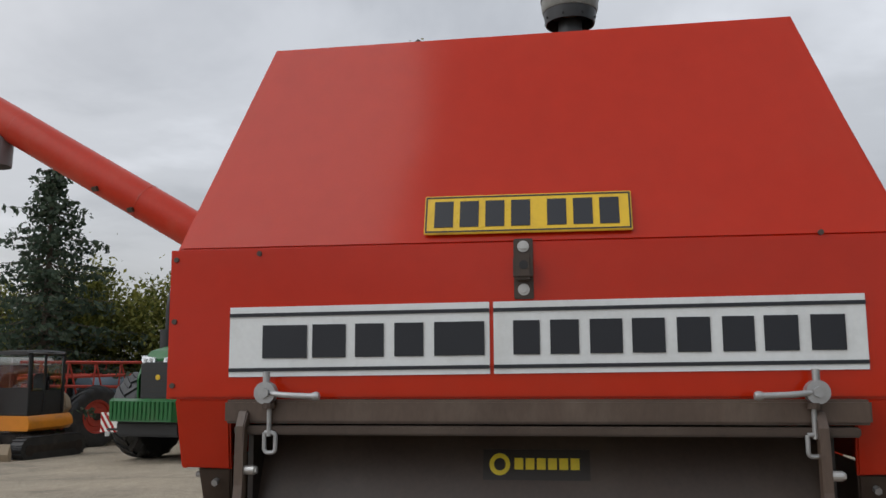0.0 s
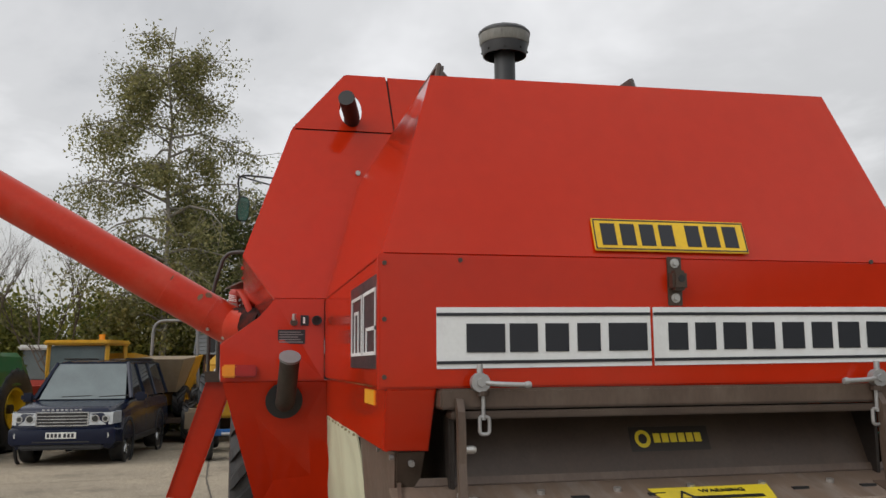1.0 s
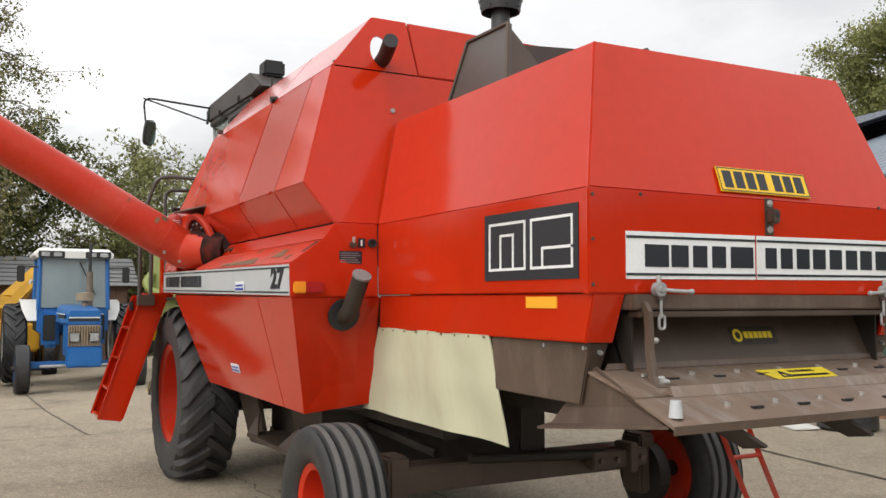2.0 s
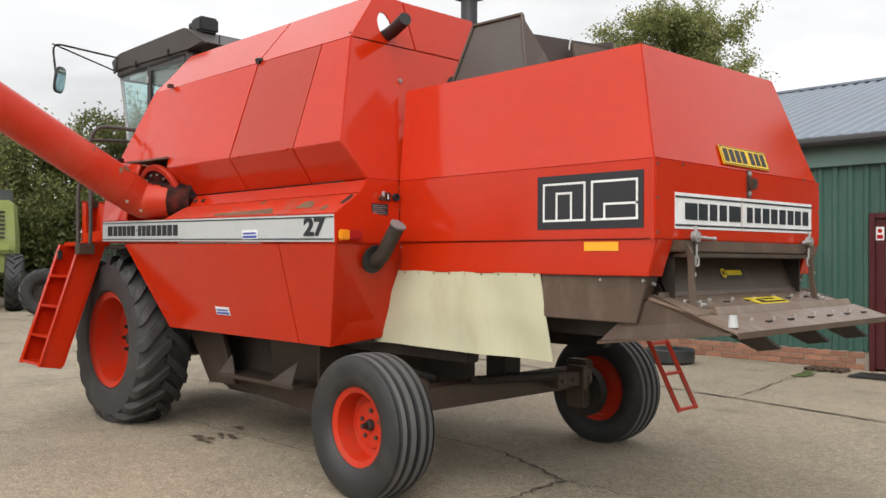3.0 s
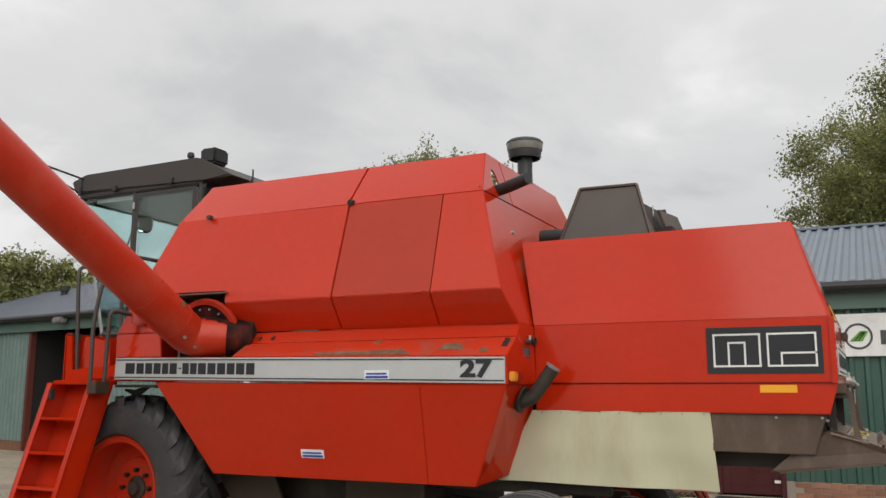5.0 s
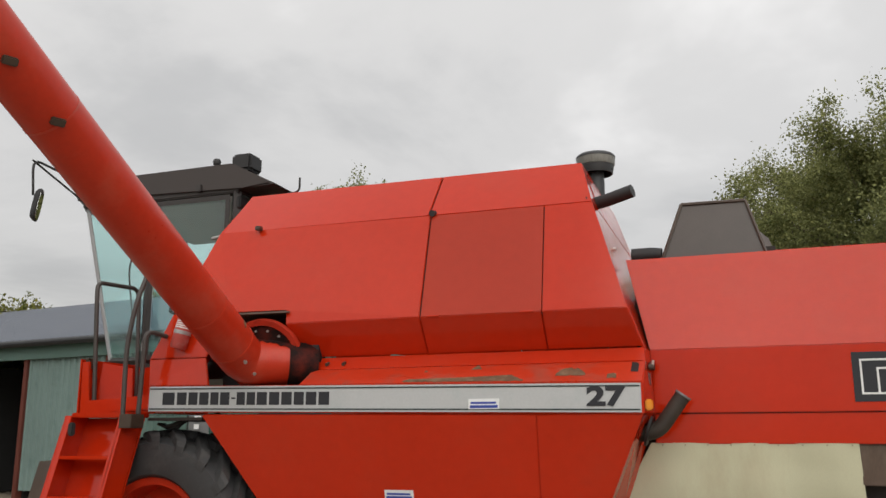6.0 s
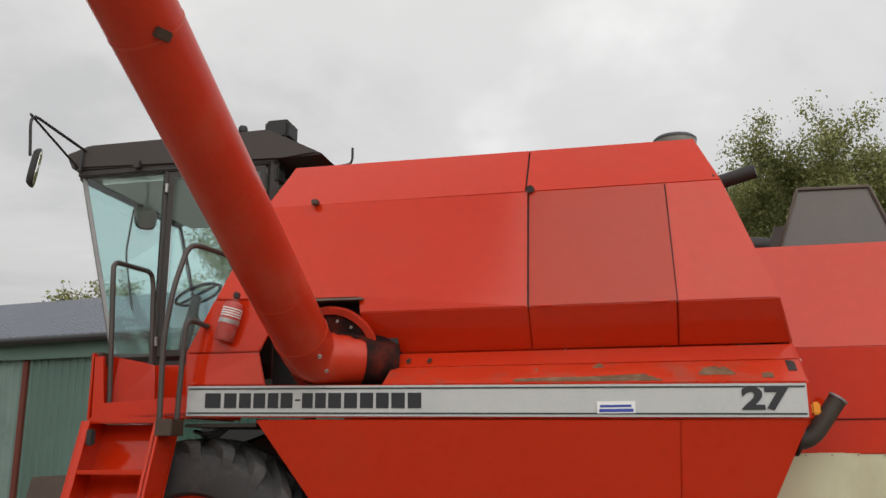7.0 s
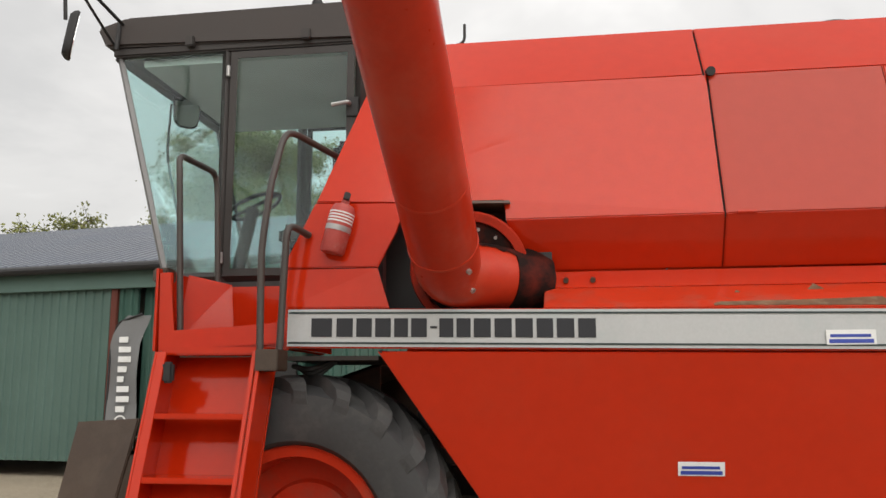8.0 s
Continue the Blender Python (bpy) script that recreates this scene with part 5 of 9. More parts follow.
for y in (0.0, 1.81):
    k = 1 if y < 1 else -1
    pts = [(-0.40, y + 0.10 * k, 0.99), (0.38, y, 1.075), (0.19, y + 0.02 * k, 1.15), (-0.05, y + 0.05 * k, 1.24), (-0.16, y + 0.10 * k, 1.20)]
    part("tray_side", plate(B(), pts if y < 1 else pts[::-1], 0.012, 0.002), BROWN_DUSTY, tray, "brown triangular side plate with scratches")
panel("tray_side_foot", [(-0.40, 0.10, 0.985), (-0.34, 0.0, 0.985), (0.36, -0.01, 1.072), (0.38, 0.0, 1.075)][::-1], BROWN_DUSTY, th=0.01, bevel=0, parent=tray)
tdir = Vector((0.26, 0, -0.07)).normalized()
for r_, (x, off) in enumerate(((0.02, 0.0), (0.30, 0.12))):
    for k in range(7):
        y = 0.22 + off + k * 0.235
        if y > 1.72:
            continue
        z = T0[1] + (x - T0[0]) * (T1[1] - T0[1]) / (T1[0] - T0[0]) if x < 0.2 else 1.152 - (x - 0.215) * 0.067 / 0.205
        bm = B()
        rod(bm, (x, y, z - 0.004), (x + 0.002, y, z + 0.01), 0.012, seg=8)
        part("bolt", bm, STEEL_BRIGHT, tray)
        bm = B()
        box(bm, x + 0.03, x + 0.045, y + 0.08, y + 0.13, z - 0.012, z - 0.0045)
        part("slot", bm, BLACK, tray)
for y in (0.3, 0.85, 1.35):
    panel("deflector_fin", [(0.05, y, 1.12), (0.36, y, 1.075), (0.42, y + 0.1, 1.0), (0.30, y + 0.12, 0.98)], BROWN_DARK, th=0.012, bevel=0, parent=tray)
wst = part("warning_sticker", plate(B(), [(0.13, 0.80, 1.1795), (0.13, 1.14, 1.1795), (0.03, 1.17, 1.2065), (0.03, 0.78, 1.2065)], 0.002), YELLOW_STICK, tray, "yellow warning sticker, its edge torn")
tm = Matrix(((0, -0.963, 0.26, 0.066), (1, 0, 0, 1.0), (0, 0.26, 0.963, 1.1995), (0, 0, 0, 1)))
lettering("WARNING", 0.03, tm, DECAL_DARK, "word", tray, 0.0008)
bm = B()
box(bm, -0.11, 0.11, -0.052, -0.036, -0.0005, 0.001)
bm.transform(tm)
part("bar", bm, DECAL_DARK, tray)
bm = B()
for a, b in (((-0.155, -0.05), (-0.105, -0.05)), ((-0.105, -0.05), (-0.13, 0.0)), ((-0.13, 0.0), (-0.155, -0.05))):
    rod(bm, (*a, 0.0005), (*b, 0.0005), 0.003, seg=5)
bm.transform(tm)
part("triangle", bm, DECAL_DARK, tray)
bm = B()
lathe(bm, [(0.0, 0), (0.024, 0), (0.017, 0.055), (0.0, 0.055)], (0.36, 0.05, 1.106), "Z", 16)
part("cap", bm, GREY_DECAL, tray, "pale plastic cap", True)


def arm(y, s):
    """Side arm that carries the tray, with its bolts."""
    bm = B()
    pts = [(0.02, 1.478), (0.045, 1.475), (0.068, 1.44), (0.071, 1.38), (0.072, 1.30), (0.088, 1.21), (0.105, 1.175), (0.062, 1.187), (0.046, 1.29), (0.045, 1.38), (0.04, 1.43), (0.02, 1.45)]
    plate(bm, [(x, y, z) for x, z in pts], 0.022, 0.003)
    a = part("tray_arm", bm, BROWN_DUSTY, combine, "brown bolted tray arm")
    for z, x in ((1.335, 0.055), (1.20, 0.085), (1.19, 0.11)):
        bm = B()
        rod(bm, (x, y - 0.009, z), (x, y + 0.031, z), 0.0085, seg=6)
        rod(bm, (x, y - 0.003, z), (x, y + 0.025, z), 0.0115, seg=16)
        part("bolt", bm, STEEL_BRIGHT, a)


arm(0.225, 1)
arm(1.585, -1)


def latch(y, s):
    bm = B()
    rod(bm, (0.035, y, 1.52), (0.062, y, 1.52), 0.027, seg=20)
    rod(bm, (0.06, y, 1.52), (0.07, y, 1.52), 0.013, seg=6)
    l = part("over_centre_latch", bm, STEEL, combine, "galvanised over-centre latch with handle", True)
    part("handle", pipe(B(), [(0.05, y, 1.52), (0.07, y + s * 0.05, 1.515), (0.075, y + s * 0.13, 1.512)], 0.0075, 10), STEEL, l, soft=True)
    part("knob", lathe(B(), [(0, -0.012), (0.009, -0.009), (0.0115, 0), (0.009, 0.009), (0, 0.012)], (0.075, y + s * 0.133, 1.512), "Y", 12), STEEL, l, soft=True)
    part("pin", rod(B(), (0.048, y, 1.54), (0.048, y, 1.572), 0.009, seg=12), STEEL, l, soft=True)
    part("collar", rod(B(), (0.048, y + s * 0.008, 1.482), (0.048, y + s * 0.008, 1.496), 0.017, seg=12), BROWN, l)
    part("threaded_rod", rod(B(), (0.048, y + s * 0.009, 1.415), (0.048, y + s * 0.009, 1.49), 0.006, seg=8), STEEL, l)
    c = Vector((0.048, y + s * 0.012, 1.398))
    part("shackle", pipe(B(), [c + Vector((0, -0.014, 0.026)), c + Vector((0, -0.014, -0.022)), c + Vector((0, 0.014, -0.022)), c + Vector((0, 0.014, 0.026)), c + Vector((0, -0.014, 0.026))], 0.0055, 8), STEEL, l, soft=True)


latch(0.272, 1)
latch(1.568, -1)

# canvas side curtain
SKIRT_STUD = mat("dull_brass_stud", (0.30, 0.25, 0.15), 0.45, metal=0.6, var=0.1)
bm = B()
nx, nz = 40, 14
grid = []
for i in range(nx + 1):
    u = i / nx
    row = []
    for j in range(nz + 1):
        v = j / nz
        x = (-1.868 + 1.143 * u) * v + (-2.13 + 1.43 * u) * (1 - v)
        z = 1.333 * v + (0.868 - 0.015 * u + 0.003 * math.sin(u * 9)) * (1 - v)
        y = 0.015 + 0.09 * (1 - v) * (0.3 + 0.7 * u) + 0.008 * math.sin(u * 17 + v * 2.0) * (1 - v * 0.5) + 0.008 * noise.noise((u * 6, v * 3, 2))
        row.append(bm.verts.new((x, y, z)))
    grid.append(row)
for i in range(nx):
    for j in range(nz):
        bm.faces.new((grid[i][j], grid[i + 1][j], grid[i + 1][j + 1], grid[i][j + 1]))
ext = bmesh.ops.extrude_face_region(bm, geom=list(bm.faces))
bmesh.ops.translate(bm, vec=(0, 0.006, 0), verts=[g for g in ext["geom"] if isinstance(g, bmesh.types.BMVert)])
curtain = part("canvas_curtain", bm, CLOTH, combine, "cream tarpaulin side curtain with creases and stains", True)
for k in range(9):
    bm = B()
    x = -1.80 + k * 0.13
    rod(bm, (x, 0.018, 1.320), (x, 0.009, 1.320), 0.0045, seg=8)
    part("stud", bm, SKIRT_STUD, curtain)

# wheels


def rib_tyre(bm, c, R, w, r_in):
    h = w / 2
    prof = [(r_in, -h * 0.72), (r_in + 0.02, -h * 0.86), (R * 0.72, -h), (R * 0.90, -h * 0.97), (R * 0.965, -h * 0.86)]
    ribs = [(-0.80, -0.50), (-0.42, -0.06), (0.06, 0.42), (0.50, 0.80)]
    for a, b in ribs:
        f = lambda q: R * (1 - 0.035 * abs(q) ** 2.2)
        prof += [(f(a) - 0.022, a * h - 0.004), (f(a), a * h + 0.006), (f(b), b * h - 0.006), (f(b) - 0.022, b * h + 0.004)]
    prof += [(R * 0.965, h * 0.86), (R * 0.90, h * 0.97), (R * 0.72, h), (r_in + 0.02, h * 0.86), (r_in, h * 0.72)]
    return lathe(bm, prof, c, "Y", 72, True)


def rim_mesh(bm, c, r, w, out, dish=0.1):
    """out: -1 when the wheel's face looks to -y."""
    h = w / 2
    p = [(r + 0.012, 0), (r + 0.015, 0.012), (r - 0.01, 0.022), (r - 0.035, 0.03), (r - 0.045, dish), (r * 0.62, dish + 0.012), (r * 0.58, dish - 0.015), (0.0, dish - 0.015), (0.0, dish + 0.03), (r - 0.03, dish + 0.03), (r - 0.03, w - 0.03), (r + 0.012, w)]
    prof = [(a, out * (h - b)) for a, b in p]
    return lathe(bm, prof, c, "Y", 56, caps=False)


def rear_wheel(y, out):
    c = (-1.78, y, 0.415)
    w = part("rear_wheel", rib_tyre(B(), c, 0.428, 0.31, 0.235), RUBBER, combine, "ribbed rear tyre on a red rim", True)
    part("rim", rim_mesh(B(), c, 0.235, 0.25, out, 0.145), RED_RIM, w, "red pressed-steel rim", True)
    oy = y - out * 0.028
    part("hub", lathe(B(), [(0.0, out * 0.085), (0.016, out * 0.085), (0.018, out * 0.05), (0.030, out * 0.045), (0.036, out * 0.01), (0.048, -out * 0.01), (0.052, -out * 0.06), (0, -out * 0.06)], (c[0], y - out * 0.02, c[2]), "Y", 20), BROWN_DARK, w, soft=True)
    for k in range(5):
        t = 2 * math.pi * k / 5 + 0.3
        q = (c[0] + 0.085 * math.cos(t), oy, c[2] + 0.085 * math.sin(t))
        part("wheel_nut", rod(B(), q, (q[0], q[1] + out * 0.035, q[2]), 0.014, seg=6), BROWN, w)
    for a, b in ((-0.80, -0.50), (-0.42, -0.06), (0.06, 0.42), (0.50, 0.80)):
        f = lambda q: 0.428 * (1 - 0.035 * abs(q) ** 2.2) + 0.0015
        aa, bb = a + 0.05, b - 0.05
        part("worn_rib", lathe(B(), [(f(aa) - 0.004, aa * 0.15), (f(aa), aa * 0.15 + 0.003), (f(bb), bb * 0.15 - 0.003), (f(bb) - 0.004, bb * 0.15)], c, "Y", 72, True), RUBBER_WORN, w, soft=True)


rear_wheel(-0.27, -1)
rear_wheel(2.09, 1)


def lug_tyre(bm, c, R, w, r_in):
    h, rb = w / 2, R - 0.045
    prof = [(r_in, -h * 0.75), (r_in + 0.03, -h * 0.92), (R * 0.74, -h), (rb * 0.93, -h * 0.95), (rb * 0.985, -h * 0.7), (rb, 0), (rb * 0.985, h * 0.7), (rb * 0.93, h * 0.95), (R * 0.74, h), (r_in + 0.03, h * 0.92), (r_in, h * 0.75)]
    return lathe(bm, prof, c, "Y", 72, True)


def lug(bm, c, R, w, t, s, n, sweep=1):
    """One bar of the tread, from the middle out over the shoulder, swept back."""
    h, rb = w / 2, R - 0.05
    d = 2 * math.pi / n
    secs = []
    for u, drop, foot in ((0.0, 0.0, 1.0), (0.25, 0.0, 1.0), (0.5, 0.003, 1.0), (0.75, 0.012, 0.985), (0.88, 0.028, 0.965), (0.97, 0.058, 0.935), (1.02, 0.105, 0.90), (1.035, 0.15, 0.875)):
        y = s * (-0.06 + u) * h
        tt = t + sweep * d * (0.75 * u + 0.35 * u * u)
        rt = R * (1 - drop)
        wd = d * (0.165 + 0.05 * min(u, 0.9) - max(0, u - 0.9) * 0.5)
        sec = []
        for a, r_ in ((-wd * 1.35, rb * foot), (-wd, rt), (wd, rt), (wd * 1.35, rb * foot)):
            sec.append(bm.verts.new((c[0] + r_ * math.cos(tt + a), c[1] + y, c[2] + r_ * math.sin(tt + a))))
        secs.append(sec)
    for p, q in zip(secs, secs[1:]):
        for k in range(3):
            bm.faces.new((p[k], p[k + 1], q[k + 1], q[k]))
    bm.faces.new(secs[0])
    bm.faces.new(secs[-1][::-1])


def drive_wheel(y, out):
    c, R, w = (-5.10, y, 0.70), 0.725, 0.47
    wh = part("drive_wheel", lug_tyre(B(), c, R, w, 0.40), TYRE_DUSTY, combine, "large lugged drive tyre on a red rim", True)
    n = 20
    for k in range(n):
        for s in (-1, 1):
            bm = B()
            lug(bm, c, R, w, 2 * math.pi * (k + (0.5 if s > 0 else 0)) / n, s, n, -1)
            part("tread_lug", bm, LUG_RUBBER, wh)
    part("rim", rim_mesh(B(), c, 0.395, 0.40, out, 0.24), RED_RIM, wh, "red dished steel rim", True)
    hy = y - out * 0.09
    part("hub", lathe(B(), [(0, out * 0.12), (0.05, out * 0.12), (0.06, out * 0.09), (0.09, out * 0.08), (0.10, 0), (0, 0)], (c[0], hy, c[2]), "Y", 24), BROWN_DARK, wh, soft=True)
    for k in range(8):
        t = 2 * math.pi * k / 8
        q = (c[0] + 0.138 * math.cos(t), hy + out * 0.03, c[2] + 0.138 * math.sin(t))
        part("wheel_nut", rod(B(), q, (q[0], q[1] + out * 0.075, q[2]), 0.017, seg=6), BROWN_DARK, wh)


drive_wheel(-0.245, -1)
drive_wheel(2.067, 1)

# chassis below
bm = B()
box(bm, -1.87, -1.69, 0.1, 1.75, 0.46, 0.60, 0.01)
box(bm, -1.66, -1.58, 1.25, 1.66, 0.50, 0.60, 0.008)
box(bm, -1.70, -1.55, 1.50, 1.56, 0.47, 0.64, 0.006)
axle = part("rear_axle", bm, BROWN, combine, "brown rear steering axle beam")
part("steering_rod", rod(B(), (-1.98, 0.15, 0.52), (-1.98, 1.7, 0.52), 0.018, seg=8), BROWN_DARK, axle)
for y in (0.06, 1.75):
    part("king_pin", box(B(), -1.86, -1.68, y - 0.06, y + 0.06, 0.30, 0.66, 0.015), BROWN, axle)
    part("stub_axle", rod(B(), (-1.77, y, 0.425), (-1.77, y + (-0.2 if y < 1 else 0.2), 0.415), 0.05), BROWN, axle)
bm = B()
box(bm, -1.87, -1.70, 0.82, 1.0, 0.58, 0.95, 0.01)
part("axle_pivot", bm, BROWN_DARK, combine)
for y in (1.30, 1.42, 1.60):
    part("axle_bolt", rod(B(), (-1.58, y, 0.55), (-1.555, y, 0.55), 0.016, seg=6), BROWN_DUSTY, axle)
part("steering_ram", rod(B(), (-1.62, 0.45, 0.63), (-1.62, 1.35, 0.58), 0.03, seg=12), BROWN_DARK, axle)
part("ram_rod", rod(B(), (-1.62, 1.35, 0.58), (-1.62, 1.62, 0.565), 0.014, seg=10), STEEL, axle)
# dark disc added over the far rim's inside for its shadow and hub housing
part("brake_drum", rod(B(), (-1.77, 1.76, 0.415), (-1.77, 1.84, 0.415), 0.19, seg=24), BROWN_DARK, axle)
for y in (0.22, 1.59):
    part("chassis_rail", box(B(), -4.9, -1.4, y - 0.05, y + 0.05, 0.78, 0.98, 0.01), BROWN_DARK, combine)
# shields and ledges here wear the brown with underbody shade in its colour
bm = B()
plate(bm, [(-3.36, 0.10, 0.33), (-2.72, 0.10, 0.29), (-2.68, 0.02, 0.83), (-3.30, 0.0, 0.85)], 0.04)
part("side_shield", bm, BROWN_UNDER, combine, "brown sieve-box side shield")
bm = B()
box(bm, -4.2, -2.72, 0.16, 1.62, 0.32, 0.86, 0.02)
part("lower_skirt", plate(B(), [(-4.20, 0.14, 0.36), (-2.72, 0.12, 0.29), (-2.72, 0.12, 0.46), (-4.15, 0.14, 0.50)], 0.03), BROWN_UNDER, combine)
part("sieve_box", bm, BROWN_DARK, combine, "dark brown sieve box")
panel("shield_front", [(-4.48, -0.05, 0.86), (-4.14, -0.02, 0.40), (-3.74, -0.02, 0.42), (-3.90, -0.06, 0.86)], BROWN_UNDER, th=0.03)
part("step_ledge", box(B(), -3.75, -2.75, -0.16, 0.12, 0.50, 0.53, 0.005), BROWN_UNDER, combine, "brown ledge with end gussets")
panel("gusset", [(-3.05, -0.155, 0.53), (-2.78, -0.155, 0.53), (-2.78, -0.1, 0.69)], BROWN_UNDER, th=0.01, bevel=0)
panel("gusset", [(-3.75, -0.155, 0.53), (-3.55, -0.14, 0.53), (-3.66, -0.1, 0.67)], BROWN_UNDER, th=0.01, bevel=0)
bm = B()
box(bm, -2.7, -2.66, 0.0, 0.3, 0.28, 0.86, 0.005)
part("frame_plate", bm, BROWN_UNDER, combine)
for a, b, r in (((-2.66, 0.12, 0.42), (-2.05, 0.3, 0.42), 0.02), ((-2.6, 0.3, 0.7), (-1.9, 0.4, 0.62), 0.03)):
    part("tie_rod", rod(B(), a, b, r, seg=8), BROWN_DARK, combine)
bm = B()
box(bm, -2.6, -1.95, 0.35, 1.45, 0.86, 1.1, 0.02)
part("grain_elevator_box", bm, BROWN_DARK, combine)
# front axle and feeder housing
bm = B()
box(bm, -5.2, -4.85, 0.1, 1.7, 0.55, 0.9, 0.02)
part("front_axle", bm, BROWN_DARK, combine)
bm = B()
plate(bm, [(-6.4, 0.35, 0.35), (-4.9, 0.35, 0.95), (-4.9, 0.35, 1.5), (-6.5, 0.35, 0.95)], 0.02)
plate(bm, [(-6.4, 1.45, 0.35), (-4.9, 1.45, 0.95), (-4.9, 1.45, 1.5), (-6.5, 1.45, 0.95)][::-1], 0.02)
plate(bm, [(-6.5, 0.35, 0.95), (-4.9, 0.35, 1.5), (-4.9, 1.45, 1.5), (-6.5, 1.45, 0.95)], 0.02)
plate(bm, [(-6.4, 0.35, 0.35), (-6.4, 1.45, 0.35), (-4.9, 1.45, 0.95), (-4.9, 0.35, 0.95)], 0.02)
part("feeder_housing", bm, BROWN, combine, "brown feeder housing")

# rear ladder on the far side
lad_r = part("engine_ladder", box(B(), -1.36, -1.32, 1.82, 1.86, 0.9, 0.98), RED_WORN, combine, "small red engine ladder, folded down")
for y0, y1 in ((1.86, 1.86), (2.085, 2.085)):
    part("rail", rod(B(), (-1.33, y0, 1.0), (-0.985, y1, 0.345), 0.02, seg=4), RED_WORN, lad_r)
for f in (0.98, 0.62, 0.3):
    q = Vector((-1.33, 0, 1.0)).lerp(Vector((-0.985, 0, 0.345)), f)
    part("rung", rod(B(), (q.x, 1.86, q.z), (q.x, 2.085, q.z), 0.013, seg=8), RED_WORN, lad_r)

# lower exhaust-like chute and lamp on the rear of the tank
bm = B()
lathe(bm, [(0.0, -0.01), (0.088, -0.01), (0.088, 0.004), (0.0, 0.004)], (0, 0, 0), "Z", 28)
bm.transform(Matrix.Translation((-1.852, -0.19, 1.40)) @ Vector((1, 0, -0.3)).normalized().to_track_quat("Z", "Y").to_matrix().to_4x4())
part("chute_hole", bm, BLACK, combine)
bm = B()
pipe(bm, [(-1.95, -0.19, 1.38), (-1.80, -0.185, 1.40), (-1.655, -0.175, 1.60)], 0.046, 24)
chute = part("sample_chute", bm, BROWN_DARK, combine, "dark brown tube with a grey lid", True)
cd = (Vector((-1.655, -0.175, 1.60)) - Vector((-1.80, -0.185, 1.40))).normalized()
cp = Vector((-1.655, -0.175, 1.60))
part("lid", rod(B(), cp, cp + cd * 0.012, 0.050, seg=28), GREY, chute, "round grey lid", True)
bm = B()
box(bm, -1.838, -1.80, -0.478, -0.32, 1.515, 1.572, 0.008)
lampr = part("rear_lamp", bm, RED_LENS, combine, "amber and red rear lamp")
part("amber_half", box(B(), -1.837, -1.797, -0.481, -0.415, 1.513, 1.574, 0.008), AMBER, lampr)
# switches and data plate
part("data_plate", box(B(), -1.842, -1.838, -0.225, -0.095, 1.672, 1.740), DECAL_DARK, combine)
for k in range(5):
    part("bar", box(B(), -1.838, -1.8365, -0.218, -0.104 - 0.012 * (k % 3), 1.678 + 0.012 * k, 1.683 + 0.012 * k), GREY, combine)
part("socket", lathe(B(), [(0, 0), (0.024, 0), (0.024, 0.02), (0.016, 0.02), (0.016, 0.006), (0, 0.006)], (-1.838, -0.04, 1.785), "X", 20), BLACK, combine, soft=True)
part("key_plate", box(B(), -1.842, -1.832, -0.118, -0.078, 1.76, 1.81, 0.002), DECAL_DARK, combine)
part("key_mark", box(B(), -1.832, -1.8305, -0.106, -0.096, 1.77, 1.80), WHITE, combine)
part("isolator", rod(B(), (-1.842, -0.15, 1.775), (-1.815, -0.15, 1.775), 0.018, seg=10), BROWN, combine)
part("isolator_key", rod(B(), (-1.82, -0.15, 1.785), (-1.815, -0.15, 1.815), 0.01, seg=8), STEEL_BRIGHT, combine)
# latches on the tank's side
part("door_latch", box(B(), -4.54, -4.50, -0.215, -0.17, 2.815, 2.845, 0.004), BROWN, combine)
part("peg", rod(B(), (-3.205, -0.14, 2.838), (-3.205, -0.185, 2.83), 0.022, seg=12), BLACK, combine)
for x in (-3.12, -2.52):
    part("hinge", rod(B(), (x - 0.04, -0.402, 2.108), (x + 0.04, -0.402, 2.108), 0.008, seg=8), RED, combine)
for x in (-3.90, -3.78):
    part("bolt", rod(B(), (x, -0.27, 1.845), (x, -0.30, 1.835), 0.012, seg=8), BROWN, combine)
part("roof_hook", pipe(B(), [(-4.52, 0.2, 3.17), (-4.52, 0.2, 3.19), (-4.42, 0.2, 3.20), (-4.42, 0.2, 3.31)], 0.008), BLACK, combine)

# fire extinguisher
ex = Vector((-4.94, -0.475, 1.96))
exd = Vector((0.06, 0.02, 0.26)).normalized()
bm = B()
lathe(bm, [(0, 0), (0.05, 0.0), (0.056, 0.012), (0.056, 0.20), (0.045, 0.225), (0.018, 0.235), (0.018, 0.25), (0, 0.25)], (0, 0, 0), "Z", 24)
bm.transform(Matrix.Translation(ex) @ exd.to_track_quat("Z", "Y").to_matrix().to_4x4())
exo = part("fire_extinguisher", bm, mat("faded_red_cylinder", (0.42, 0.06, 0.05), 0.5, dirt=(0.5, 0.3, 0.28), dirt_amount=0.5, dirt_scale=14), combine, "faded red fire extinguisher in a strap", True)
bm = B()
lathe(bm, [(0.057, 0.10), (0.059, 0.10), (0.059, 0.125), (0.057, 0.125)], (0, 0, 0), "Z", 24, True)
bm.transform(Matrix.Translation(ex) @ exd.to_track_quat("Z", "Y").to_matrix().to_4x4())
part("strap", bm, STEEL, exo, soft=True)
bm = B()
for k in range(4):
    lathe(bm, [(0.0568, 0.14 + 0.014 * k), (0.0575, 0.14 + 0.014 * k), (0.0575, 0.147 + 0.014 * k), (0.0568, 0.147 + 0.014 * k)], (0, 0, 0), "Z", 24, True)
bm.transform(Matrix.Translation(ex) @ exd.to_track_quat("Z", "Y").to_matrix().to_4x4())
part("label", bm, WHITE, exo)
bm = B()
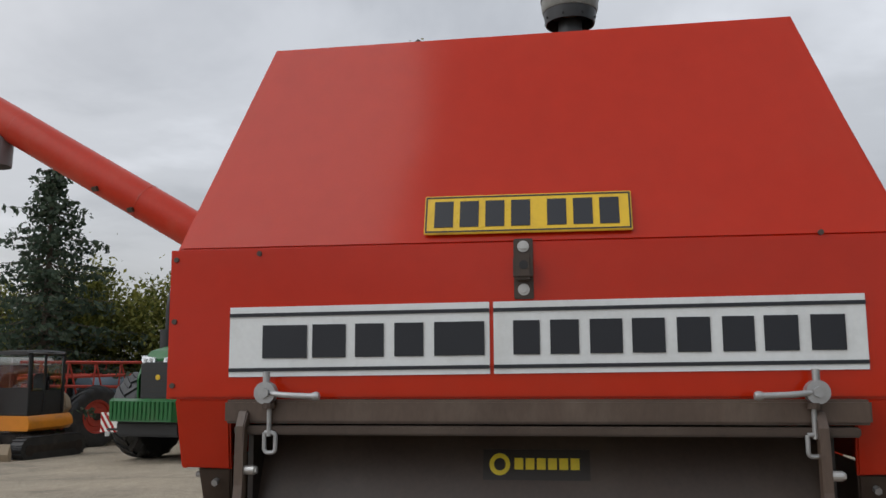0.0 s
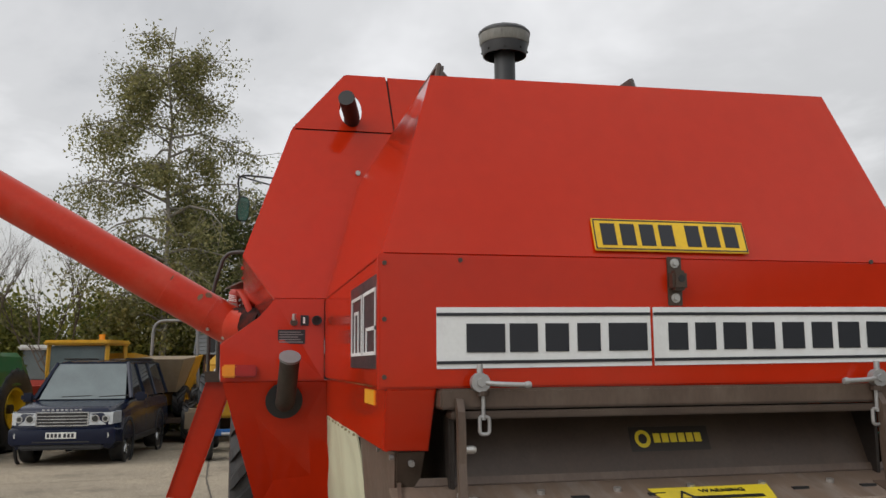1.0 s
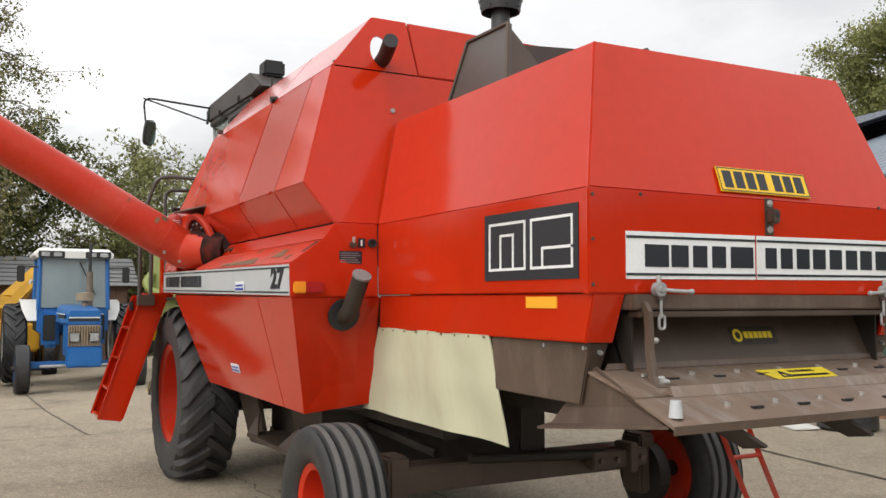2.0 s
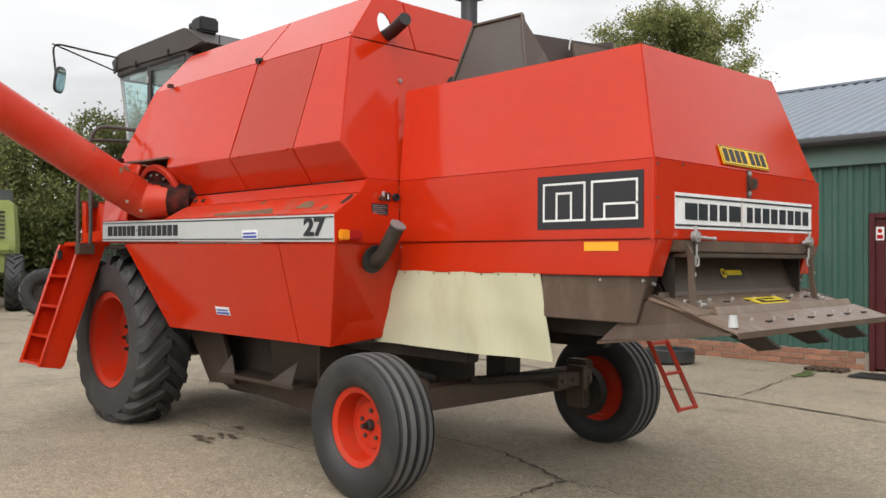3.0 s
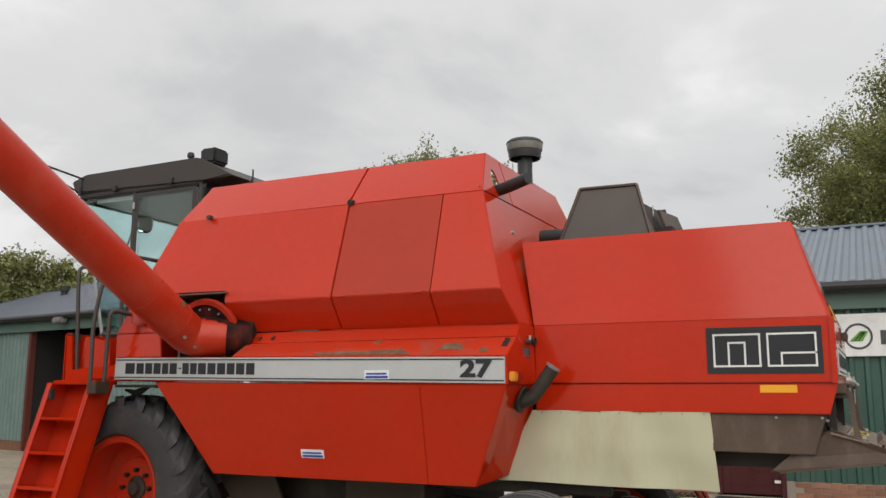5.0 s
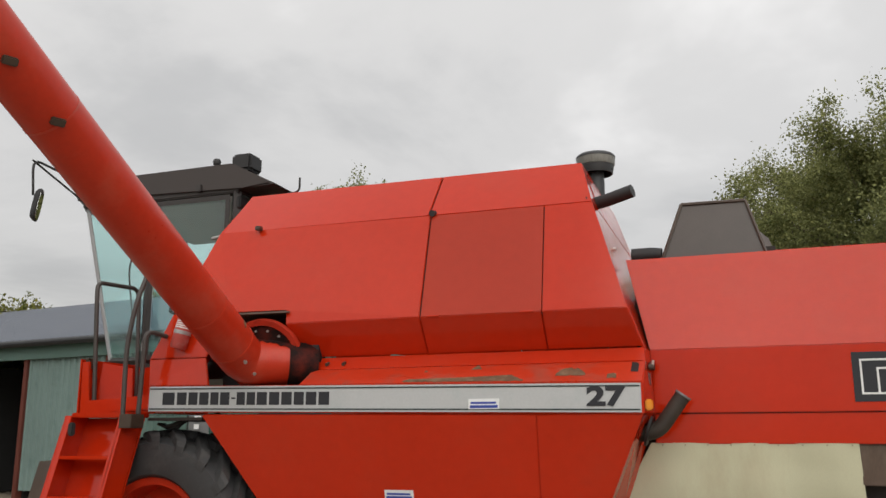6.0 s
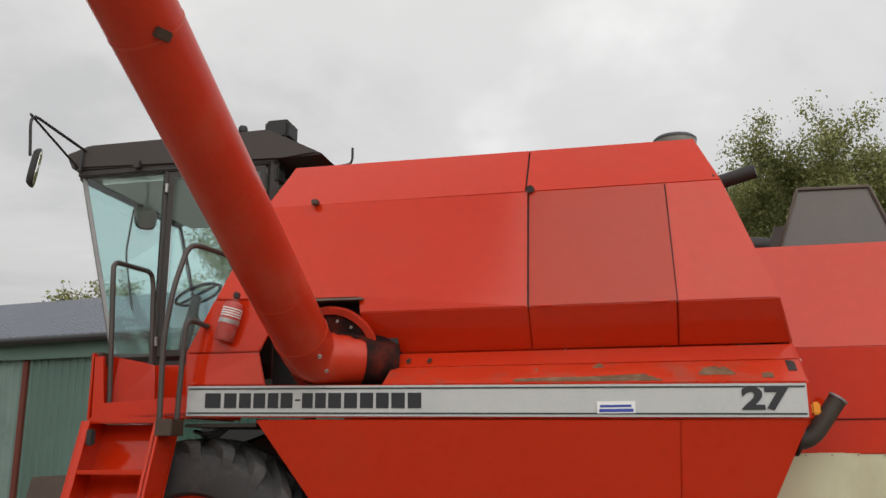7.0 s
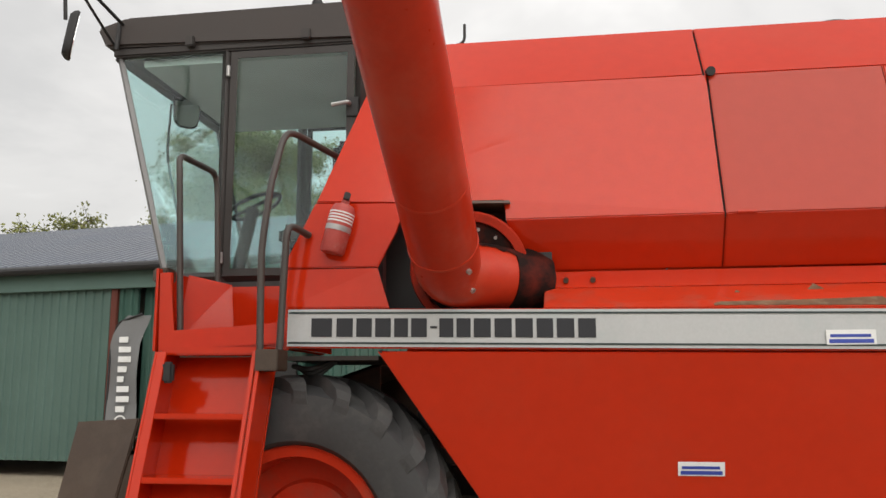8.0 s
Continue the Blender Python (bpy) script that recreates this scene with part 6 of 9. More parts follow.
box(bm, -0.035, 0.03, -0.015, 0.015, 0.25, 0.285, 0.004)
bm.transform(Matrix.Translation(ex) @ exd.to_track_quat("Z", "Y").to_matrix().to_4x4())
part("valve", bm, BLACK, exo)

# cab
CY0, CY1 = 0.22, 1.59
CABDARK = mat("dark_brown_cab_frame", (0.035, 0.031, 0.030), 0.5, var=0.12)
CABROOF = mat("brown_cab_roof", (0.045, 0.037, 0.035), 0.55, var=0.15, bump=0.001)
cab = part("cab", box(B(), -6.05, -4.95, CY0 - 0.0, CY1, 1.80, 1.94, 0.01), CABDARK, combine, "glazed brown cab with tinted windows")
bm = B()
prof = [(-6.50, 3.30), (-6.56, 3.42), (-6.38, 3.475), (-5.02, 3.485), (-4.62, 3.28), (-4.9, 3.27)]
a = [bm.verts.new((x, CY0 - 0.05, z)) for x, z in prof]
b = [bm.verts.new((x, CY1 + 0.05, z)) for x, z in prof]
bm.faces.new(a)
bm.faces.new(b[::-1])
for i in range(len(prof)):
    j = (i + 1) % len(prof)
    bm.faces.new((a[j], a[i], b[i], b[j]))
bmesh.ops.bevel(bm, geom=list(bm.edges), offset=0.015, segments=2, affect="EDGES")
part("roof", bm, CABROOF, cab, "dull brown cab roof")
part("roof_trim", box(B(), -6.46, -4.95, CY0 - 0.03, CY1 + 0.03, 3.245, 3.30, 0.01), CABDARK, cab)


def bar(p, q, w=0.05, material=CABDARK, name="pillar", parent=None):
    return part(name, rod(B(), p, q, w * 0.7, seg=4), material, parent or cab)


def front_x(z):
    return -6.08 - (z - 1.95) * 0.27


for y in (CY0 + 0.01, CY1 - 0.01):
    bar((front_x(1.94), y, 1.94), (front_x(3.25), y, 3.25), 0.030, GREY if y < 1 else CABDARK)
    bar((-5.765, y, 1.9), (-5.775, y, 3.26), 0.05)
    bar((-4.99, y, 1.9), (-4.99, y, 3.26), 0.06)
    bar((front_x(1.96), y, 1.96), (-4.99, y, 1.96), 0.04)
for z in (1.96, 3.24):
    bar((front_x(z), CY0, z), (front_x(z), CY1, z), 0.05)
for y in (0.55, 1.25):
    bar((-4.98, y, 1.9), (-4.98, y, 3.25), 0.06)
# glazing
for y, sgn in ((CY0, 1), (CY1, -1)):
    pts = [(front_x(1.98) + 0.02, y, 1.98), (-5.80, y, 1.98), (-5.80, y, 3.24), (front_x(3.24) + 0.02, y, 3.24)]
    g = part("side_window", plate(B(), pts if sgn > 0 else pts[::-1], 0.006), GLASS, cab, "tinted side window")
    g.visible_shadow = False
    dz0, dz1 = 1.96, 3.235
    d = part("cab_door", outline(B(), -5.745, -5.03, dz0, dz1, y + 0.02 * -sgn, 0.04), CABDARK, cab, "glazed cab door in a dark frame")
    g = part("door_glass", plate(B(), [(-5.71, y, dz0 + 0.03), (-5.06, y, dz0 + 0.03), (-5.06, y, dz1 - 0.03), (-5.71, y, dz1 - 0.03)], 0.006), GLASS, d)
    g.visible_shadow = False
    part("handle", pipe(B(), [(-5.05, y - sgn * 0.03, 2.89), (-5.05, y - sgn * 0.07, 2.89), (-5.14, y - sgn * 0.075, 2.875)], 0.013), STEEL, d, "bright door handle")
    part("lock_box", box(B(), -5.07, -5.0, y - sgn * 0.025 - 0.012, y - sgn * 0.025 + 0.012, 2.82, 2.93, 0.004), BLACK, d)
    for z in (2.06, 3.12):
        part("hinge", rod(B(), (-5.755, y - sgn * 0.03, z - 0.03), (-5.755, y - sgn * 0.03, z + 0.03), 0.012, seg=8), STEEL, d)
pts = [(front_x(1.98), CY1 - 0.03, 1.98), (front_x(1.98), CY0 + 0.03, 1.98), (front_x(3.24), CY0 + 0.03, 3.24), (front_x(3.24), CY1 - 0.03, 3.24)]
g = part("windscreen", plate(B(), pts, 0.006), GLASS, cab, "tinted windscreen")
g.visible_shadow = False
pts = [(-4.985, CY0 + 0.04, 2.55), (-4.985, CY1 - 0.04, 2.55), (-4.985, CY1 - 0.04, 3.22), (-4.985, CY0 + 0.04, 3.22)]
g = part("rear_window", plate(B(), pts, 0.006), GLASS, cab)
g.visible_shadow = False
part("rear_wall", box(B(), -5.0, -4.97, CY0 + 0.03, CY1 - 0.03, 1.9, 2.52), CABDARK, cab)
part("headlining", box(B(), -6.3, -5.03, CY0 + 0.04, CY1 - 0.04, 3.2, 3.24), mat("grey_headlining", (0.62, 0.62, 0.60), 0.8), cab)
for x in (-5.3, -5.98):
    part("clip", box(B(), x - 0.025, x + 0.025, CY0 - 0.07, CY0 - 0.03, 3.27, 3.33, 0.006), CABDARK, cab)
# inside: seat, wheel, console, wiper
seat = part("driver_seat", box(B(), -5.62, -5.2, 0.68, 1.13, 2.2, 2.34, 0.04), BLACK, cab, "black driver's seat")
part("backrest", box(B(), -5.3, -5.18, 0.70, 1.11, 2.34, 2.85, 0.04), BLACK, seat)
part("pedestal", box(B(), -5.52, -5.28, 0.78, 1.03, 1.93, 2.2, 0.01), CABDARK, seat)
bm = B()
lathe(bm, [(0.17, -0.014), (0.184, 0), (0.17, 0.014), (0.156, 0)], (0, 0, 0), "Z", 28, True)
box(bm, -0.165, 0.165, -0.015, 0.015, -0.006, 0.006)
bm.transform(Matrix.Translation((-5.85, 0.905, 2.5)) @ Matrix.Rotation(radians(-25), 4, "Y"))
sw = part("steering_wheel", bm, BLACK, cab, soft=True)
part("column", rod(B(), (-5.98, 0.905, 1.94), (-5.86, 0.905, 2.49), 0.04), BLACK, sw)
part("console", box(B(), -5.75, -5.3, 1.2, 1.42, 1.94, 2.4, 0.03), BLACK, cab)
part("lever", rod(B(), (-5.6, 1.28, 2.4), (-5.66, 1.26, 2.58), 0.012), BLACK, cab)
part("wiper", pipe(B(), [(front_x(3.2) - 0.03, 0.9, 3.2), (front_x(2.8) - 0.05, 0.7, 2.8), (front_x(2.35) - 0.03, 0.62, 2.35)], 0.008), BLACK, cab)
# roof fittings
part("roof_lamp", box(B(), -5.10, -4.92, 0.29, 0.48, 3.46, 3.60, 0.02), BLACK, cab, "black roof work lamp")
part("roof_beacon_stem", rod(B(), (-5.32, 0.42, 3.47), (-5.32, 0.42, 3.58), 0.02, seg=12), BLACK, cab)
part("roof_beacon", lathe(B(), [(0, 3.575), (0.03, 3.575), (0.034, 3.60), (0.025, 3.62), (0, 3.63)], (-5.32, 0.42, 0), "Z", 16), BLACK, cab, soft=True)
part("roof_end_lamp", box(B(), -4.98, -4.94, CY0 - 0.02, CY0 + 0.1, 3.12, 3.22, 0.01), BLACK, cab)
# outside mirror on two arms
mx, my = -6.35, -0.49
part("mirror_arm", pipe(B(), [(-6.40, CY0 - 0.04, 3.43), (mx, my, 3.46), (mx + 0.005, my + 0.03, 3.18)], 0.010), BLACK, cab, "thin black mirror arm")
part("mirror_arm", pipe(B(), [(-6.44, CY0 - 0.05, 3.30), (mx, my, 3.45)], 0.008), BLACK, cab)
part("mirror_bracket", rod(B(), (-6.42, CY0 - 0.07, 3.27), (-6.42, CY0 - 0.04, 3.45), 0.014, seg=8), BLACK, cab)
def rounded(w, h, x):
    """An upright outline with well-rounded corners."""
    return [(x, w * math.copysign(abs(math.cos(k * math.pi / 14)) ** 0.6, math.cos(k * math.pi / 14)), h * math.copysign(abs(math.sin(k * math.pi / 14)) ** 0.6, math.sin(k * math.pi / 14))) for k in range(28)]


m_at = Matrix.Translation((mx + 0.035, -0.43, 3.105)) @ Matrix.Rotation(radians(33), 4, "Z") @ Matrix.Rotation(radians(8), 4, "Y")
bm = loft(B(), [rounded(0.045, 0.105, -0.035), rounded(0.068, 0.122, -0.018), rounded(0.074, 0.128, 0.0), rounded(0.070, 0.124, 0.008)])
bm.transform(m_at)
mirr = part("wing_mirror", bm, BLACK, cab, "round-cornered black wing mirror", True)
bm = loft(B(), [rounded(0.062, 0.115, 0.004), rounded(0.062, 0.115, 0.011)])
bm.transform(m_at)
part("mirror_glass", bm, mat("silvered_glass", (0.85, 0.86, 0.86), 0.03, metal=1.0, var=0.01, rough_var=0.0), mirr)

# inner mirror seen through the side window
part("inner_mirror_arm", pipe(B(), [(-6.42, 0.55, 3.24), (-6.37, 0.86, 3.22), (-6.35, 0.90, 3.21), (-6.35, 0.905, 3.16)], 0.007), BLACK, cab)
inner = Matrix.Translation((-6.34, 0.905, 3.155)) @ Matrix.Rotation(radians(-48), 4, "Z")
bm = loft(B(), [rounded(0.07, 0.11, -0.02), rounded(0.088, 0.122, -0.004), rounded(0.086, 0.120, 0.006)])
bm.transform(inner)
im_ = part("inner_mirror", bm, BLACK, cab, "round-cornered black inside mirror", True)
bm = loft(B(), [rounded(0.080, 0.112, 0.003), rounded(0.080, 0.112, 0.009)])
bm.transform(inner)
part("mirror_glass", bm, bpy.data.materials["silvered_glass"], im_)

# platform beside the cab
plat = part("platform", box(B(), -5.80, -5.16, -0.38, 0.20, 1.53, 1.58, 0.006), RED, combine, "red access platform")
panel("platform_front", [(-5.79, -0.40, 1.53), (-5.17, -0.40, 1.56), (-5.17, -0.40, 1.66), (-5.72, -0.40, 1.62), (-5.74, -0.40, 1.90), (-5.80, -0.40, 1.90)], RED, parent=plat, th=0.02)
panel("platform_end", [(-5.82, 0.20, 1.53), (-5.82, -0.40, 1.53), (-5.82, -0.40, 1.92), (-5.82, 0.20, 1.92)], RED, parent=plat)
panel("platform_box", [(-5.74, -0.32, 1.58), (-5.50, -0.20, 1.58), (-5.52, -0.20, 1.86), (-5.70, -0.30, 1.90)], RED, parent=plat)
panel("cab_base_panel", [(-5.8, 0.19, 1.58), (-5.17, 0.19, 1.58), (-5.17, 0.19, 1.90), (-5.8, 0.19, 1.90)], RED, parent=plat)
part("bracket", box(B(), -5.86, -5.78, -0.36, -0.26, 1.86, 1.93, 0.01), BROWN, plat)
# ladder
ladder = part("access_ladder", box(B(), -5.66, -5.19, -0.62, -0.40, 1.50, 1.535, 0.006), RED, combine, "red sheet-steel access ladder")
for x in (-5.655, -5.195):
    pts = [(x, -0.665, 1.515), (x, -0.985, 0.50), (x, -0.80, 0.47), (x, -0.44, 1.515)]
    part("stringer", plate(B(), pts, 0.012, 0.003), RED, ladder)
for x0, x1 in ((-5.655, -5.615), (-5.225, -5.183)):
    part("stringer_flange", plate(B(), [(x0, -0.665, 1.515), (x0, -0.985, 0.50), (x1, -0.985, 0.50), (x1, -0.665, 1.515)], 0.01, 0.002), RED, ladder)
panel("ladder_back", [(-5.66, -0.80, 0.49), (-5.19, -0.80, 0.49), (-5.19, -0.46, 1.50), (-5.66, -0.46, 1.50)], RED, parent=ladder)
for f in (0.27, 0.52, 0.765, 0.985):
    y, z = -0.665 - 0.32 * f, 1.515 - 1.015 * f
    part("tread", box(B(), -5.65, -5.2, y + 0.005, y + 0.17, z - 0.012, z + 0.012, 0.004), RED, ladder, "worn red step")
part("step_lamp", box(B(), -5.62, -5.57, -0.695, -0.66, 1.38, 1.47, 0.01), BLACK, ladder)
# handrails
HR = mat("dark_brown_tube", (0.055, 0.047, 0.043), 0.45, var=0.15)
hr = part("handrail", pipe(B(), [(-5.185, -0.68, 1.44), (-5.195, -0.68, 1.95), (-5.175, -0.645, 2.25), (-5.15, -0.575, 2.47), (-5.14, -0.53, 2.515), (-5.12, -0.46, 2.525), (-5.02, -0.12, 2.505)], 0.016, 10), HR, combine, "bent dark brown handrail", True)
part("post", pipe(B(), [(-5.13, -0.60, 1.46), (-5.11, -0.60, 2.08), (-5.06, -0.44, 2.05)], 0.016, 10), HR, hr, soft=True)
part("foot_plate", box(B(), -5.20, -5.10, -0.70, -0.57, 1.43, 1.52, 0.004), BROWN, hr)
hr2 = part("handrail", pipe(B(), [(-5.70, -0.36, 1.57), (-5.735, -0.38, 2.39), (-5.745, -0.37, 2.455), (-5.75, -0.33, 2.485), (-5.76, 0.05, 2.505), (-5.76, 0.095, 2.485), (-5.755, 0.11, 2.42), (-5.72, 0.12, 1.60)], 0.016, 10), HR, combine, "bent dark brown handrail", True)
# mudguard over the drive wheel and hoses
panel("mudguard", [(-4.72, -0.47, 1.50), (-5.15, -0.47, 1.50), (-5.15, 0.2, 1.50), (-4.72, 0.2, 1.50)][::-1], BROWN_DARK, th=0.02)
for k in range(3):
    part("hose", pipe(B(), [(-5.15, -0.35 + 0.03 * k, 1.46), (-5.05, -0.40 + 0.03 * k, 1.44 - 0.02 * k), (-4.95, -0.30, 1.49)], 0.011), BLACK, combine)
# folded reflector board ahead of the platform
fb = panel("front_guard", [(-6.35, -0.35, 0.55), (-6.0, -0.45, 0.60), (-5.92, -0.30, 1.22), (-6.28, -0.22, 1.20)], BROWN, label="dark brown front guard plate")
part("front_guard_mark", plate(B(), [(-6.15, -0.42, 0.62), (-6.02, -0.455, 0.63), (-6.0, -0.44, 0.72), (-6.12, -0.41, 0.70)], 0.004), YELLOW_STICK, combine)

# ---- trees ----


def leaf_cloud(name, pts, size, material, parent, rnd, label=""):
    """Many small leaf quads about the given points, as one mesh."""
    n = len(pts)
    P = np.array(pts)
    r = np.random.RandomState(rnd)
    u = r.normal(size=(n, 3))
    u /= np.linalg.norm(u, axis=1)[:, None]
    w = r.normal(size=(n, 3))
    v = np.cross(u, w)
    v /= np.linalg.norm(v, axis=1)[:, None]
    s = size * r.uniform(0.5, 1.3, size=(n, 1))
    q = np.stack([P - u * s, P + v * s * 0.55, P + u * s, P - v * s * 0.55], 1).reshape(-1, 3)
    me = bpy.data.meshes.new(name)
    me.from_pydata(q.tolist(), [], (np.arange(n)[:, None] * 4 + np.arange(4)).tolist())
    me.materials.append(material)
    ob = new(name, me)
    ob.parent = parent
    return tagged(ob, label, kind="")


def limb(bm, pts, r0, r1, seg=6):
    prev = None
    for i, p in enumerate(pts):
        p = Vector(p)
        d = (Vector(pts[min(i + 1, len(pts) - 1)]) - Vector(pts[max(i - 1, 0)])).normalized()
        n = d.orthogonal().normalized()
        b = d.cross(n)
        r = r0 + (r1 - r0) * i / (len(pts) - 1)
        ringv = [bm.verts.new(p + (n * math.cos(2 * math.pi * k / seg) + b * math.sin(2 * math.pi * k / seg)) * r) for k in range(seg)]
        if prev:
            for k in range(seg):
                bm.faces.new((prev[k], prev[(k + 1) % seg], ringv[(k + 1) % seg], ringv[k]))
        prev = ringv


def broad_tree(x, y, h, r, seed, leaves, size, leafmat, bark, label, name="tree", first=0.3, droop=0.0, squash=1.0, lean=0.0, airy=False):
    z0 = ground_z(x, y)
    t = thing(name, (x, y, z0 - 0.05), label, "tree", group="trees round the yard")
    rnd = random.Random(seed)
    bm = B()
    trunk = [(lean * i / 8 * h * 0.1 + 0.10 * rnd.uniform(-1, 1) * (i > 0), 0.10 * rnd.uniform(-1, 1) * (i > 0), h * 0.9 * i / 8) for i in range(9)]
    limb(bm, trunk, (0.009 if airy else 0.014) * h, 0.001 * h if airy else 0.002 * h, 8)
    tips = []
    nb = 40
    for k in range(nb):
        f = first + (0.95 - first) * (k + rnd.random()) / nb
        base = Vector(trunk[int(f * 8)]).lerp(Vector(trunk[min(8, int(f * 8) + 1)]), f * 8 - int(f * 8))
        az = k * 2.4 + rnd.uniform(-0.4, 0.4)
        prof = math.sin(math.pi * min(1, max(0, (f - first + 0.12) / (1.14 - first)))) ** 0.7
        L = r * prof * rnd.uniform(0.55, 1.12)
        dense = rnd.choice((1, 2, 3, 3, 4)) if airy else 3
        rise = rnd.uniform(0.25, 0.75) * L * squash
        pts = [tuple(base)]
        for s in (0.35, 0.7, 1.0):
            pts.append((base.x + math.cos(az) * L * s + rnd.uniform(-0.1, 0.1), base.y + math.sin(az) * L * s + rnd.uniform(-0.1, 0.1), base.z + rise * s - droop * L * s * s))
        limb(bm, pts, 0.006 * h * (1.2 - f), 0.01, 5)
        for s in (0.4, 0.5, 0.6, 0.7, 0.8, 0.9, 1.0):
            q = Vector(pts[1]).lerp(Vector(pts[3]), (s - 0.35) / 0.65)
            for _ in range(dense):
                e = q + Vector((rnd.gauss(0, 1), rnd.gauss(0, 1), rnd.gauss(0, 0.8) - droop)) * r * 0.13
                limb(bm, [tuple(q), tuple(q.lerp(e, 0.5) + Vector((0, 0, 0.04))), tuple(e)], 0.012, 0.005, 3)
                tips.append((q, e))
    part("trunk", bm, bark, t, soft=True)
    pts = []
    for _ in range(leaves):
        q, e = rnd.choice(tips)
        c = q + (e - q) * rnd.uniform(0.25, 1.1)
        sp = r * 0.045
        dz = -abs(rnd.gauss(0, droop * r * 0.13)) if droop else 0
        pts.append((c.x + rnd.gauss(0, sp), c.y + rnd.gauss(0, sp), c.z + rnd.gauss(0, sp) + dz))
    leaf_cloud("crown", pts, size, leafmat, t, seed)
    return t


def spruce(x, y, h, r, seed):
    z0 = ground_z(x, y)
    t = thing("spruce_tree", (x, y, z0 - 0.05), "tall dark green spruce with drooping branches", "tree", group="trees round the yard")
    rnd = random.Random(seed)
    bm = B()
    limb(bm, [(0, 0, 0), (0, 0, h * 0.5), (0.05, 0, h)], 0.2, 0.02, 8)
    pts = []
    k = 0
    z = h * 0.12
    while z < h * 0.98:
        f = z / h
        L0 = r * (1 - f) ** 0.75 * (0.75 + 0.25 * math.sin(z * 7))
        for j in range(9):
            az = k * 0.7 + j * 0.7 + rnd.uniform(-0.2, 0.2)
            L = max(0.12, L0 * rnd.uniform(0.65, 1.15))
            line = []
            for s in (0, 0.35, 0.7, 1.0):
                line.append((math.cos(az) * L * s, math.sin(az) * L * s, z - L * 0.38 * s + 0.18 * L * s * s))
            limb(bm, line, 0.02, 0.006, 4)
            for _ in range(int(17 * L) + 4):
                s = rnd.uniform(0.12, 1.05)
                i = min(2, int(s * 3))
                q = Vector(line[i]).lerp(Vector(line[i + 1]), min(1, s * 3 - i))
                side_v = Vector((-math.sin(az), math.cos(az), 0)) * rnd.gauss(0, 0.14 * L * (1.1 - s) + 0.04)
                pts.append((q.x + side_v.x, q.y + side_v.y, q.z + side_v.z - abs(rnd.gauss(0, 0.10))))
        z += 0.2 + 0.12 * (1 - f)
        k += 1
    part("trunk", bm, BARK, t)
    leaf_cloud("crown", pts, 0.11, LEAF_SPRUCE, t, seed)
    return t


def hedge(x0, y0, x1, y1, h, depth, seed, n, material, label, size=0.14):
    """A band of scrub: stems with a ragged mass of leaves."""
    rnd = random.Random(seed)
    t = thing("hedgerow", ((x0 + x1) / 2, (y0 + y1) / 2, ground_z((x0 + x1) / 2, (y0 + y1) / 2) - 0.1), label, "hedge", kind="stuff")
    cx, cy = (x0 + x1) / 2, (y0 + y1) / 2
    L = math.hypot(x1 - x0, y1 - y0)
    ux, uy = (x1 - x0) / L, (y1 - y0) / L
    bm = B()
    pts = []
    clumps = []
    for k in range(int(L * 4)):
        s = rnd.uniform(0, L)
        hh = h * (0.78 + 0.35 * noise.noise((s * 0.35 + seed, 0.3, 0)) + rnd.uniform(-0.15, 0.2))
        o = rnd.uniform(-depth, depth) / 2
        bx, by = x0 + ux * s - uy * o - cx, y0 + uy * s + ux * o - cy
        line = [(bx, by, 0), (bx + rnd.uniform(-0.3, 0.3), by + rnd.uniform(-0.3, 0.3), hh * 0.5), (bx + rnd.uniform(-0.5, 0.5), by + rnd.uniform(-0.5, 0.5), hh)]
        limb(bm, line, 0.05, 0.012, 4)
        for _ in range(6):
            f = rnd.uniform(0.1, 1.0)
            clumps.append((line[0][0] + (line[2][0] - line[0][0]) * f + rnd.gauss(0, 0.35), line[0][1] + (line[2][1] - line[0][1]) * f + rnd.gauss(0, 0.35), hh * f, 0.25 + 0.25 * rnd.random()))
    for _ in range(n):
        c = rnd.choice(clumps)
        pts.append((c[0] + rnd.gauss(0, c[3]), c[1] + rnd.gauss(0, c[3]), max(0.05, c[2] + rnd.gauss(0, c[3]))))
    part("stems", bm, BARK, t)
    leaf_cloud("leaves", pts, size, material, t, seed)
    return t


spruce(-22.5, -14.5, 8.9, 4.7, 3)
broad_tree(-24.5, -2.75, 13.7, 3.0, 11, 46000, 0.052, LEAF_BIRCH, BIRCH_BARK, "tall birch with thin hanging foliage and open crown", "birch_tree", 0.22, 0.6, airy=True)
broad_tree(-27.5, -1.4, 7.9, 3.0, 12, 36000, 0.065, LEAF_DARK, BARK, "dark leafy tree behind the yard", first=0.15)
broad_tree(-27.0, 3.0, 6.6, 3.0, 13, 13000, 0.07, LEAF_GREEN, BARK, "green leafy tree behind the yard", first=0.15)
broad_tree(-16.0, 26.5, 12.4, 3.6, 14, 100000, 0.06, LEAF_GREEN, BARK, "leafy oak showing over the shed roof", first=0.3)
broad_tree(3.0, 23.0, 10.3, 4.7, 15, 330000, 0.05, LEAF_GREEN, BARK, "broad leafy tree behind the shed", first=0.25)
broad_tree(-20.2, 21.5, 7.4, 2.3, 16, 16000, 0.07, LEAF_GREEN, BARK, "leafy tree showing over the far shed", first=0.25)
broad_tree(-30, 12.5, 7.6, 3.5, 17, 50000, 0.075, LEAF_DARK, BARK, "dark leafy tree beyond the far shed", first=0.12)
broad_tree(-34, 9.0, 7.0, 3.2, 18, 50000, 0.075, LEAF_GREEN, BARK, "leafy tree beyond the far shed", first=0.12)
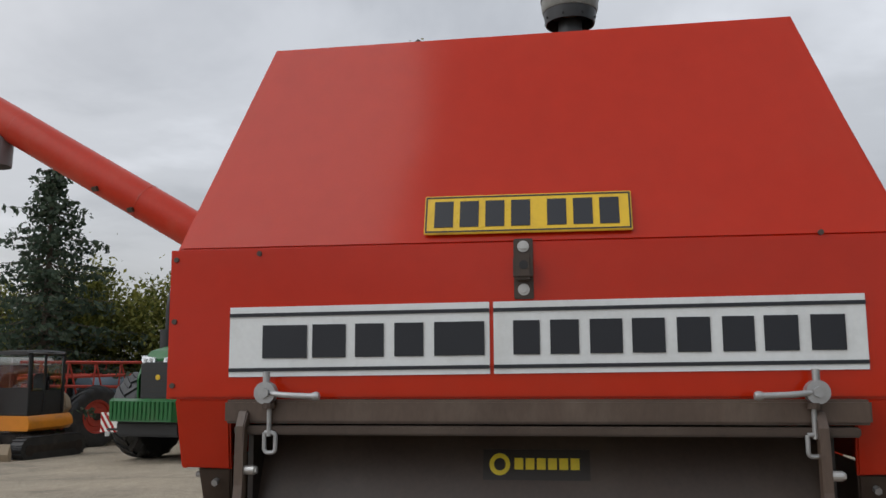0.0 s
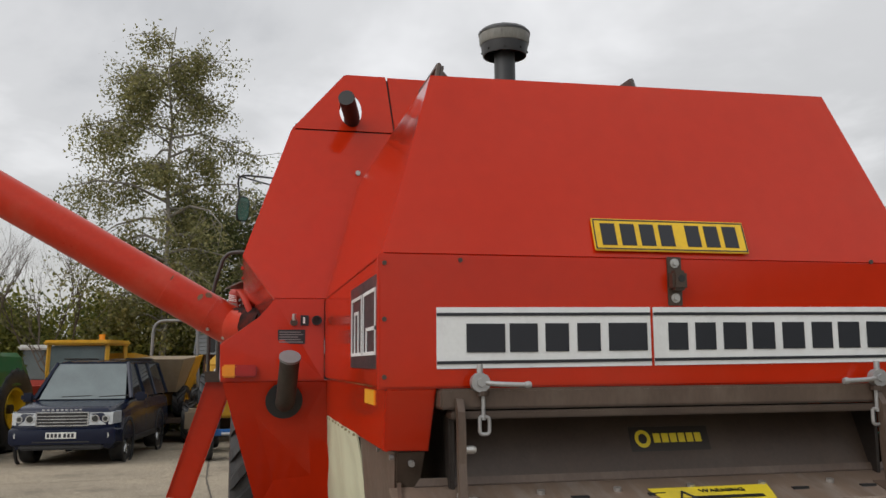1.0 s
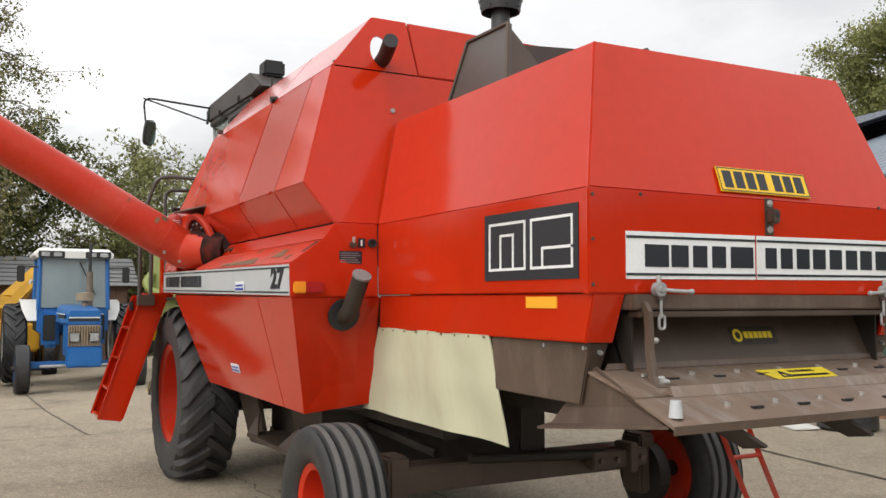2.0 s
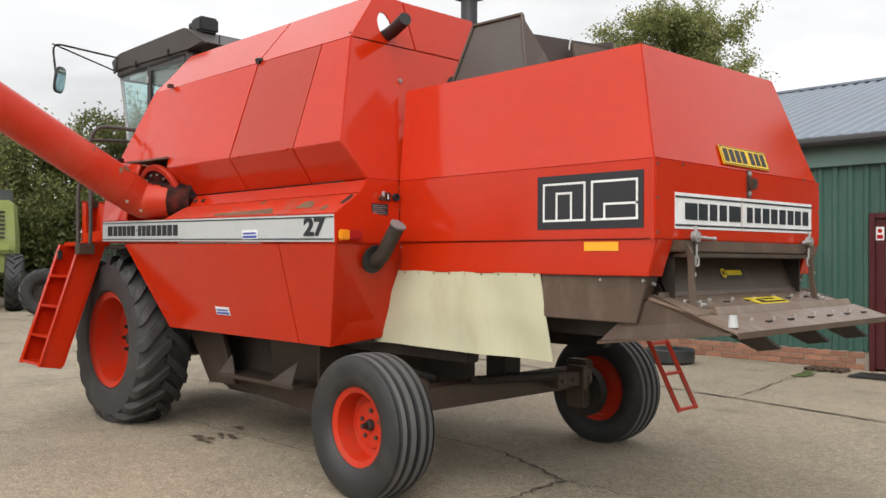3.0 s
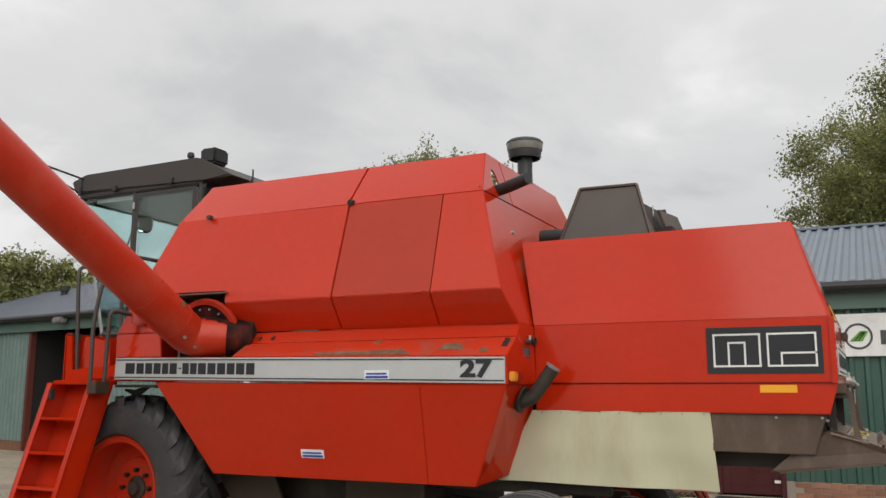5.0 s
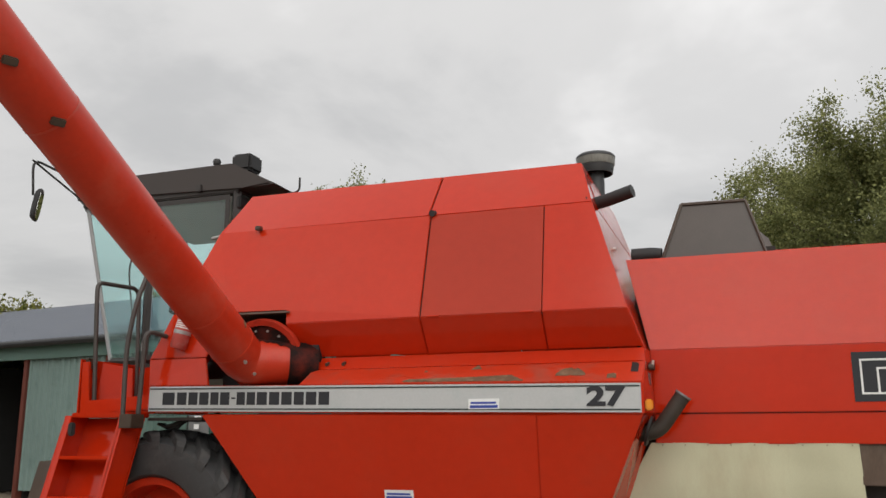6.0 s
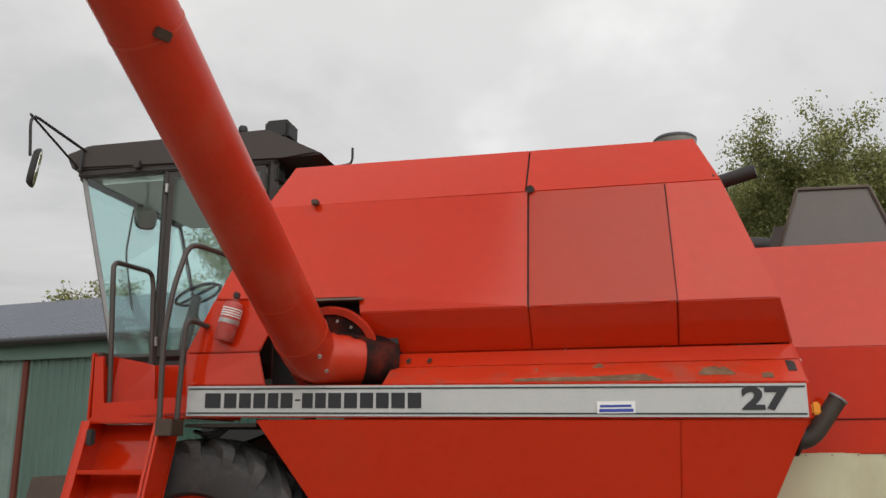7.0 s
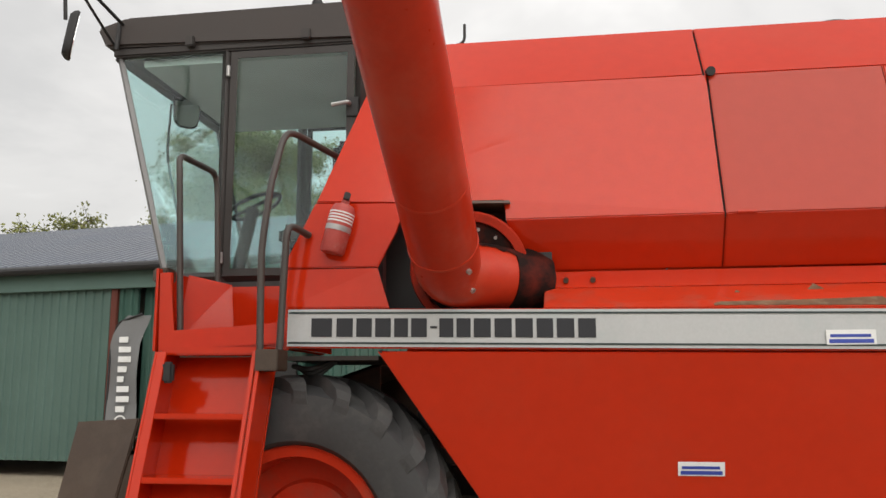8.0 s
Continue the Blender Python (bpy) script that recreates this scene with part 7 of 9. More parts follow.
broad_tree(-26.0, 15.2, 6.4, 2.4, 19, 22000, 0.075, LEAF_GREEN, BARK, "leafy tree beyond the far shed", first=0.3)
broad_tree(-25.5, 17.6, 6.3, 2.2, 20, 16000, 0.07, LEAF_HEDGE, BARK, "thin yellowing tree beyond the far shed", first=0.3)
hedge(-26, -26, -25.5, -9.5, 6.0, 2.5, 21, 120000, LEAF_HEDGE, "tall mixed hedge in early autumn colour", 0.085)
hedge(-26, -10, -26.5, -1.6, 4.7, 2.6, 22, 80000, LEAF_HEDGE, "tall mixed hedge in early autumn colour", 0.085)
hedge(-29, 1, -34, 9.5, 3.9, 2.6, 23, 80000, LEAF_DARK, "dark tall hedge", 0.09)


def bare_tree(x, y, h, seed):
    t = thing("bare_tree", (x, y, ground_z(x, y) - 0.05), "thin bare tree standing in the hedge", "tree", group="trees round the yard")
    rnd = random.Random(seed)
    bm = B()

    def grow_limb(p, d, length, r, depth):
        q = p + d * length
        limb(bm, [tuple(p), tuple(p.lerp(q, 0.5) + Vector((rnd.gauss(0, 0.04), rnd.gauss(0, 0.04), 0)) * length), tuple(q)], r, r * 0.55, 4)
        if depth:
            for _ in range(3):
                e = (d + Vector((rnd.gauss(0, 0.35), rnd.gauss(0, 0.35), rnd.uniform(0, 0.3)))).normalized()
                grow_limb(p.lerp(q, rnd.uniform(0.5, 1.0)), e, length * rnd.uniform(0.5, 0.8), r * 0.5, depth - 1)

    grow_limb(Vector((0, 0, 0)), Vector((0, 0, 1)), h * 0.42, 0.07, 5)
    part("trunk", bm, BARK, t)
    return t


for k_, (bx, by, bh) in enumerate(((-24.6, -7.4, 6.4), (-24.8, -6.2, 6.0), (-24.4, -5.4, 5.8), (-25.0, -8.6, 6.2))):
    bare_tree(bx, by, bh, 40 + k_)


# ---- parked machines ----
TRACTOR_GREEN = mat("tractor_green_paint", (0.013, 0.115, 0.026), 0.35, var=0.1, dirt=(0.09, 0.12, 0.06), dirt_amount=0.35, dirt_scale=2.5)
WHEEL_YELLOW = mat("yellow_rim_paint", (0.72, 0.46, 0.01), 0.4, var=0.08, dirt=(0.3, 0.2, 0.06), dirt_amount=0.35, dirt_scale=4)
NAVY = mat("navy_car_paint", (0.006, 0.010, 0.028), 0.2, var=0.08, spec=0.35, rough_var=0.04)
CHROME = mat("satin_silver_trim", (0.55, 0.56, 0.57), 0.3, metal=0.8, var=0.08)
DARKGLASS = mat("dark_car_glass", (0.03, 0.035, 0.037), 0.05, spec=0.8, var=0.1, rough_var=0.02)
# opaque pane, its pale base colour stands in for reflected sky
PALEGLASS = mat("pale_reflection_windscreen", (0.14, 0.17, 0.175), 0.08, spec=0.7, var=0.3, scale=1.5, rough_var=0.03)
LAMPGLASS = mat("headlamp_lens", (0.55, 0.57, 0.58), 0.1, metal=0.4, var=0.25, scale=18)
TRACTOR_BLUE = mat("tractor_blue_paint", (0.014, 0.125, 0.38), 0.36, var=0.1, dirt=(0.07, 0.11, 0.18), dirt_amount=0.3)
PLANT_YELLOW = mat("plant_yellow_paint", (0.62, 0.33, 0.02), 0.45, var=0.14, dirt=(0.25, 0.15, 0.05), dirt_amount=0.5, dirt_scale=2.5)
SKIP = mat("muddy_skip_steel", (0.28, 0.22, 0.15), 0.75, var=0.25, scale=3, dirt=(0.4, 0.33, 0.24), dirt_amount=0.5)
DIG_ORANGE = mat("digger_orange_paint", (0.68, 0.24, 0.015), 0.4, var=0.1, dirt=(0.25, 0.12, 0.04), dirt_amount=0.35)
LIMEGREEN = mat("lime_green_paint", (0.26, 0.30, 0.085), 0.45, var=0.12, dirt=(0.3, 0.3, 0.2), dirt_amount=0.5)
PLATE_WHITE = mat("white_plate", (0.75, 0.75, 0.72), 0.4)
RED_FRAME = mat("faded_red_frame", (0.42, 0.05, 0.03), 0.5, var=0.15)


def mini_tyre(bm, c, R, w, r_in):
    h = w / 2
    return lathe(bm, [(r_in, -h * 0.8), (R * 0.8, -h), (R * 0.95, -h * 0.93), (R, -h * 0.75), (R, h * 0.75), (R * 0.95, h * 0.93), (R * 0.8, h), (r_in, h * 0.8)], c, "Y", 40, True)


def wheel(parent, c, R, w, r_in, out, rimmat, lugs=0, name="wheel", label="", spokes=0, dish=0.12):
    wh = part(name, mini_tyre(B(), c, R - (0.04 if lugs else 0), w, r_in), RUBBER, parent, label, True)
    part("rim", rim_mesh(B(), c, r_in, w * 0.9, out, dish), rimmat, wh, soft=True)
    part("hub", rod(B(), (c[0], c[1] + out * (w / 2 - dish - 0.02), c[2]), (c[0], c[1] + out * (w / 2 - dish + 0.1), c[2]), r_in * 0.22, seg=14), BROWN_DARK, wh)
    for k in range(lugs):
        for s in (-1, 1):
            bm = B()
            lug(bm, c, R, w, 2 * math.pi * (k + (0.5 if s > 0 else 0)) / lugs, s, lugs)
            part("tread_lug", bm, RUBBER, wh)
    for k in range(spokes):
        t = 2 * math.pi * k / spokes
        a = Vector((c[0] + 0.05 * math.cos(t), c[1] + out * w * 0.42, c[2] + 0.05 * math.sin(t)))
        b = Vector((c[0] + r_in * 0.93 * math.cos(t), c[1] + out * w * 0.42, c[2] + r_in * 0.93 * math.sin(t)))
        part("spoke", rod(B(), a, b, 0.022, seg=4), CHROME, wh)
    return wh


def at_ground(x, y):
    return (x, y, ground_z(x, y))


def sec(x, hw, z0, z1, top=None, r=0.08):
    """A rounded box section across the vehicle at x."""
    tw = hw if top is None else top
    return [(x, -hw + r, z0), (x, hw - r, z0), (x, hw, z0 + r), (x, hw, (z0 + z1) / 2), (x, tw, z1 - r), (x, tw - r, z1), (x, -tw + r, z1), (x, -tw, z1 - r), (x, -hw, (z0 + z1) / 2), (x, -hw, z0 + r)]


def green_tractor():
    t = thing("articulated_tractor", at_ground(-16.05, -6.95), "large green articulated tractor with yellow wheel rims, parked", "tractor", turn=-11)
    R, w = 0.95, 0.72
    for x, dy in ((0.0, 0.0), (-2.95, -0.3)):
        for s in (-1, 1):
            wheel(t, (x, s * 1.08 + dy, R - 0.03), R, w, 0.46, s, WHEEL_YELLOW, 18, "drive_wheel", "wide lugged tyre on a yellow rim", dish=0.22)
    hood = part("bonnet", loft(B(), [sec(1.12, 0.46, 1.75, 2.10, 0.40, 0.07), sec(0.98, 0.54, 1.55, 2.26, 0.46, 0.1), sec(0.5, 0.58, 1.35, 2.36, 0.48, 0.13), sec(-0.1, 0.60, 1.3, 2.42, 0.48, 0.14), sec(-0.75, 0.60, 1.3, 2.46, 0.48, 0.14)]), TRACTOR_GREEN, t, "green bonnet with yellow side flash", True)
    gr = part("grille", loft(B(), [sec(1.20, 0.40, 0.95, 2.02, 0.42, 0.06), sec(1.08, 0.50, 0.90, 2.06, 0.50, 0.06), sec(0.85, 0.52, 0.9, 2.06, 0.52, 0.06)]), BLACK, hood, "black mesh grille")
    for k in range(9):
        part("grille_bar", box(B(), 1.196, 1.206, -0.40, 0.40, 1.0 + 0.105 * k, 1.012 + 0.105 * k), BROWN_DARK, gr)
    for s in (-1, 1):
        hl = part("headlamp", loft(B(), [[(1.19, s * 0.10, 2.0), (1.19, s * 0.42, 2.02), (1.16, s * 0.44, 2.15), (1.17, s * 0.12, 2.11)], [(1.02, s * 0.10, 2.0), (1.02, s * 0.50, 2.02), (1.0, s * 0.50, 2.17), (1.02, s * 0.12, 2.13)]]), LAMPGLASS, hood, "clear wrap-round headlamp")
        for d in (0.2, 0.33):
            part("reflector", rod(B(), (1.18, s * d, 2.07), (1.20, s * d, 2.07), 0.04, seg=12), CHROME, hl)
        flash = [(0.75, s * 0.585, 2.12), (-0.72, s * 0.612, 2.16), (-0.72, s * 0.605, 2.27), (0.3, s * 0.60, 2.23)]
        part("side_flash", plate(B(), flash if s < 0 else flash[::-1], 0.012), WHEEL_YELLOW, hood)
        wing = [(1.0, s * 0.60, 0.85), (0.55, s * 0.64, 1.35), (-0.1, s * 0.66, 1.6), (-0.7, s * 0.66, 1.65), (-0.7, s * 0.63, 2.2), (0.9, s * 0.58, 2.0), (1.08, s * 0.56, 1.7)]
        part("side_panel", plate(B(), wing if s < 0 else wing[::-1], 0.04), TRACTOR_GREEN, hood)
        part("side_vent", box(B(), 0.15, 0.62, s * 0.655 - 0.012, s * 0.655 + 0.012, 1.55, 1.95, 0.02), BLACK, hood)
        steps = [(-0.85, s * 0.85, 2.0), (-0.85, s * 1.42, 1.98), (-1.15, s * 1.46, 1.55), (-1.35, s * 1.44, 0.5), (-1.35, s * 0.85, 0.5)]
        part("fender", plate(B(), steps if s < 0 else steps[::-1], 0.06), TRACTOR_GREEN, t, "green steps and fender")
        arch = [[(-0.1 + 1.06 * math.cos(a), s * 0.80, 0.92 + 1.06 * math.sin(a)), (-0.1 + 1.06 * math.cos(a), s * 1.42, 0.92 + 1.06 * math.sin(a)), (-0.1 + 1.02 * math.cos(a), s * 1.42, 0.92 + 1.02 * math.sin(a)), (-0.1 + 1.02 * math.cos(a), s * 0.80, 0.92 + 1.02 * math.sin(a))] for a in [radians(q) for q in (105, 120, 135, 150, 165)]]
        part("mudguard", loft(B(), arch), TRACTOR_GREEN, t, "green mudguard")
    part("badge", rod(B(), (1.196, 0, 1.72), (1.212, 0, 1.72), 0.055, seg=16), WHEEL_YELLOW, gr)
    part("chassis", box(B(), -3.6, 1.1, -0.45, 0.45, 0.55, 1.3, 0.05), BLACK, t)
    b = part("front_weight", loft(B(), [[(1.72, -0.72, 0.86), (1.72, 0.72, 0.86), (1.68, 0.78, 1.26), (1.68, -0.78, 1.26)], [(1.5, -0.84, 0.84), (1.5, 0.84, 0.84), (1.5, 0.86, 1.30), (1.5, -0.86, 1.30)], [(1.15, -0.80, 0.9), (1.15, 0.80, 0.9), (1.15, 0.82, 1.28), (1.15, -0.82, 1.28)]]), TRACTOR_GREEN, t, "green front weight block")
    for k in range(15):
        y = -0.7 + 0.1 * k
        part("weight_plate", box(B(), 1.66, 1.73, y - 0.042, y + 0.042, 0.88, 1.25, 0.012), TRACTOR_GREEN, b)
    part("lower_guard", box(B(), 0.75, 1.5, -0.75, 0.75, 0.55, 0.84, 0.04), BLACK, b)
    # hazard boards
    for s in (-1, 1):
        c_ = s * 1.16
        hb = part("hazard_board", box(B(), 1.18, 1.2, c_ - 0.21, c_ + 0.21, 0.60, 1.0), PLATE_WHITE, t, "red and white striped hazard board")
        for k in range(3):
            q = c_ + 0.21 - 0.145 * k
            pts = [(1.205, max(c_ - 0.21, q - 0.07), 0.60), (1.205, q, 0.60), (1.205, max(c_ - 0.21, q - 0.28), 0.60 + min(0.4, (q - max(c_ - 0.21, q - 0.28)) / 0.28 * 0.4)), (1.205, max(c_ - 0.21, q - 0.35), 0.60 + min(0.4, (q - 0.07 - max(c_ - 0.21, q - 0.35)) / 0.28 * 0.4))]
            part("stripe", plate(B(), pts, 0.004), RED_LENS, hb)
        part("bracket", rod(B(), (1.19, s * 0.5, 0.66), (1.19, s * 1.2, 0.66), 0.03, seg=6), BLACK, hb)
        part("side_lamp", box(B(), 1.2, 1.25, c_ - 0.06, c_ + 0.06, 0.52, 0.62, 0.01), LAMPGLASS, hb)
    # cab
    cab_ = part("cab", box(B(), -2.05, -0.75, -0.85, 0.85, 1.4, 2.05, 0.04), BLACK, t, "glazed tractor cab")
    for x, y in ((-0.8, 0.84), (-0.8, -0.84), (-2.0, 0.86), (-2.0, -0.86)):
        part("pillar", rod(B(), (x, y, 2.0), (x - 0.08 * (1 if x > -1.5 else -1), y, 3.22), 0.055, seg=6), BLACK, cab_)
    part("windscreen", plate(B(), [(-0.78, -0.80, 2.05), (-0.78, 0.80, 2.05), (-0.87, 0.80, 3.2), (-0.87, -0.80, 3.2)], 0.02), PALEGLASS, cab_)
    part("wiper", rod(B(), (-0.83, 0.5, 3.1), (-0.76, 0.1, 2.5), 0.014, seg=5), BLACK, cab_)
    for s in (-1, 1):
        p_ = [(-1.98, s * 0.84, 2.05), (-0.83, s * 0.84, 2.05), (-0.9, s * 0.84, 3.2), (-1.98, s * 0.84, 3.2)]
        part("side_window", plate(B(), p_ if s < 0 else p_[::-1], 0.02), DARKGLASS, cab_)
        part("mirror", box(B(), -0.72, -0.65, s * 1.12 - 0.13, s * 1.12 + 0.13, 2.72, 3.1, 0.05), BLACK, cab_)
        part("mirror_arm", pipe(B(), [(-0.85, s * 0.86, 3.12), (-0.75, s * 1.08, 3.2), (-0.69, s * 1.12, 3.08)], 0.022, 6), BLACK, cab_)
        for d in (0.42, 0.66):
            part("roof_lamp", box(B(), -0.585, -0.54, s * d - 0.1, s * d + 0.1, 3.24, 3.32, 0.02), LAMPGLASS, cab_)
        part("beacon", lathe(B(), [(0, 3.42), (0.075, 3.42), (0.08, 3.55), (0.05, 3.62), (0, 3.63)], (-0.95, s * 0.86, 0), "Z", 16), AMBER, cab_, "amber beacon", True)
    part("roof", loft(B(), [sec(-0.6, 0.86, 3.24, 3.36, 0.82, 0.04), sec(-0.75, 0.93, 3.2, 3.42, 0.86, 0.06), sec(-1.5, 0.95, 3.2, 3.47, 0.86, 0.08), sec(-2.2, 0.92, 3.2, 3.43, 0.84, 0.08)]), TRACTOR_GREEN, cab_, "green cab roof", True)
    part("roof_band", box(B(), -0.62, -0.57, -0.84, 0.84, 3.2, 3.26, 0.01), BLACK, cab_)
    ex_ = part("exhaust", rod(B(), (-0.1, -0.72, 1.9), (-0.1, -0.72, 2.75), 0.19, seg=18), BLACK, t, "black exhaust stack", True)
    part("stack_tip", pipe(B(), [(-0.1, -0.72, 2.7), (-0.1, -0.72, 3.3), (-0.2, -0.72, 3.62)], 0.085, 12), BLACK, ex_, soft=True)
    it = part("air_intake", rod(B(), (-0.45, 0.80, 1.9), (-0.45, 0.80, 3.18), 0.14, seg=16), BLACK, t, "black air cleaner tower", True)
    part("intake_cap", lathe(B(), [(0, 3.18), (0.165, 3.18), (0.17, 3.3), (0.1, 3.38), (0, 3.38)], (-0.45, 0.80, 0), "Z", 18), BLACK, it, soft=True)
    for z in (2.2, 2.4, 2.6, 2.8, 3.0):
        part("band", rod(B(), (-0.45, 0.80, z), (-0.45, 0.80, z + 0.05), 0.165, seg=16), BLACK, it)
    part("intake_duct", pipe(B(), [(0.3, 0.66, 2.0), (-0.1, 0.74, 1.95), (-0.45, 0.80, 2.02)], 0.17, 12), BLACK, it, soft=True)
    for k in range(3):
        part("handrail", rod(B(), (-1.2 - 0.12 * k, 1.0, 1.9), (-1.2 - 0.12 * k, 1.0, 2.25), 0.016, seg=5), TRACTOR_GREEN, t)
    part("rear_tank", loft(B(), [sec(-2.0, 1.1, 1.35, 2.16, 1.05, 0.08), sec(-3.2, 1.1, 1.35, 2.16, 1.05, 0.1), sec(-3.75, 0.98, 1.4, 2.0, 0.9, 0.12)]), TRACTOR_GREEN, t, "green rear bodywork")
    return t


green_tractor()


def navy_car():
    t = thing("car", at_ground(-15.4, -3.45), "navy blue off-road estate car with silver grille, parked", "car", turn=-6)
    R = 0.37
    for x in (0.0, -2.88):
        for s in (-1, 1):
            wheel(t, (x, s * 0.80, R), R, 0.26, 0.25, s, BROWN_DARK, 0, "wheel", spokes=7, dish=0.05)
    body = part("body", loft(B(), [sec(0.87, 0.80, 0.34, 0.93, 0.78, 0.1), sec(0.80, 0.90, 0.30, 1.01, 0.86, 0.1), sec(0.62, 0.945, 0.30, 1.05, 0.89, 0.09), sec(0.2, 0.955, 0.34, 1.09, 0.90, 0.09), sec(-0.75, 0.955, 0.32, 1.17, 0.92, 0.08), sec(-3.4, 0.955, 0.34, 1.17, 0.92, 0.08), sec(-3.9, 0.93, 0.42, 1.15, 0.9, 0.1)]), NAVY, t, "navy painted bodywork", True)
    part("roof", loft(B(), [sec(-0.95, 0.68, 1.80, 1.86, 0.62, 0.02), sec(-1.6, 0.72, 1.80, 1.90, 0.64, 0.03), sec(-3.75, 0.70, 1.80, 1.90, 0.62, 0.03)]), NAVY, body, soft=True)
    part("windscreen", plate(B(), [(-0.30, -0.80, 1.15), (-0.30, 0.80, 1.15), (-0.95, 0.66, 1.82), (-0.95, -0.66, 1.82)], 0.02), PALEGLASS, body, "sloping windscreen")
    part("rear_screen", plate(B(), [(-3.85, 0.8, 1.16), (-3.85, -0.8, 1.16), (-3.75, -0.68, 1.82), (-3.75, 0.68, 1.82)], 0.02), DARKGLASS, body)
    for s in (-1, 1):
        for x0, x1, u0, u1 in ((-0.42, -1.45, -0.98, -1.47), (-1.52, -2.55, -1.54, -2.55), (-2.62, -3.8, -2.62, -3.72)):
            p_ = [(x1, s * 0.90, 1.16), (x0, s * 0.90, 1.16), (u0, s * 0.69, 1.82), (u1, s * 0.69, 1.82)]
            part("side_window", plate(B(), p_ if s < 0 else p_[::-1], 0.02), DARKGLASS, body)
        for x, u in ((-0.36, -0.96), (-1.485, -1.505), (-2.585, -2.585), (-3.83, -3.74)):
            part("pillar", rod(B(), (x, s * 0.895, 1.15), (u, s * 0.68, 1.83), 0.045, seg=6), NAVY, body)
        mi = part("door_mirror", box(B(), -0.55, -0.40, s * 1.06 - 0.12, s * 1.06 + 0.12, 1.10, 1.27, 0.04), NAVY, body)
        for x in (0.0, -2.88):
            part("wheel_arch", lathe(B(), [(0.40, -0.02), (0.46, -0.02), (0.46, 0.02), (0.40, 0.02)], (x, s * 0.945, R), "Y", 32, True), BLACK, body)
        hl = part("headlamp", loft(B(), [[(0.885, s * 0.46, 0.73), (0.865, s * 0.86, 0.74), (0.85, s * 0.87, 0.95), (0.87, s * 0.46, 0.95)], [(0.70, s * 0.46, 0.73), (0.60, s * 0.955, 0.76), (0.60, s * 0.95, 0.97), (0.70, s * 0.46, 0.97)]]), LAMPGLASS, body, "clear wrap-round headlamp")
        for d, q in ((-0.08, 0.075), (0.1, 0.06)):
            part("bulb_ring", lathe(B(), [(q - 0.018, 0), (q, 0), (q, 0.014), (q - 0.018, 0.014)], (0.874, s * (0.64 + d), 0.84), "X", 20, True), CHROME, hl)
            part("bulb", rod(B(), (0.86, s * (0.64 + d), 0.84), (0.882, s * (0.64 + d), 0.84), q - 0.02, seg=14), DARKGLASS, hl)
        part("fog_lamp", rod(B(), (0.80, s * 0.76, 0.55), (0.905, s * 0.76, 0.55), 0.06, seg=16), LAMPGLASS, body)
        part("roof_rail", rod(B(), (-1.1, s * 0.60, 1.92), (-3.6, s * 0.60, 1.93), 0.018, seg=6), BLACK, body)
        part("door_line", box(B(), -1.49, -1.48, s * 0.957 - 0.002, s * 0.957 + 0.002, 0.45, 1.1), BLACK, body)
        part("sill", box(B(), -2.4, -0.5, s * 0.95 - 0.03, s * 0.95 + 0.02, 0.33, 0.44, 0.01), BLACK, body)
    gr = part("grille", box(B(), 0.80, 0.885, -0.44, 0.44, 0.72, 0.96, 0.02), BLACK, body, "black mesh grille in a silver frame")
    for z0, z1 in ((0.715, 0.735), (0.945, 0.965)):
        part("frame_bar", box(B(), 0.87, 0.90, -0.45, 0.45, z0, z1, 0.006), CHROME, gr)
    for y in (-0.445, 0.445):
        part("frame_bar", box(B(), 0.87, 0.90, y - 0.012, y + 0.012, 0.735, 0.945, 0.004), CHROME, gr)
    for k in range(3):
        part("slat", box(B(), 0.875, 0.895, -0.43, 0.43, 0.775 + 0.055 * k, 0.79 + 0.055 * k, 0.004), CHROME, gr)
    for k in range(9):
        part("name_bar", box(B(), 0.862, 0.872, -0.36 + 0.08 * k, -0.315 + 0.08 * k, 0.99, 1.015), CHROME, body)
    bp = part("bumper", loft(B(), [sec(0.93, 0.72, 0.40, 0.66, 0.72, 0.05), sec(0.86, 0.92, 0.38, 0.69, 0.92, 0.05), sec(0.55, 0.965, 0.36, 0.69, 0.965, 0.05)]), NAVY, body, soft=True)
    part("lower_grille", box(B(), 0.80, 0.925, -0.72, 0.72, 0.30, 0.40, 0.03), BLACK, bp)
    part("centre_inlet", box(B(), 0.90, 0.936, -0.5, 0.5, 0.42, 0.46, 0.01), BLACK, bp)
    np_ = part("number_plate", box(B(), 0.93, 0.942, -0.26, 0.26, 0.50, 0.61, 0.003), PLATE_WHITE, bp, "white number plate with black bars")
    for k in range(7):
        q = -0.215 + 0.066 * k + (0.02 if k > 3 else 0)
        part("bar", box(B(), 0.942, 0.945, q - 0.022, q + 0.022, 0.52, 0.59), DECAL_DARK, np_)
    for s in (-0.4, 0.3):
        part("wiper", rod(B(), (-0.34, s, 1.19), (-0.36, s + 0.55, 1.21), 0.012, seg=5), BLACK, body)
    return t


navy_car()


# paler pane for the blue tractor, with the sky's reflection in its colour
SKYGLASS = mat("sky_reflection_windscreen", (0.22, 0.27, 0.28), 0.10, spec=0.7, var=0.25, scale=1.5, rough_var=0.03)


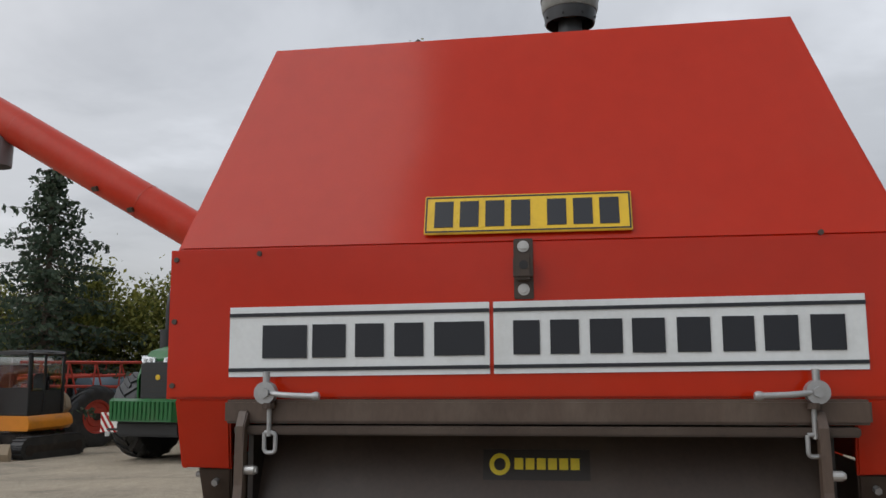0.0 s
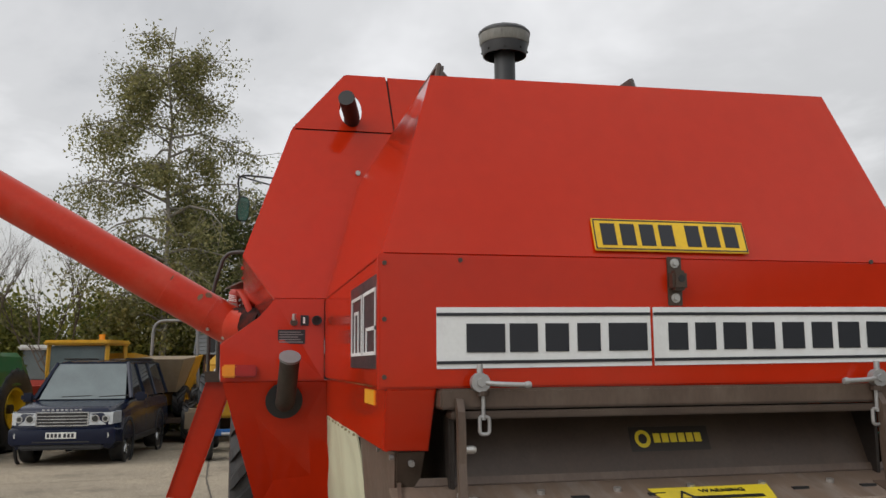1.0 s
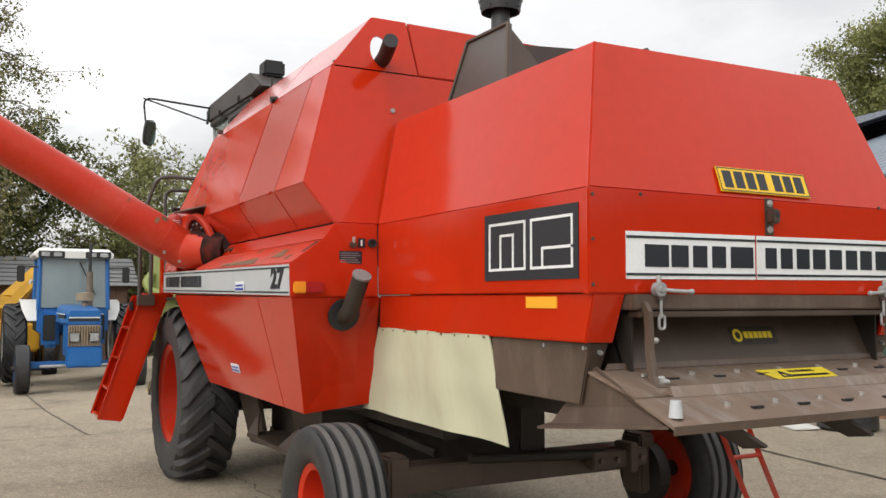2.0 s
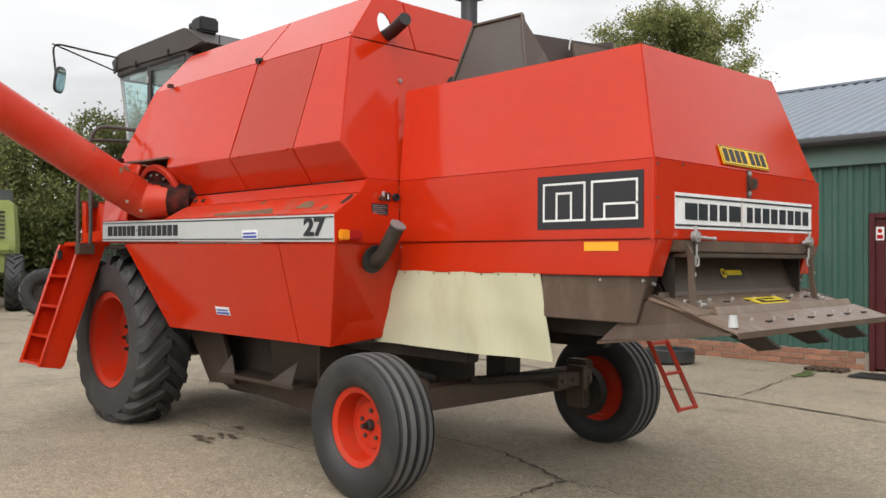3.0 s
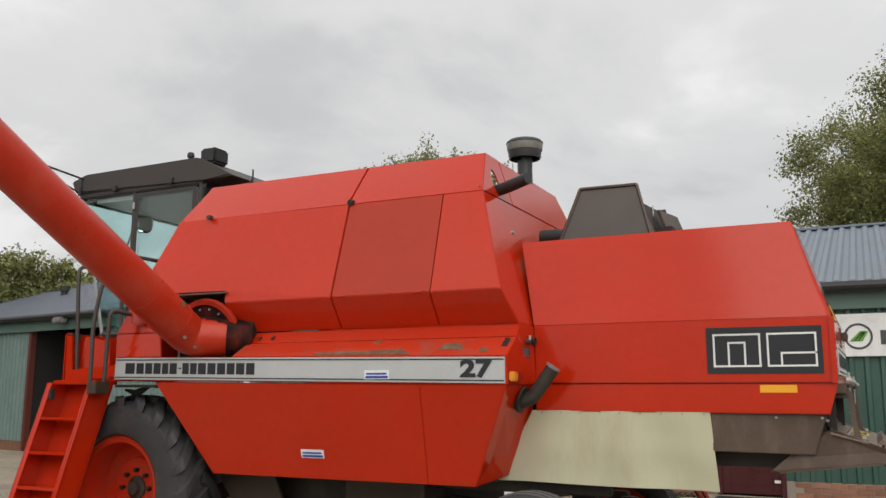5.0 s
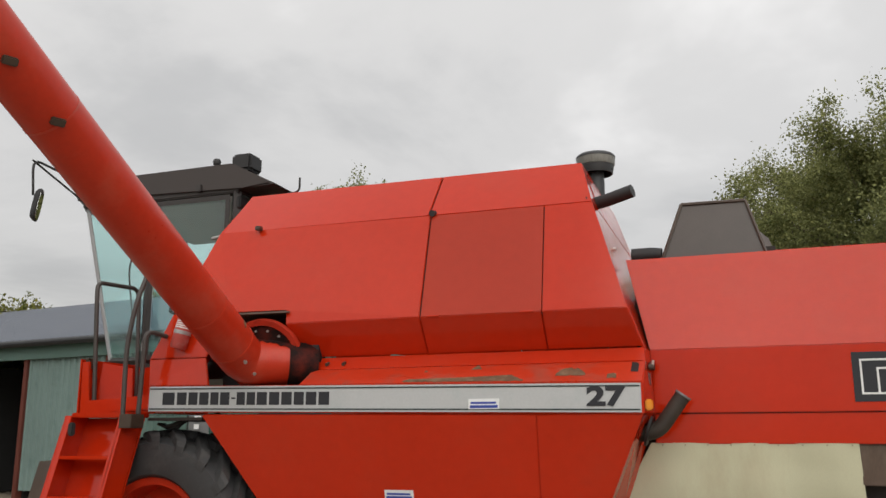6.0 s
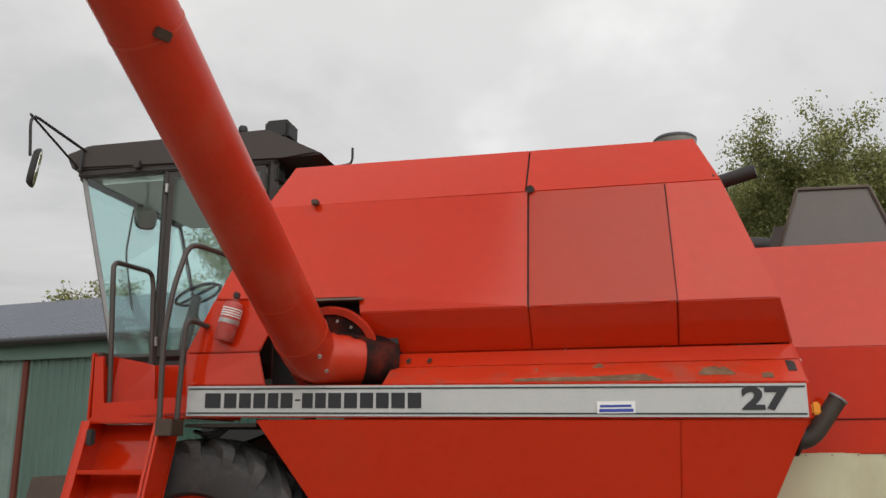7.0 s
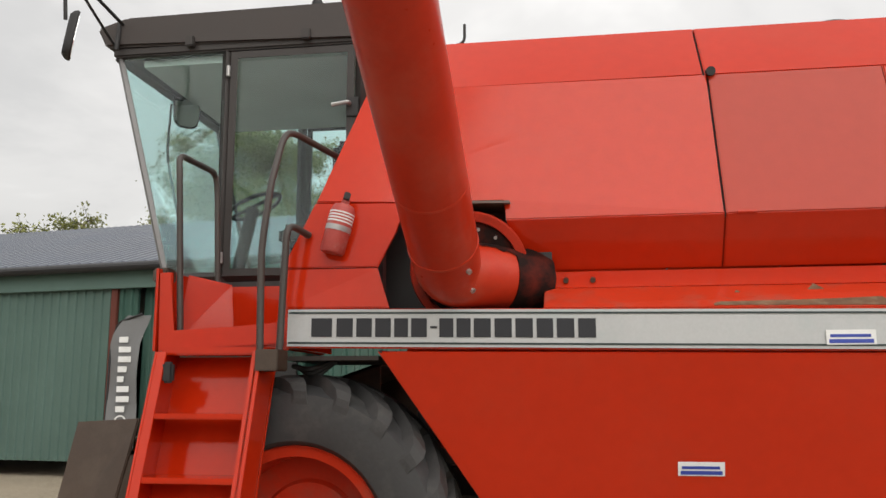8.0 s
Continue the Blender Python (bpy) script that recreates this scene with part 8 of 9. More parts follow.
def blue_tractor():
    t = thing("tractor", at_ground(-14.85, -0.08), "blue tractor with white cab roof and narrow front tyres, parked", "tractor", turn=0)
    for s in (-1, 1):
        wheel(t, (0, s * 0.98, 0.42), 0.43, 0.26, 0.22, s, TRACTOR_BLUE, 0, "front_wheel", "narrow ribbed front tyre", dish=0.06)
        wheel(t, (-2.35, s * 1.02, 0.78), 0.80, 0.44, 0.45, s, PLATE_WHITE, 18, "rear_wheel", "lugged rear tyre", dish=0.14)
        part("mudguard", loft(B(), [[(-2.35 - 0.88 * math.cos(a), s * 0.64, 0.78 + 0.88 * math.sin(a)), (-2.35 - 0.88 * math.cos(a), s * (0.64 + 0.30 * f), 0.78 + 0.88 * math.sin(a)), (-2.35 - 0.85 * math.cos(a), s * (0.64 + 0.30 * f), 0.78 + 0.85 * math.sin(a)), (-2.35 - 0.85 * math.cos(a), s * 0.64, 0.78 + 0.85 * math.sin(a))] for a, f in [(radians(q), f) for q, f in ((30, 0.9), (50, 1), (70, 1), (90, 1), (110, 1), (130, 0.9), (148, 0.6))]]), PLATE_WHITE, t, "white mudguard")
    ax = part("front_axle", box(B(), -0.1, 0.1, -0.9, 0.9, 0.42, 0.54, 0.02), TRACTOR_BLUE, t)
    part("steering_ram", rod(B(), (0.12, -0.7, 0.46), (0.12, 0.7, 0.46), 0.03, seg=8), STEEL, ax)
    hood = part("bonnet", loft(B(), [sec(0.42, 0.28, 1.22, 1.46, 0.26, 0.03), sec(0.2, 0.31, 1.18, 1.50, 0.28, 0.04), sec(-1.35, 0.34, 1.18, 1.56, 0.30, 0.05)]), TRACTOR_BLUE, t, "blue bonnet", True)
    part("nose", box(B(), -0.2, 0.44, -0.30, 0.30, 0.62, 1.22, 0.03), TRACTOR_BLUE, hood)
    gr = part("grille", box(B(), 0.42, 0.46, -0.27, 0.27, 0.82, 1.20, 0.01), SKIP, hood, "pale barred grille with two round headlamps")
    for k in range(12):
        part("bar", box(B(), 0.46, 0.468, -0.25 + 0.044 * k, -0.235 + 0.044 * k, 0.84, 1.18), BROWN, gr)
    cab_roof_lamps = part("lamp_rail", box(B(), -1.44, -1.425, -0.70, 0.70, 2.500, 2.580, 0.004), BLACK, t)
    part("nose_stripe", box(B(), 0.412, 0.428, -0.26, 0.26, 1.27, 1.32, 0.004), BLACK, hood)
    part("nose_stripe", box(B(), 0.412, 0.430, -0.26, 0.26, 1.325, 1.345, 0.003), PLATE_WHITE, hood)
    for s in (-1, 1):
        part("headlamp", box(B(), 0.465, 0.49, s * 0.165 - 0.085, s * 0.165 + 0.085, 0.90, 1.07, 0.04), LAMPGLASS, gr)
        part("stripe", box(B(), -1.2, 0.3, s * 0.325 - 0.006, s * 0.325 + 0.006, 1.32, 1.38), BLACK, hood)
        part("stripe", box(B(), -1.2, 0.3, s * 0.325 - 0.008, s * 0.325 + 0.008, 1.385, 1.40), PLATE_WHITE, hood)
        part("lamp_housing", box(B(), -1.425, -1.40, s * 0.43 - 0.24, s * 0.43 + 0.24, 2.480, 2.615, 0.012), BLACK, cab_roof_lamps)
        part("side_tank", box(B(), -1.6, -1.3, s * 0.42 - 0.16, s * 0.42 + 0.16, 0.72, 1.42, 0.06), TRACTOR_BLUE, t)
        part("tank_panel", box(B(), -1.3, -1.285, s * 0.45 - 0.11, s * 0.45 + 0.11, 0.86, 1.36, 0.03), BLACK, t)
    part("chassis", box(B(), -2.480, 0.2, -0.25, 0.25, 0.42, 1.0, 0.04), BROWN_DARK, t)
    part("weight_carrier", box(B(), 0.3, 0.55, -0.3, 0.3, 0.45, 0.80, 0.03), TRACTOR_BLUE, t)
    cab_ = part("cab", box(B(), -2.75, -1.5, -0.66, 0.66, 1.0, 1.5, 0.04), TRACTOR_BLUE, t, "blue cab with large windscreen")
    for x, y in ((-1.5, 0.64), (-1.5, -0.64), (-2.75, 0.64), (-2.75, -0.64)):
        part("pillar", rod(B(), (x, y, 1.45), (x + (-0.1 if x > -2 else 0.05), y * 0.97, 2.500), 0.045, seg=6), TRACTOR_BLUE, cab_)
    part("windscreen", plate(B(), [(-1.5, -0.60, 1.5), (-1.5, 0.60, 1.5), (-1.58, 0.58, 2.480), (-1.58, -0.58, 2.480)], 0.012), SKYGLASS, cab_)
    st_ = part("seat", box(B(), -2.5, -2.05, -0.25, 0.25, 1.5, 1.62, 0.04), BLACK, cab_)
    part("backrest", box(B(), -2.480, -2.48, -0.25, 0.25, 1.6, 2.05, 0.04), BLACK, st_)
    part("steering_wheel", lathe(B(), [(0.17, -0.012), (0.19, 0), (0.17, 0.012), (0.15, 0)], (-1.78, 0, 1.72), "Z", 24, True), BLACK, cab_)
    part("wiper", rod(B(), (-1.53, 0.1, 2.4), (-1.49, 0.4, 1.75), 0.012, seg=5), BLACK, cab_)
    part("roof", loft(B(), [sec(-1.42, 0.72, 2.480, 2.620, 0.68, 0.03), sec(-1.6, 0.75, 2.480, 2.680, 0.70, 0.05), sec(-2.85, 0.74, 2.480, 2.680, 0.68, 0.05)]), PLATE_WHITE, cab_, "white cab roof", True)
    for y in (-0.54, -0.32, 0.32, 0.54):
        part("roof_lamp", box(B(), -1.405, -1.388, y - 0.075, y + 0.075, 2.510, 2.590, 0.008), LAMPGLASS, cab_)
    for s in (-1, 1):
        p_ = [(-2.7, s * 0.64, 1.5), (-1.55, s * 0.64, 1.5), (-1.62, s * 0.63, 2.480), (-2.7, s * 0.63, 2.480)]
        part("side_window", plate(B(), p_ if s < 0 else p_[::-1], 0.02), DARKGLASS, cab_)
        part("mirror_arm", rod(B(), (-1.55, s * 0.66, 2.3), (-1.45, s * 0.95, 2.3), 0.015, seg=6), BLACK, cab_)
        part("mirror", box(B(), -1.48, -1.43, s * 0.97 - 0.07, s * 0.97 + 0.07, 2.0, 2.32, 0.02), BLACK, cab_)
    ex_ = part("exhaust", pipe(B(), [(-0.9, 0.22, 1.45), (-0.9, 0.22, 2.2)], 0.062, 12), mat("rust_grey_silencer", (0.16, 0.125, 0.10), 0.7, var=0.3, scale=8), t, "rusty upright exhaust", True)
    part("tail_pipe", pipe(B(), [(-0.9, 0.22, 2.18), (-0.9, 0.22, 2.58), (-0.94, 0.24, 2.74)], 0.03, 10), BLACK, ex_, soft=True)
    part("pre_cleaner", lathe(B(), [(0, 1.5), (0.05, 1.5), (0.05, 1.62), (0.16, 1.64), (0.16, 1.78), (0, 1.8)], (-0.55, 0.1, 0), "Z", 18), SKIP, t, soft=True)
    return t


blue_tractor()


def mini_digger():
    t = thing("mini_excavator", at_ground(-17.3, -11.55), "orange mini excavator with black cab and rubber tracks, parked", "excavator", turn=-10)
    for s in (-1, 1):
        bm = B()
        secs = []
        for k in range(28):
            a = 2 * math.pi * k / 28
            secs.append(((0.78 if math.cos(a) >= 0 else -0.78) + 0.25 * math.cos(a), 0.26 + 0.25 * math.sin(a)))
        loft(bm, [[(x, s * 0.66 - 0.16, z) for x, z in secs], [(x, s * 0.66 + 0.16, z) for x, z in secs]])
        tr = part("track", bm, RUBBER, t, "black rubber track")
        part("track_frame", box(B(), -0.72, 0.72, s * 0.66 - 0.165, s * 0.66 + 0.168, 0.16, 0.36, 0.02), BROWN_DARK, tr)
        for k in range(27):
            x = -0.8 + 0.06 * k
            for z in (0.5, 0.0):
                part("track_pad", box(B(), x, x + 0.035, s * 0.66 - 0.165, s * 0.66 + 0.165, z, z + 0.03), RUBBER, tr)
        for k in range(7):
            for sx in (-1, 1):
                a = radians(-75 + 25 * k)
                m_ = Matrix.Translation((sx * 0.78, s * 0.66, 0.26)) @ Matrix.Rotation((math.pi if sx < 0 else 0) - sx * 0 + a, 4, "Y")
                bm = box(B(), 0.24, 0.275, -0.165, 0.165, -0.018, 0.018)
                bm.transform(m_)
                part("track_pad", bm, RUBBER, tr)
        for x in (-0.78, -0.4, 0.0, 0.4, 0.78):
            part("roller", rod(B(), (x, s * 0.66 - 0.17, 0.24), (x, s * 0.66 + 0.175, 0.24), 0.13 if abs(x) > 0.7 else 0.07, seg=14), BROWN_DARK, tr)
    part("undercarriage", box(B(), -0.4, 0.4, -0.5, 0.5, 0.28, 0.56, 0.03), BROWN_DARK, t)
    part("turntable", rod(B(), (0, 0, 0.54), (0, 0, 0.64), 0.38, seg=24), BROWN_DARK, t)
    part("house", loft(B(), [sec(0.62, 0.60, 0.64, 0.98, 0.58, 0.05), sec(-0.5, 0.64, 0.64, 1.0, 0.62, 0.07), sec(-0.9, 0.52, 0.64, 1.0, 0.5, 0.1)]), DIG_ORANGE, t, "orange swing body", True)
    part("engine_cover", loft(B(), [sec(-0.55, 0.60, 1.0, 1.55, 0.55, 0.1), sec(-0.8, 0.52, 1.0, 1.45, 0.5, 0.12), sec(-0.92, 0.44, 1.0, 1.3, 0.42, 0.1)]), SKIP, t, "cream engine cover", True)
    cab_ = part("cab", box(B(), -0.55, 0.58, -0.5, 0.52, 0.98, 1.06, 0.02), BLACK, t, "black glazed cab")
    for x, y in ((0.55, -0.47), (0.55, 0.49), (-0.52, -0.47), (-0.52, 0.49)):
        part("pillar", box(B(), x - 0.04, x + 0.04, y - 0.035, y + 0.035, 1.0, 2.40, 0.015), BLACK, cab_)
    part("door_post", box(B(), 0.06, 0.11, 0.475, 0.525, 1.0, 2.40, 0.01), BLACK, cab_)
    part("cab_roof", loft(B(), [sec(0.62, 0.50, 2.38, 2.46, 0.46, 0.03), sec(0.0, 0.54, 2.38, 2.50, 0.48, 0.04), sec(-0.6, 0.52, 2.38, 2.47, 0.46, 0.03)]), BLACK, cab_, soft=True)
    part("roof_edge", box(B(), -0.5, 0.5, 0.50, 0.535, 2.40, 2.44, 0.01), GREY, cab_)
    for y in (0.505, -0.485):
        for x0, x1 in ((0.13, 0.50), (-0.47, 0.04)):
            p_ = [(x0, y, 1.55), (x1, y, 1.55), (x1, y, 2.36), (x0, y, 2.36)]
            part("side_pane", plate(B(), p_ if y < 0 else p_[::-1], 0.01), CLEARGLASS, cab_)
            q_ = [(x0, y, 1.04), (x1, y, 1.04), (x1, y, 1.55), (x0, y, 1.55)]
            part("door_panel", plate(B(), q_ if y < 0 else q_[::-1], 0.012), BLACK, cab_)
    part("front_pane", plate(B(), [(0.57, -0.43, 1.62), (0.57, 0.45, 1.62), (0.55, 0.45, 2.36), (0.55, -0.43, 2.36)], 0.01), CLEARGLASS, cab_)
    part("front_panel", plate(B(), [(0.57, -0.43, 1.04), (0.57, 0.45, 1.04), (0.57, 0.45, 1.62), (0.57, -0.43, 1.62)], 0.012), BLACK, cab_)
    part("back_pane", plate(B(), [(-0.54, 0.45, 1.5), (-0.54, -0.43, 1.5), (-0.54, -0.43, 2.36), (-0.54, 0.45, 2.36)], 0.01), CLEARGLASS, cab_)
    st = part("seat", box(B(), -0.35, 0.12, -0.22, 0.24, 1.06, 1.4, 0.06), BLACK, cab_)
    part("backrest", box(B(), -0.42, -0.28, -0.22, 0.24, 1.35, 1.95, 0.05), BLACK, st)
    part("lever", rod(B(), (0.3, 0.2, 1.1), (0.34, 0.2, 1.6), 0.02, seg=6), BLACK, cab_)
    bl = part("dozer_blade", loft(B(), [[(1.32, -0.82, 0.02), (1.42, -0.82, 0.2), (1.36, -0.82, 0.42), (1.3, -0.82, 0.2)], [(1.32, 0.82, 0.02), (1.42, 0.82, 0.2), (1.36, 0.82, 0.42), (1.3, 0.82, 0.2)]]), SKIP, t, "worn dozer blade")
    for s in (-1, 1):
        part("blade_arm", rod(B(), (0.4, s * 0.35, 0.34), (1.32, s * 0.42, 0.24), 0.045, seg=6), BROWN_DARK, bl)
    bo = part("boom", loft(B(), [[(0.7, -0.78, 0.75), (0.7, -0.58, 0.75), (0.62, -0.58, 1.05), (0.62, -0.78, 1.05)], [(1.25, -0.78, 1.7), (1.25, -0.58, 1.7), (1.1, -0.58, 1.95), (1.1, -0.78, 1.95)], [(1.9, -0.78, 1.95), (1.9, -0.58, 1.95), (1.9, -0.58, 2.15), (1.9, -0.78, 2.15)]]), DIG_ORANGE, t, "orange boom")
    part("dipper", loft(B(), [[(1.75, -0.76, 2.2), (1.75, -0.6, 2.2), (1.95, -0.6, 2.2), (1.95, -0.76, 2.2)], [(2.05, -0.76, 0.9), (2.05, -0.6, 0.9), (2.18, -0.6, 0.9), (2.18, -0.76, 0.9)]]), DIG_ORANGE, bo)
    part("ram", rod(B(), (1.3, -0.68, 2.1), (1.8, -0.68, 2.25), 0.05, seg=8), STEEL, bo)
    part("bucket", loft(B(), [[(1.95, -0.95, 0.95), (2.3, -0.95, 0.8), (2.25, -0.95, 0.42), (1.9, -0.95, 0.5)], [(1.95, -0.4, 0.95), (2.3, -0.4, 0.8), (2.25, -0.4, 0.42), (1.9, -0.4, 0.5)]]), SKIP, bo)
    return t


mini_digger()


def dumper():
    t = thing("site_dumper", at_ground(-21.4, -2.45), "yellow site dumper with muddy skip on a trailer", "dumper", turn=-12)
    part("trailer_bed", box(B(), -2.2, 1.3, -0.95, 0.95, 0.5, 0.62, 0.02), BROWN, t)
    for x in (-0.9, -0.1):
        for s in (-1, 1):
            wheel(t, (x, s * 0.85, 0.31), 0.31, 0.2, 0.18, s, GREY, 0, "trailer_wheel", dish=0.04)
            wheel(t, (x * 2 + 0.6, s * 0.62, 1.0), 0.40, 0.3, 0.2, s, PLANT_YELLOW, 14, "wheel", "muddy dumper tyre", dish=0.06)
    part("drawbar", rod(B(), (1.2, 0, 0.5), (2.3, 0, 0.45), 0.05, seg=6), BROWN, t)
    part("chassis", box(B(), -1.7, 1.0, -0.35, 0.35, 0.9, 1.2, 0.03), PLANT_YELLOW, t)
    part("skip", loft(B(), [[(1.5, -0.95, 2.05), (1.5, 0.95, 2.05), (0.9, 0.6, 1.25), (0.9, -0.6, 1.25)], [(-0.3, -0.95, 2.15), (-0.3, 0.95, 2.15), (-0.2, 0.6, 1.2), (-0.2, -0.6, 1.2)]]), SKIP, t, "muddy beige skip")
    part("skip_side", plate(B(), [(-0.3, 0.96, 2.17), (0.4, 0.98, 2.12), (0.4, 0.7, 1.4), (-0.3, 0.65, 1.25)], 0.03), PLANT_YELLOW, t)
    part("roll_hoop", pipe(B(), [(-1.0, -0.66, 1.2), (-1.0, -0.6, 2.80), (-1.0, -0.56, 2.98), (-1.0, -0.44, 3.08), (-1.0, -0.3, 3.11), (-1.0, 0.3, 3.11), (-1.0, 0.44, 3.08), (-1.0, 0.56, 2.98), (-1.0, 0.6, 2.80), (-1.0, 0.66, 1.2)], 0.045, 10), GREY, t, "grey steel roll hoop", True)
    part("engine_cover", box(B(), -1.9, -0.9, -0.5, 0.5, 1.2, 1.7, 0.06), PLANT_YELLOW, t)
    return t


dumper()


def yellow_loader():
    t = thing("dump_truck", at_ground(-20.6, -4.0), "old yellow dump truck with square cab, parked behind the car", "truck", turn=-15)
    for x in (0.6, -2.0):
        for s in (-1, 1):
            wheel(t, (x, s * 0.9, 0.55), 0.55, 0.35, 0.3, s, PLANT_YELLOW, 0, "wheel", dish=0.08)
    part("chassis", box(B(), -2.8, 1.2, -0.6, 0.6, 0.6, 1.0, 0.04), PLANT_YELLOW, t)
    cab_ = part("cab", box(B(), -0.2, 1.0, -0.75, 0.75, 1.0, 1.75, 0.05), PLANT_YELLOW, t, "yellow cab")
    for y in (-0.7, 0.7):
        for x in (-0.15, 0.95):
            part("pillar", rod(B(), (x, y, 1.7), (x * 0.95, y, 2.4), 0.06, seg=4), PLANT_YELLOW, cab_)
    part("windscreen", plate(B(), [(0.96, -0.66, 1.74), (0.96, 0.66, 1.74), (0.92, 0.66, 2.36), (0.92, -0.66, 2.36)], 0.02), PALEGLASS, cab_)
    part("roof", box(B(), -0.25, 1.05, -0.8, 0.8, 2.38, 2.5, 0.04), PLANT_YELLOW, cab_)
    part("beacon", rod(B(), (0.3, 0.3, 2.5), (0.3, 0.3, 2.65), 0.07, seg=12), AMBER, cab_)
    part("body", loft(B(), [[(-0.3, -0.9, 2.2), (-0.3, 0.9, 2.2), (-0.3, 0.7, 1.1), (-0.3, -0.7, 1.1)], [(-3.0, -0.95, 2.0), (-3.0, 0.95, 2.0), (-2.8, 0.75, 1.1), (-2.8, -0.75, 1.1)]]), PLANT_YELLOW, t)
    return t


yellow_loader()


def backhoe():
    t = thing("backhoe_loader", at_ground(-20.4, -0.95), "yellow excavator arm and loader frame beside the blue tractor", "loader", turn=0)
    for x in (0.2, -1.8):
        for s in (-1, 1):
            wheel(t, (x, s * 0.75, 0.5), 0.5, 0.32, 0.26, s, PLANT_YELLOW, 14, "wheel", dish=0.07)
    part("frame", box(B(), -2.2, 0.6, -0.5, 0.5, 0.6, 1.2, 0.05), PLANT_YELLOW, t)
    a = part("boom", loft(B(), [[(0.5, -0.35, 1.0), (0.5, -0.12, 1.0), (0.7, -0.12, 1.3), (0.7, -0.35, 1.3)], [(1.0, -0.35, 1.6), (1.0, -0.12, 1.6), (0.9, -0.12, 1.9), (0.9, -0.35, 1.9)], [(0.6, 0.45, 2.45), (0.6, 0.65, 2.45), (0.5, 0.65, 2.7), (0.5, 0.45, 2.7)]]), PLANT_YELLOW, t, "bent yellow boom")
    part("ram", rod(B(), (0.75, -0.3, 1.15), (0.7, 0.3, 2.25), 0.05, seg=8), STEEL, a)
    part("dipper", loft(B(), [[(0.6, 0.4, 2.5), (0.6, 0.6, 2.5), (0.5, 0.6, 2.72), (0.5, 0.4, 2.72)], [(0.9, -0.55, 0.9), (0.9, -0.35, 0.9), (0.7, -0.35, 0.9), (0.7, -0.55, 0.9)]]), PLANT_YELLOW, a)
    part("bucket", box(B(), 0.5, 1.0, -0.8, -0.2, 0.3, 0.85, 0.08), SKIP, a)
    return t


backhoe()


def forager():
    t = thing("forage_harvester", at_ground(-22.8, 3.5), "pale lime-green harvester with yellow wheels, parked far back", "harvester", turn=-20)
    for x in (0.6, -2.2):
        for s in (-1, 1):
            wheel(t, (x, s * 0.95, 0.75 if x > 0 else 0.5), 0.75 if x > 0 else 0.5, 0.45, 0.4 if x > 0 else 0.28, s, WHEEL_YELLOW, 16, "wheel", dish=0.12)
    b = part("body", loft(B(), [sec(0.4, 0.95, 1.0, 2.9, 0.9, 0.1), sec(-1.4, 1.0, 0.9, 2.95, 0.92, 0.12), sec(-2.8, 0.9, 1.0, 2.4, 0.8, 0.15)]), LIMEGREEN, t, "lime-green bodywork", True)
    for k in range(7):
        part("louvre", box(B(), 0.40, 0.44, 0.1, 0.7, 1.9 + 0.11 * k, 1.95 + 0.11 * k), BROWN_DARK, b)
    part("bumper", box(B(), 0.4, 0.6, -0.9, 0.9, 1.5, 1.75, 0.08), LIMEGREEN, b)
    part("chute", pipe(B(), [(0.42, -0.85, 2.2), (0.6, -1.0, 1.95), (0.7, -0.85, 1.72), (0.75, -0.3, 1.6), (0.72, 0.2, 1.58)], 0.11, 10), LIMEGREEN, b, "dusty pale chute", True)
    part("cab", box(B(), -2.4, -1.5, -0.8, 0.8, 2.5, 3.3, 0.05), DARKGLASS, b)
    return t


forager()


def sprayer():
    t = thing("sprayer_frame", at_ground(-21.2, -13.0), "folded red steel boom frame of a trailed sprayer", "sprayer", turn=-25)
    for s in (-1, 1):
        wheel(t, (-0.3, s * 0.95, 0.85), 0.87, 0.42, 0.45, s, RED_FRAME, 16, "wheel", "large lugged tyre", dish=0.1)
    part("tank", rod(B(), (-2.4, 0, 1.5), (-0.6, 0, 1.5), 0.5, seg=20), mat("grey_blue_tank", (0.16, 0.22, 0.27), 0.5), t, "grey-blue plastic tank", True)
    part("chassis", box(B(), -2.5, 1.2, -0.4, 0.4, 0.75, 1.0, 0.03), RED_FRAME, t)
    for s in (-1, 1):
        for z, d in ((1.25, 0.0), (1.62, 0.12), (2.0, -0.08), (2.35, 0.0)):
            part("boom_bar", rod(B(), (-2.0, s * 0.95, z), (1.9, s * (0.85 + d), z + d), 0.045, seg=5), RED_FRAME, t)
        for k in range(9):
            x = -1.9 + 0.42 * k
            part("lattice", rod(B(), (x, s * 0.93, 1.25), (x + (0.3 if k % 2 else -0.1), s * 0.9, 2.35), 0.028, seg=4), RED_FRAME, t)
    for x in (-1.8, -0.2, 1.5):
        part("cross_bar", rod(B(), (x, -0.95, 2.0), (x, 0.95, 2.0), 0.04, seg=5), RED_FRAME, t)
    part("drawbar", box(B(), 1.1, 2.9, -0.12, 0.12, 0.7, 0.88, 0.02), RED_FRAME, t)
    return t


sprayer()


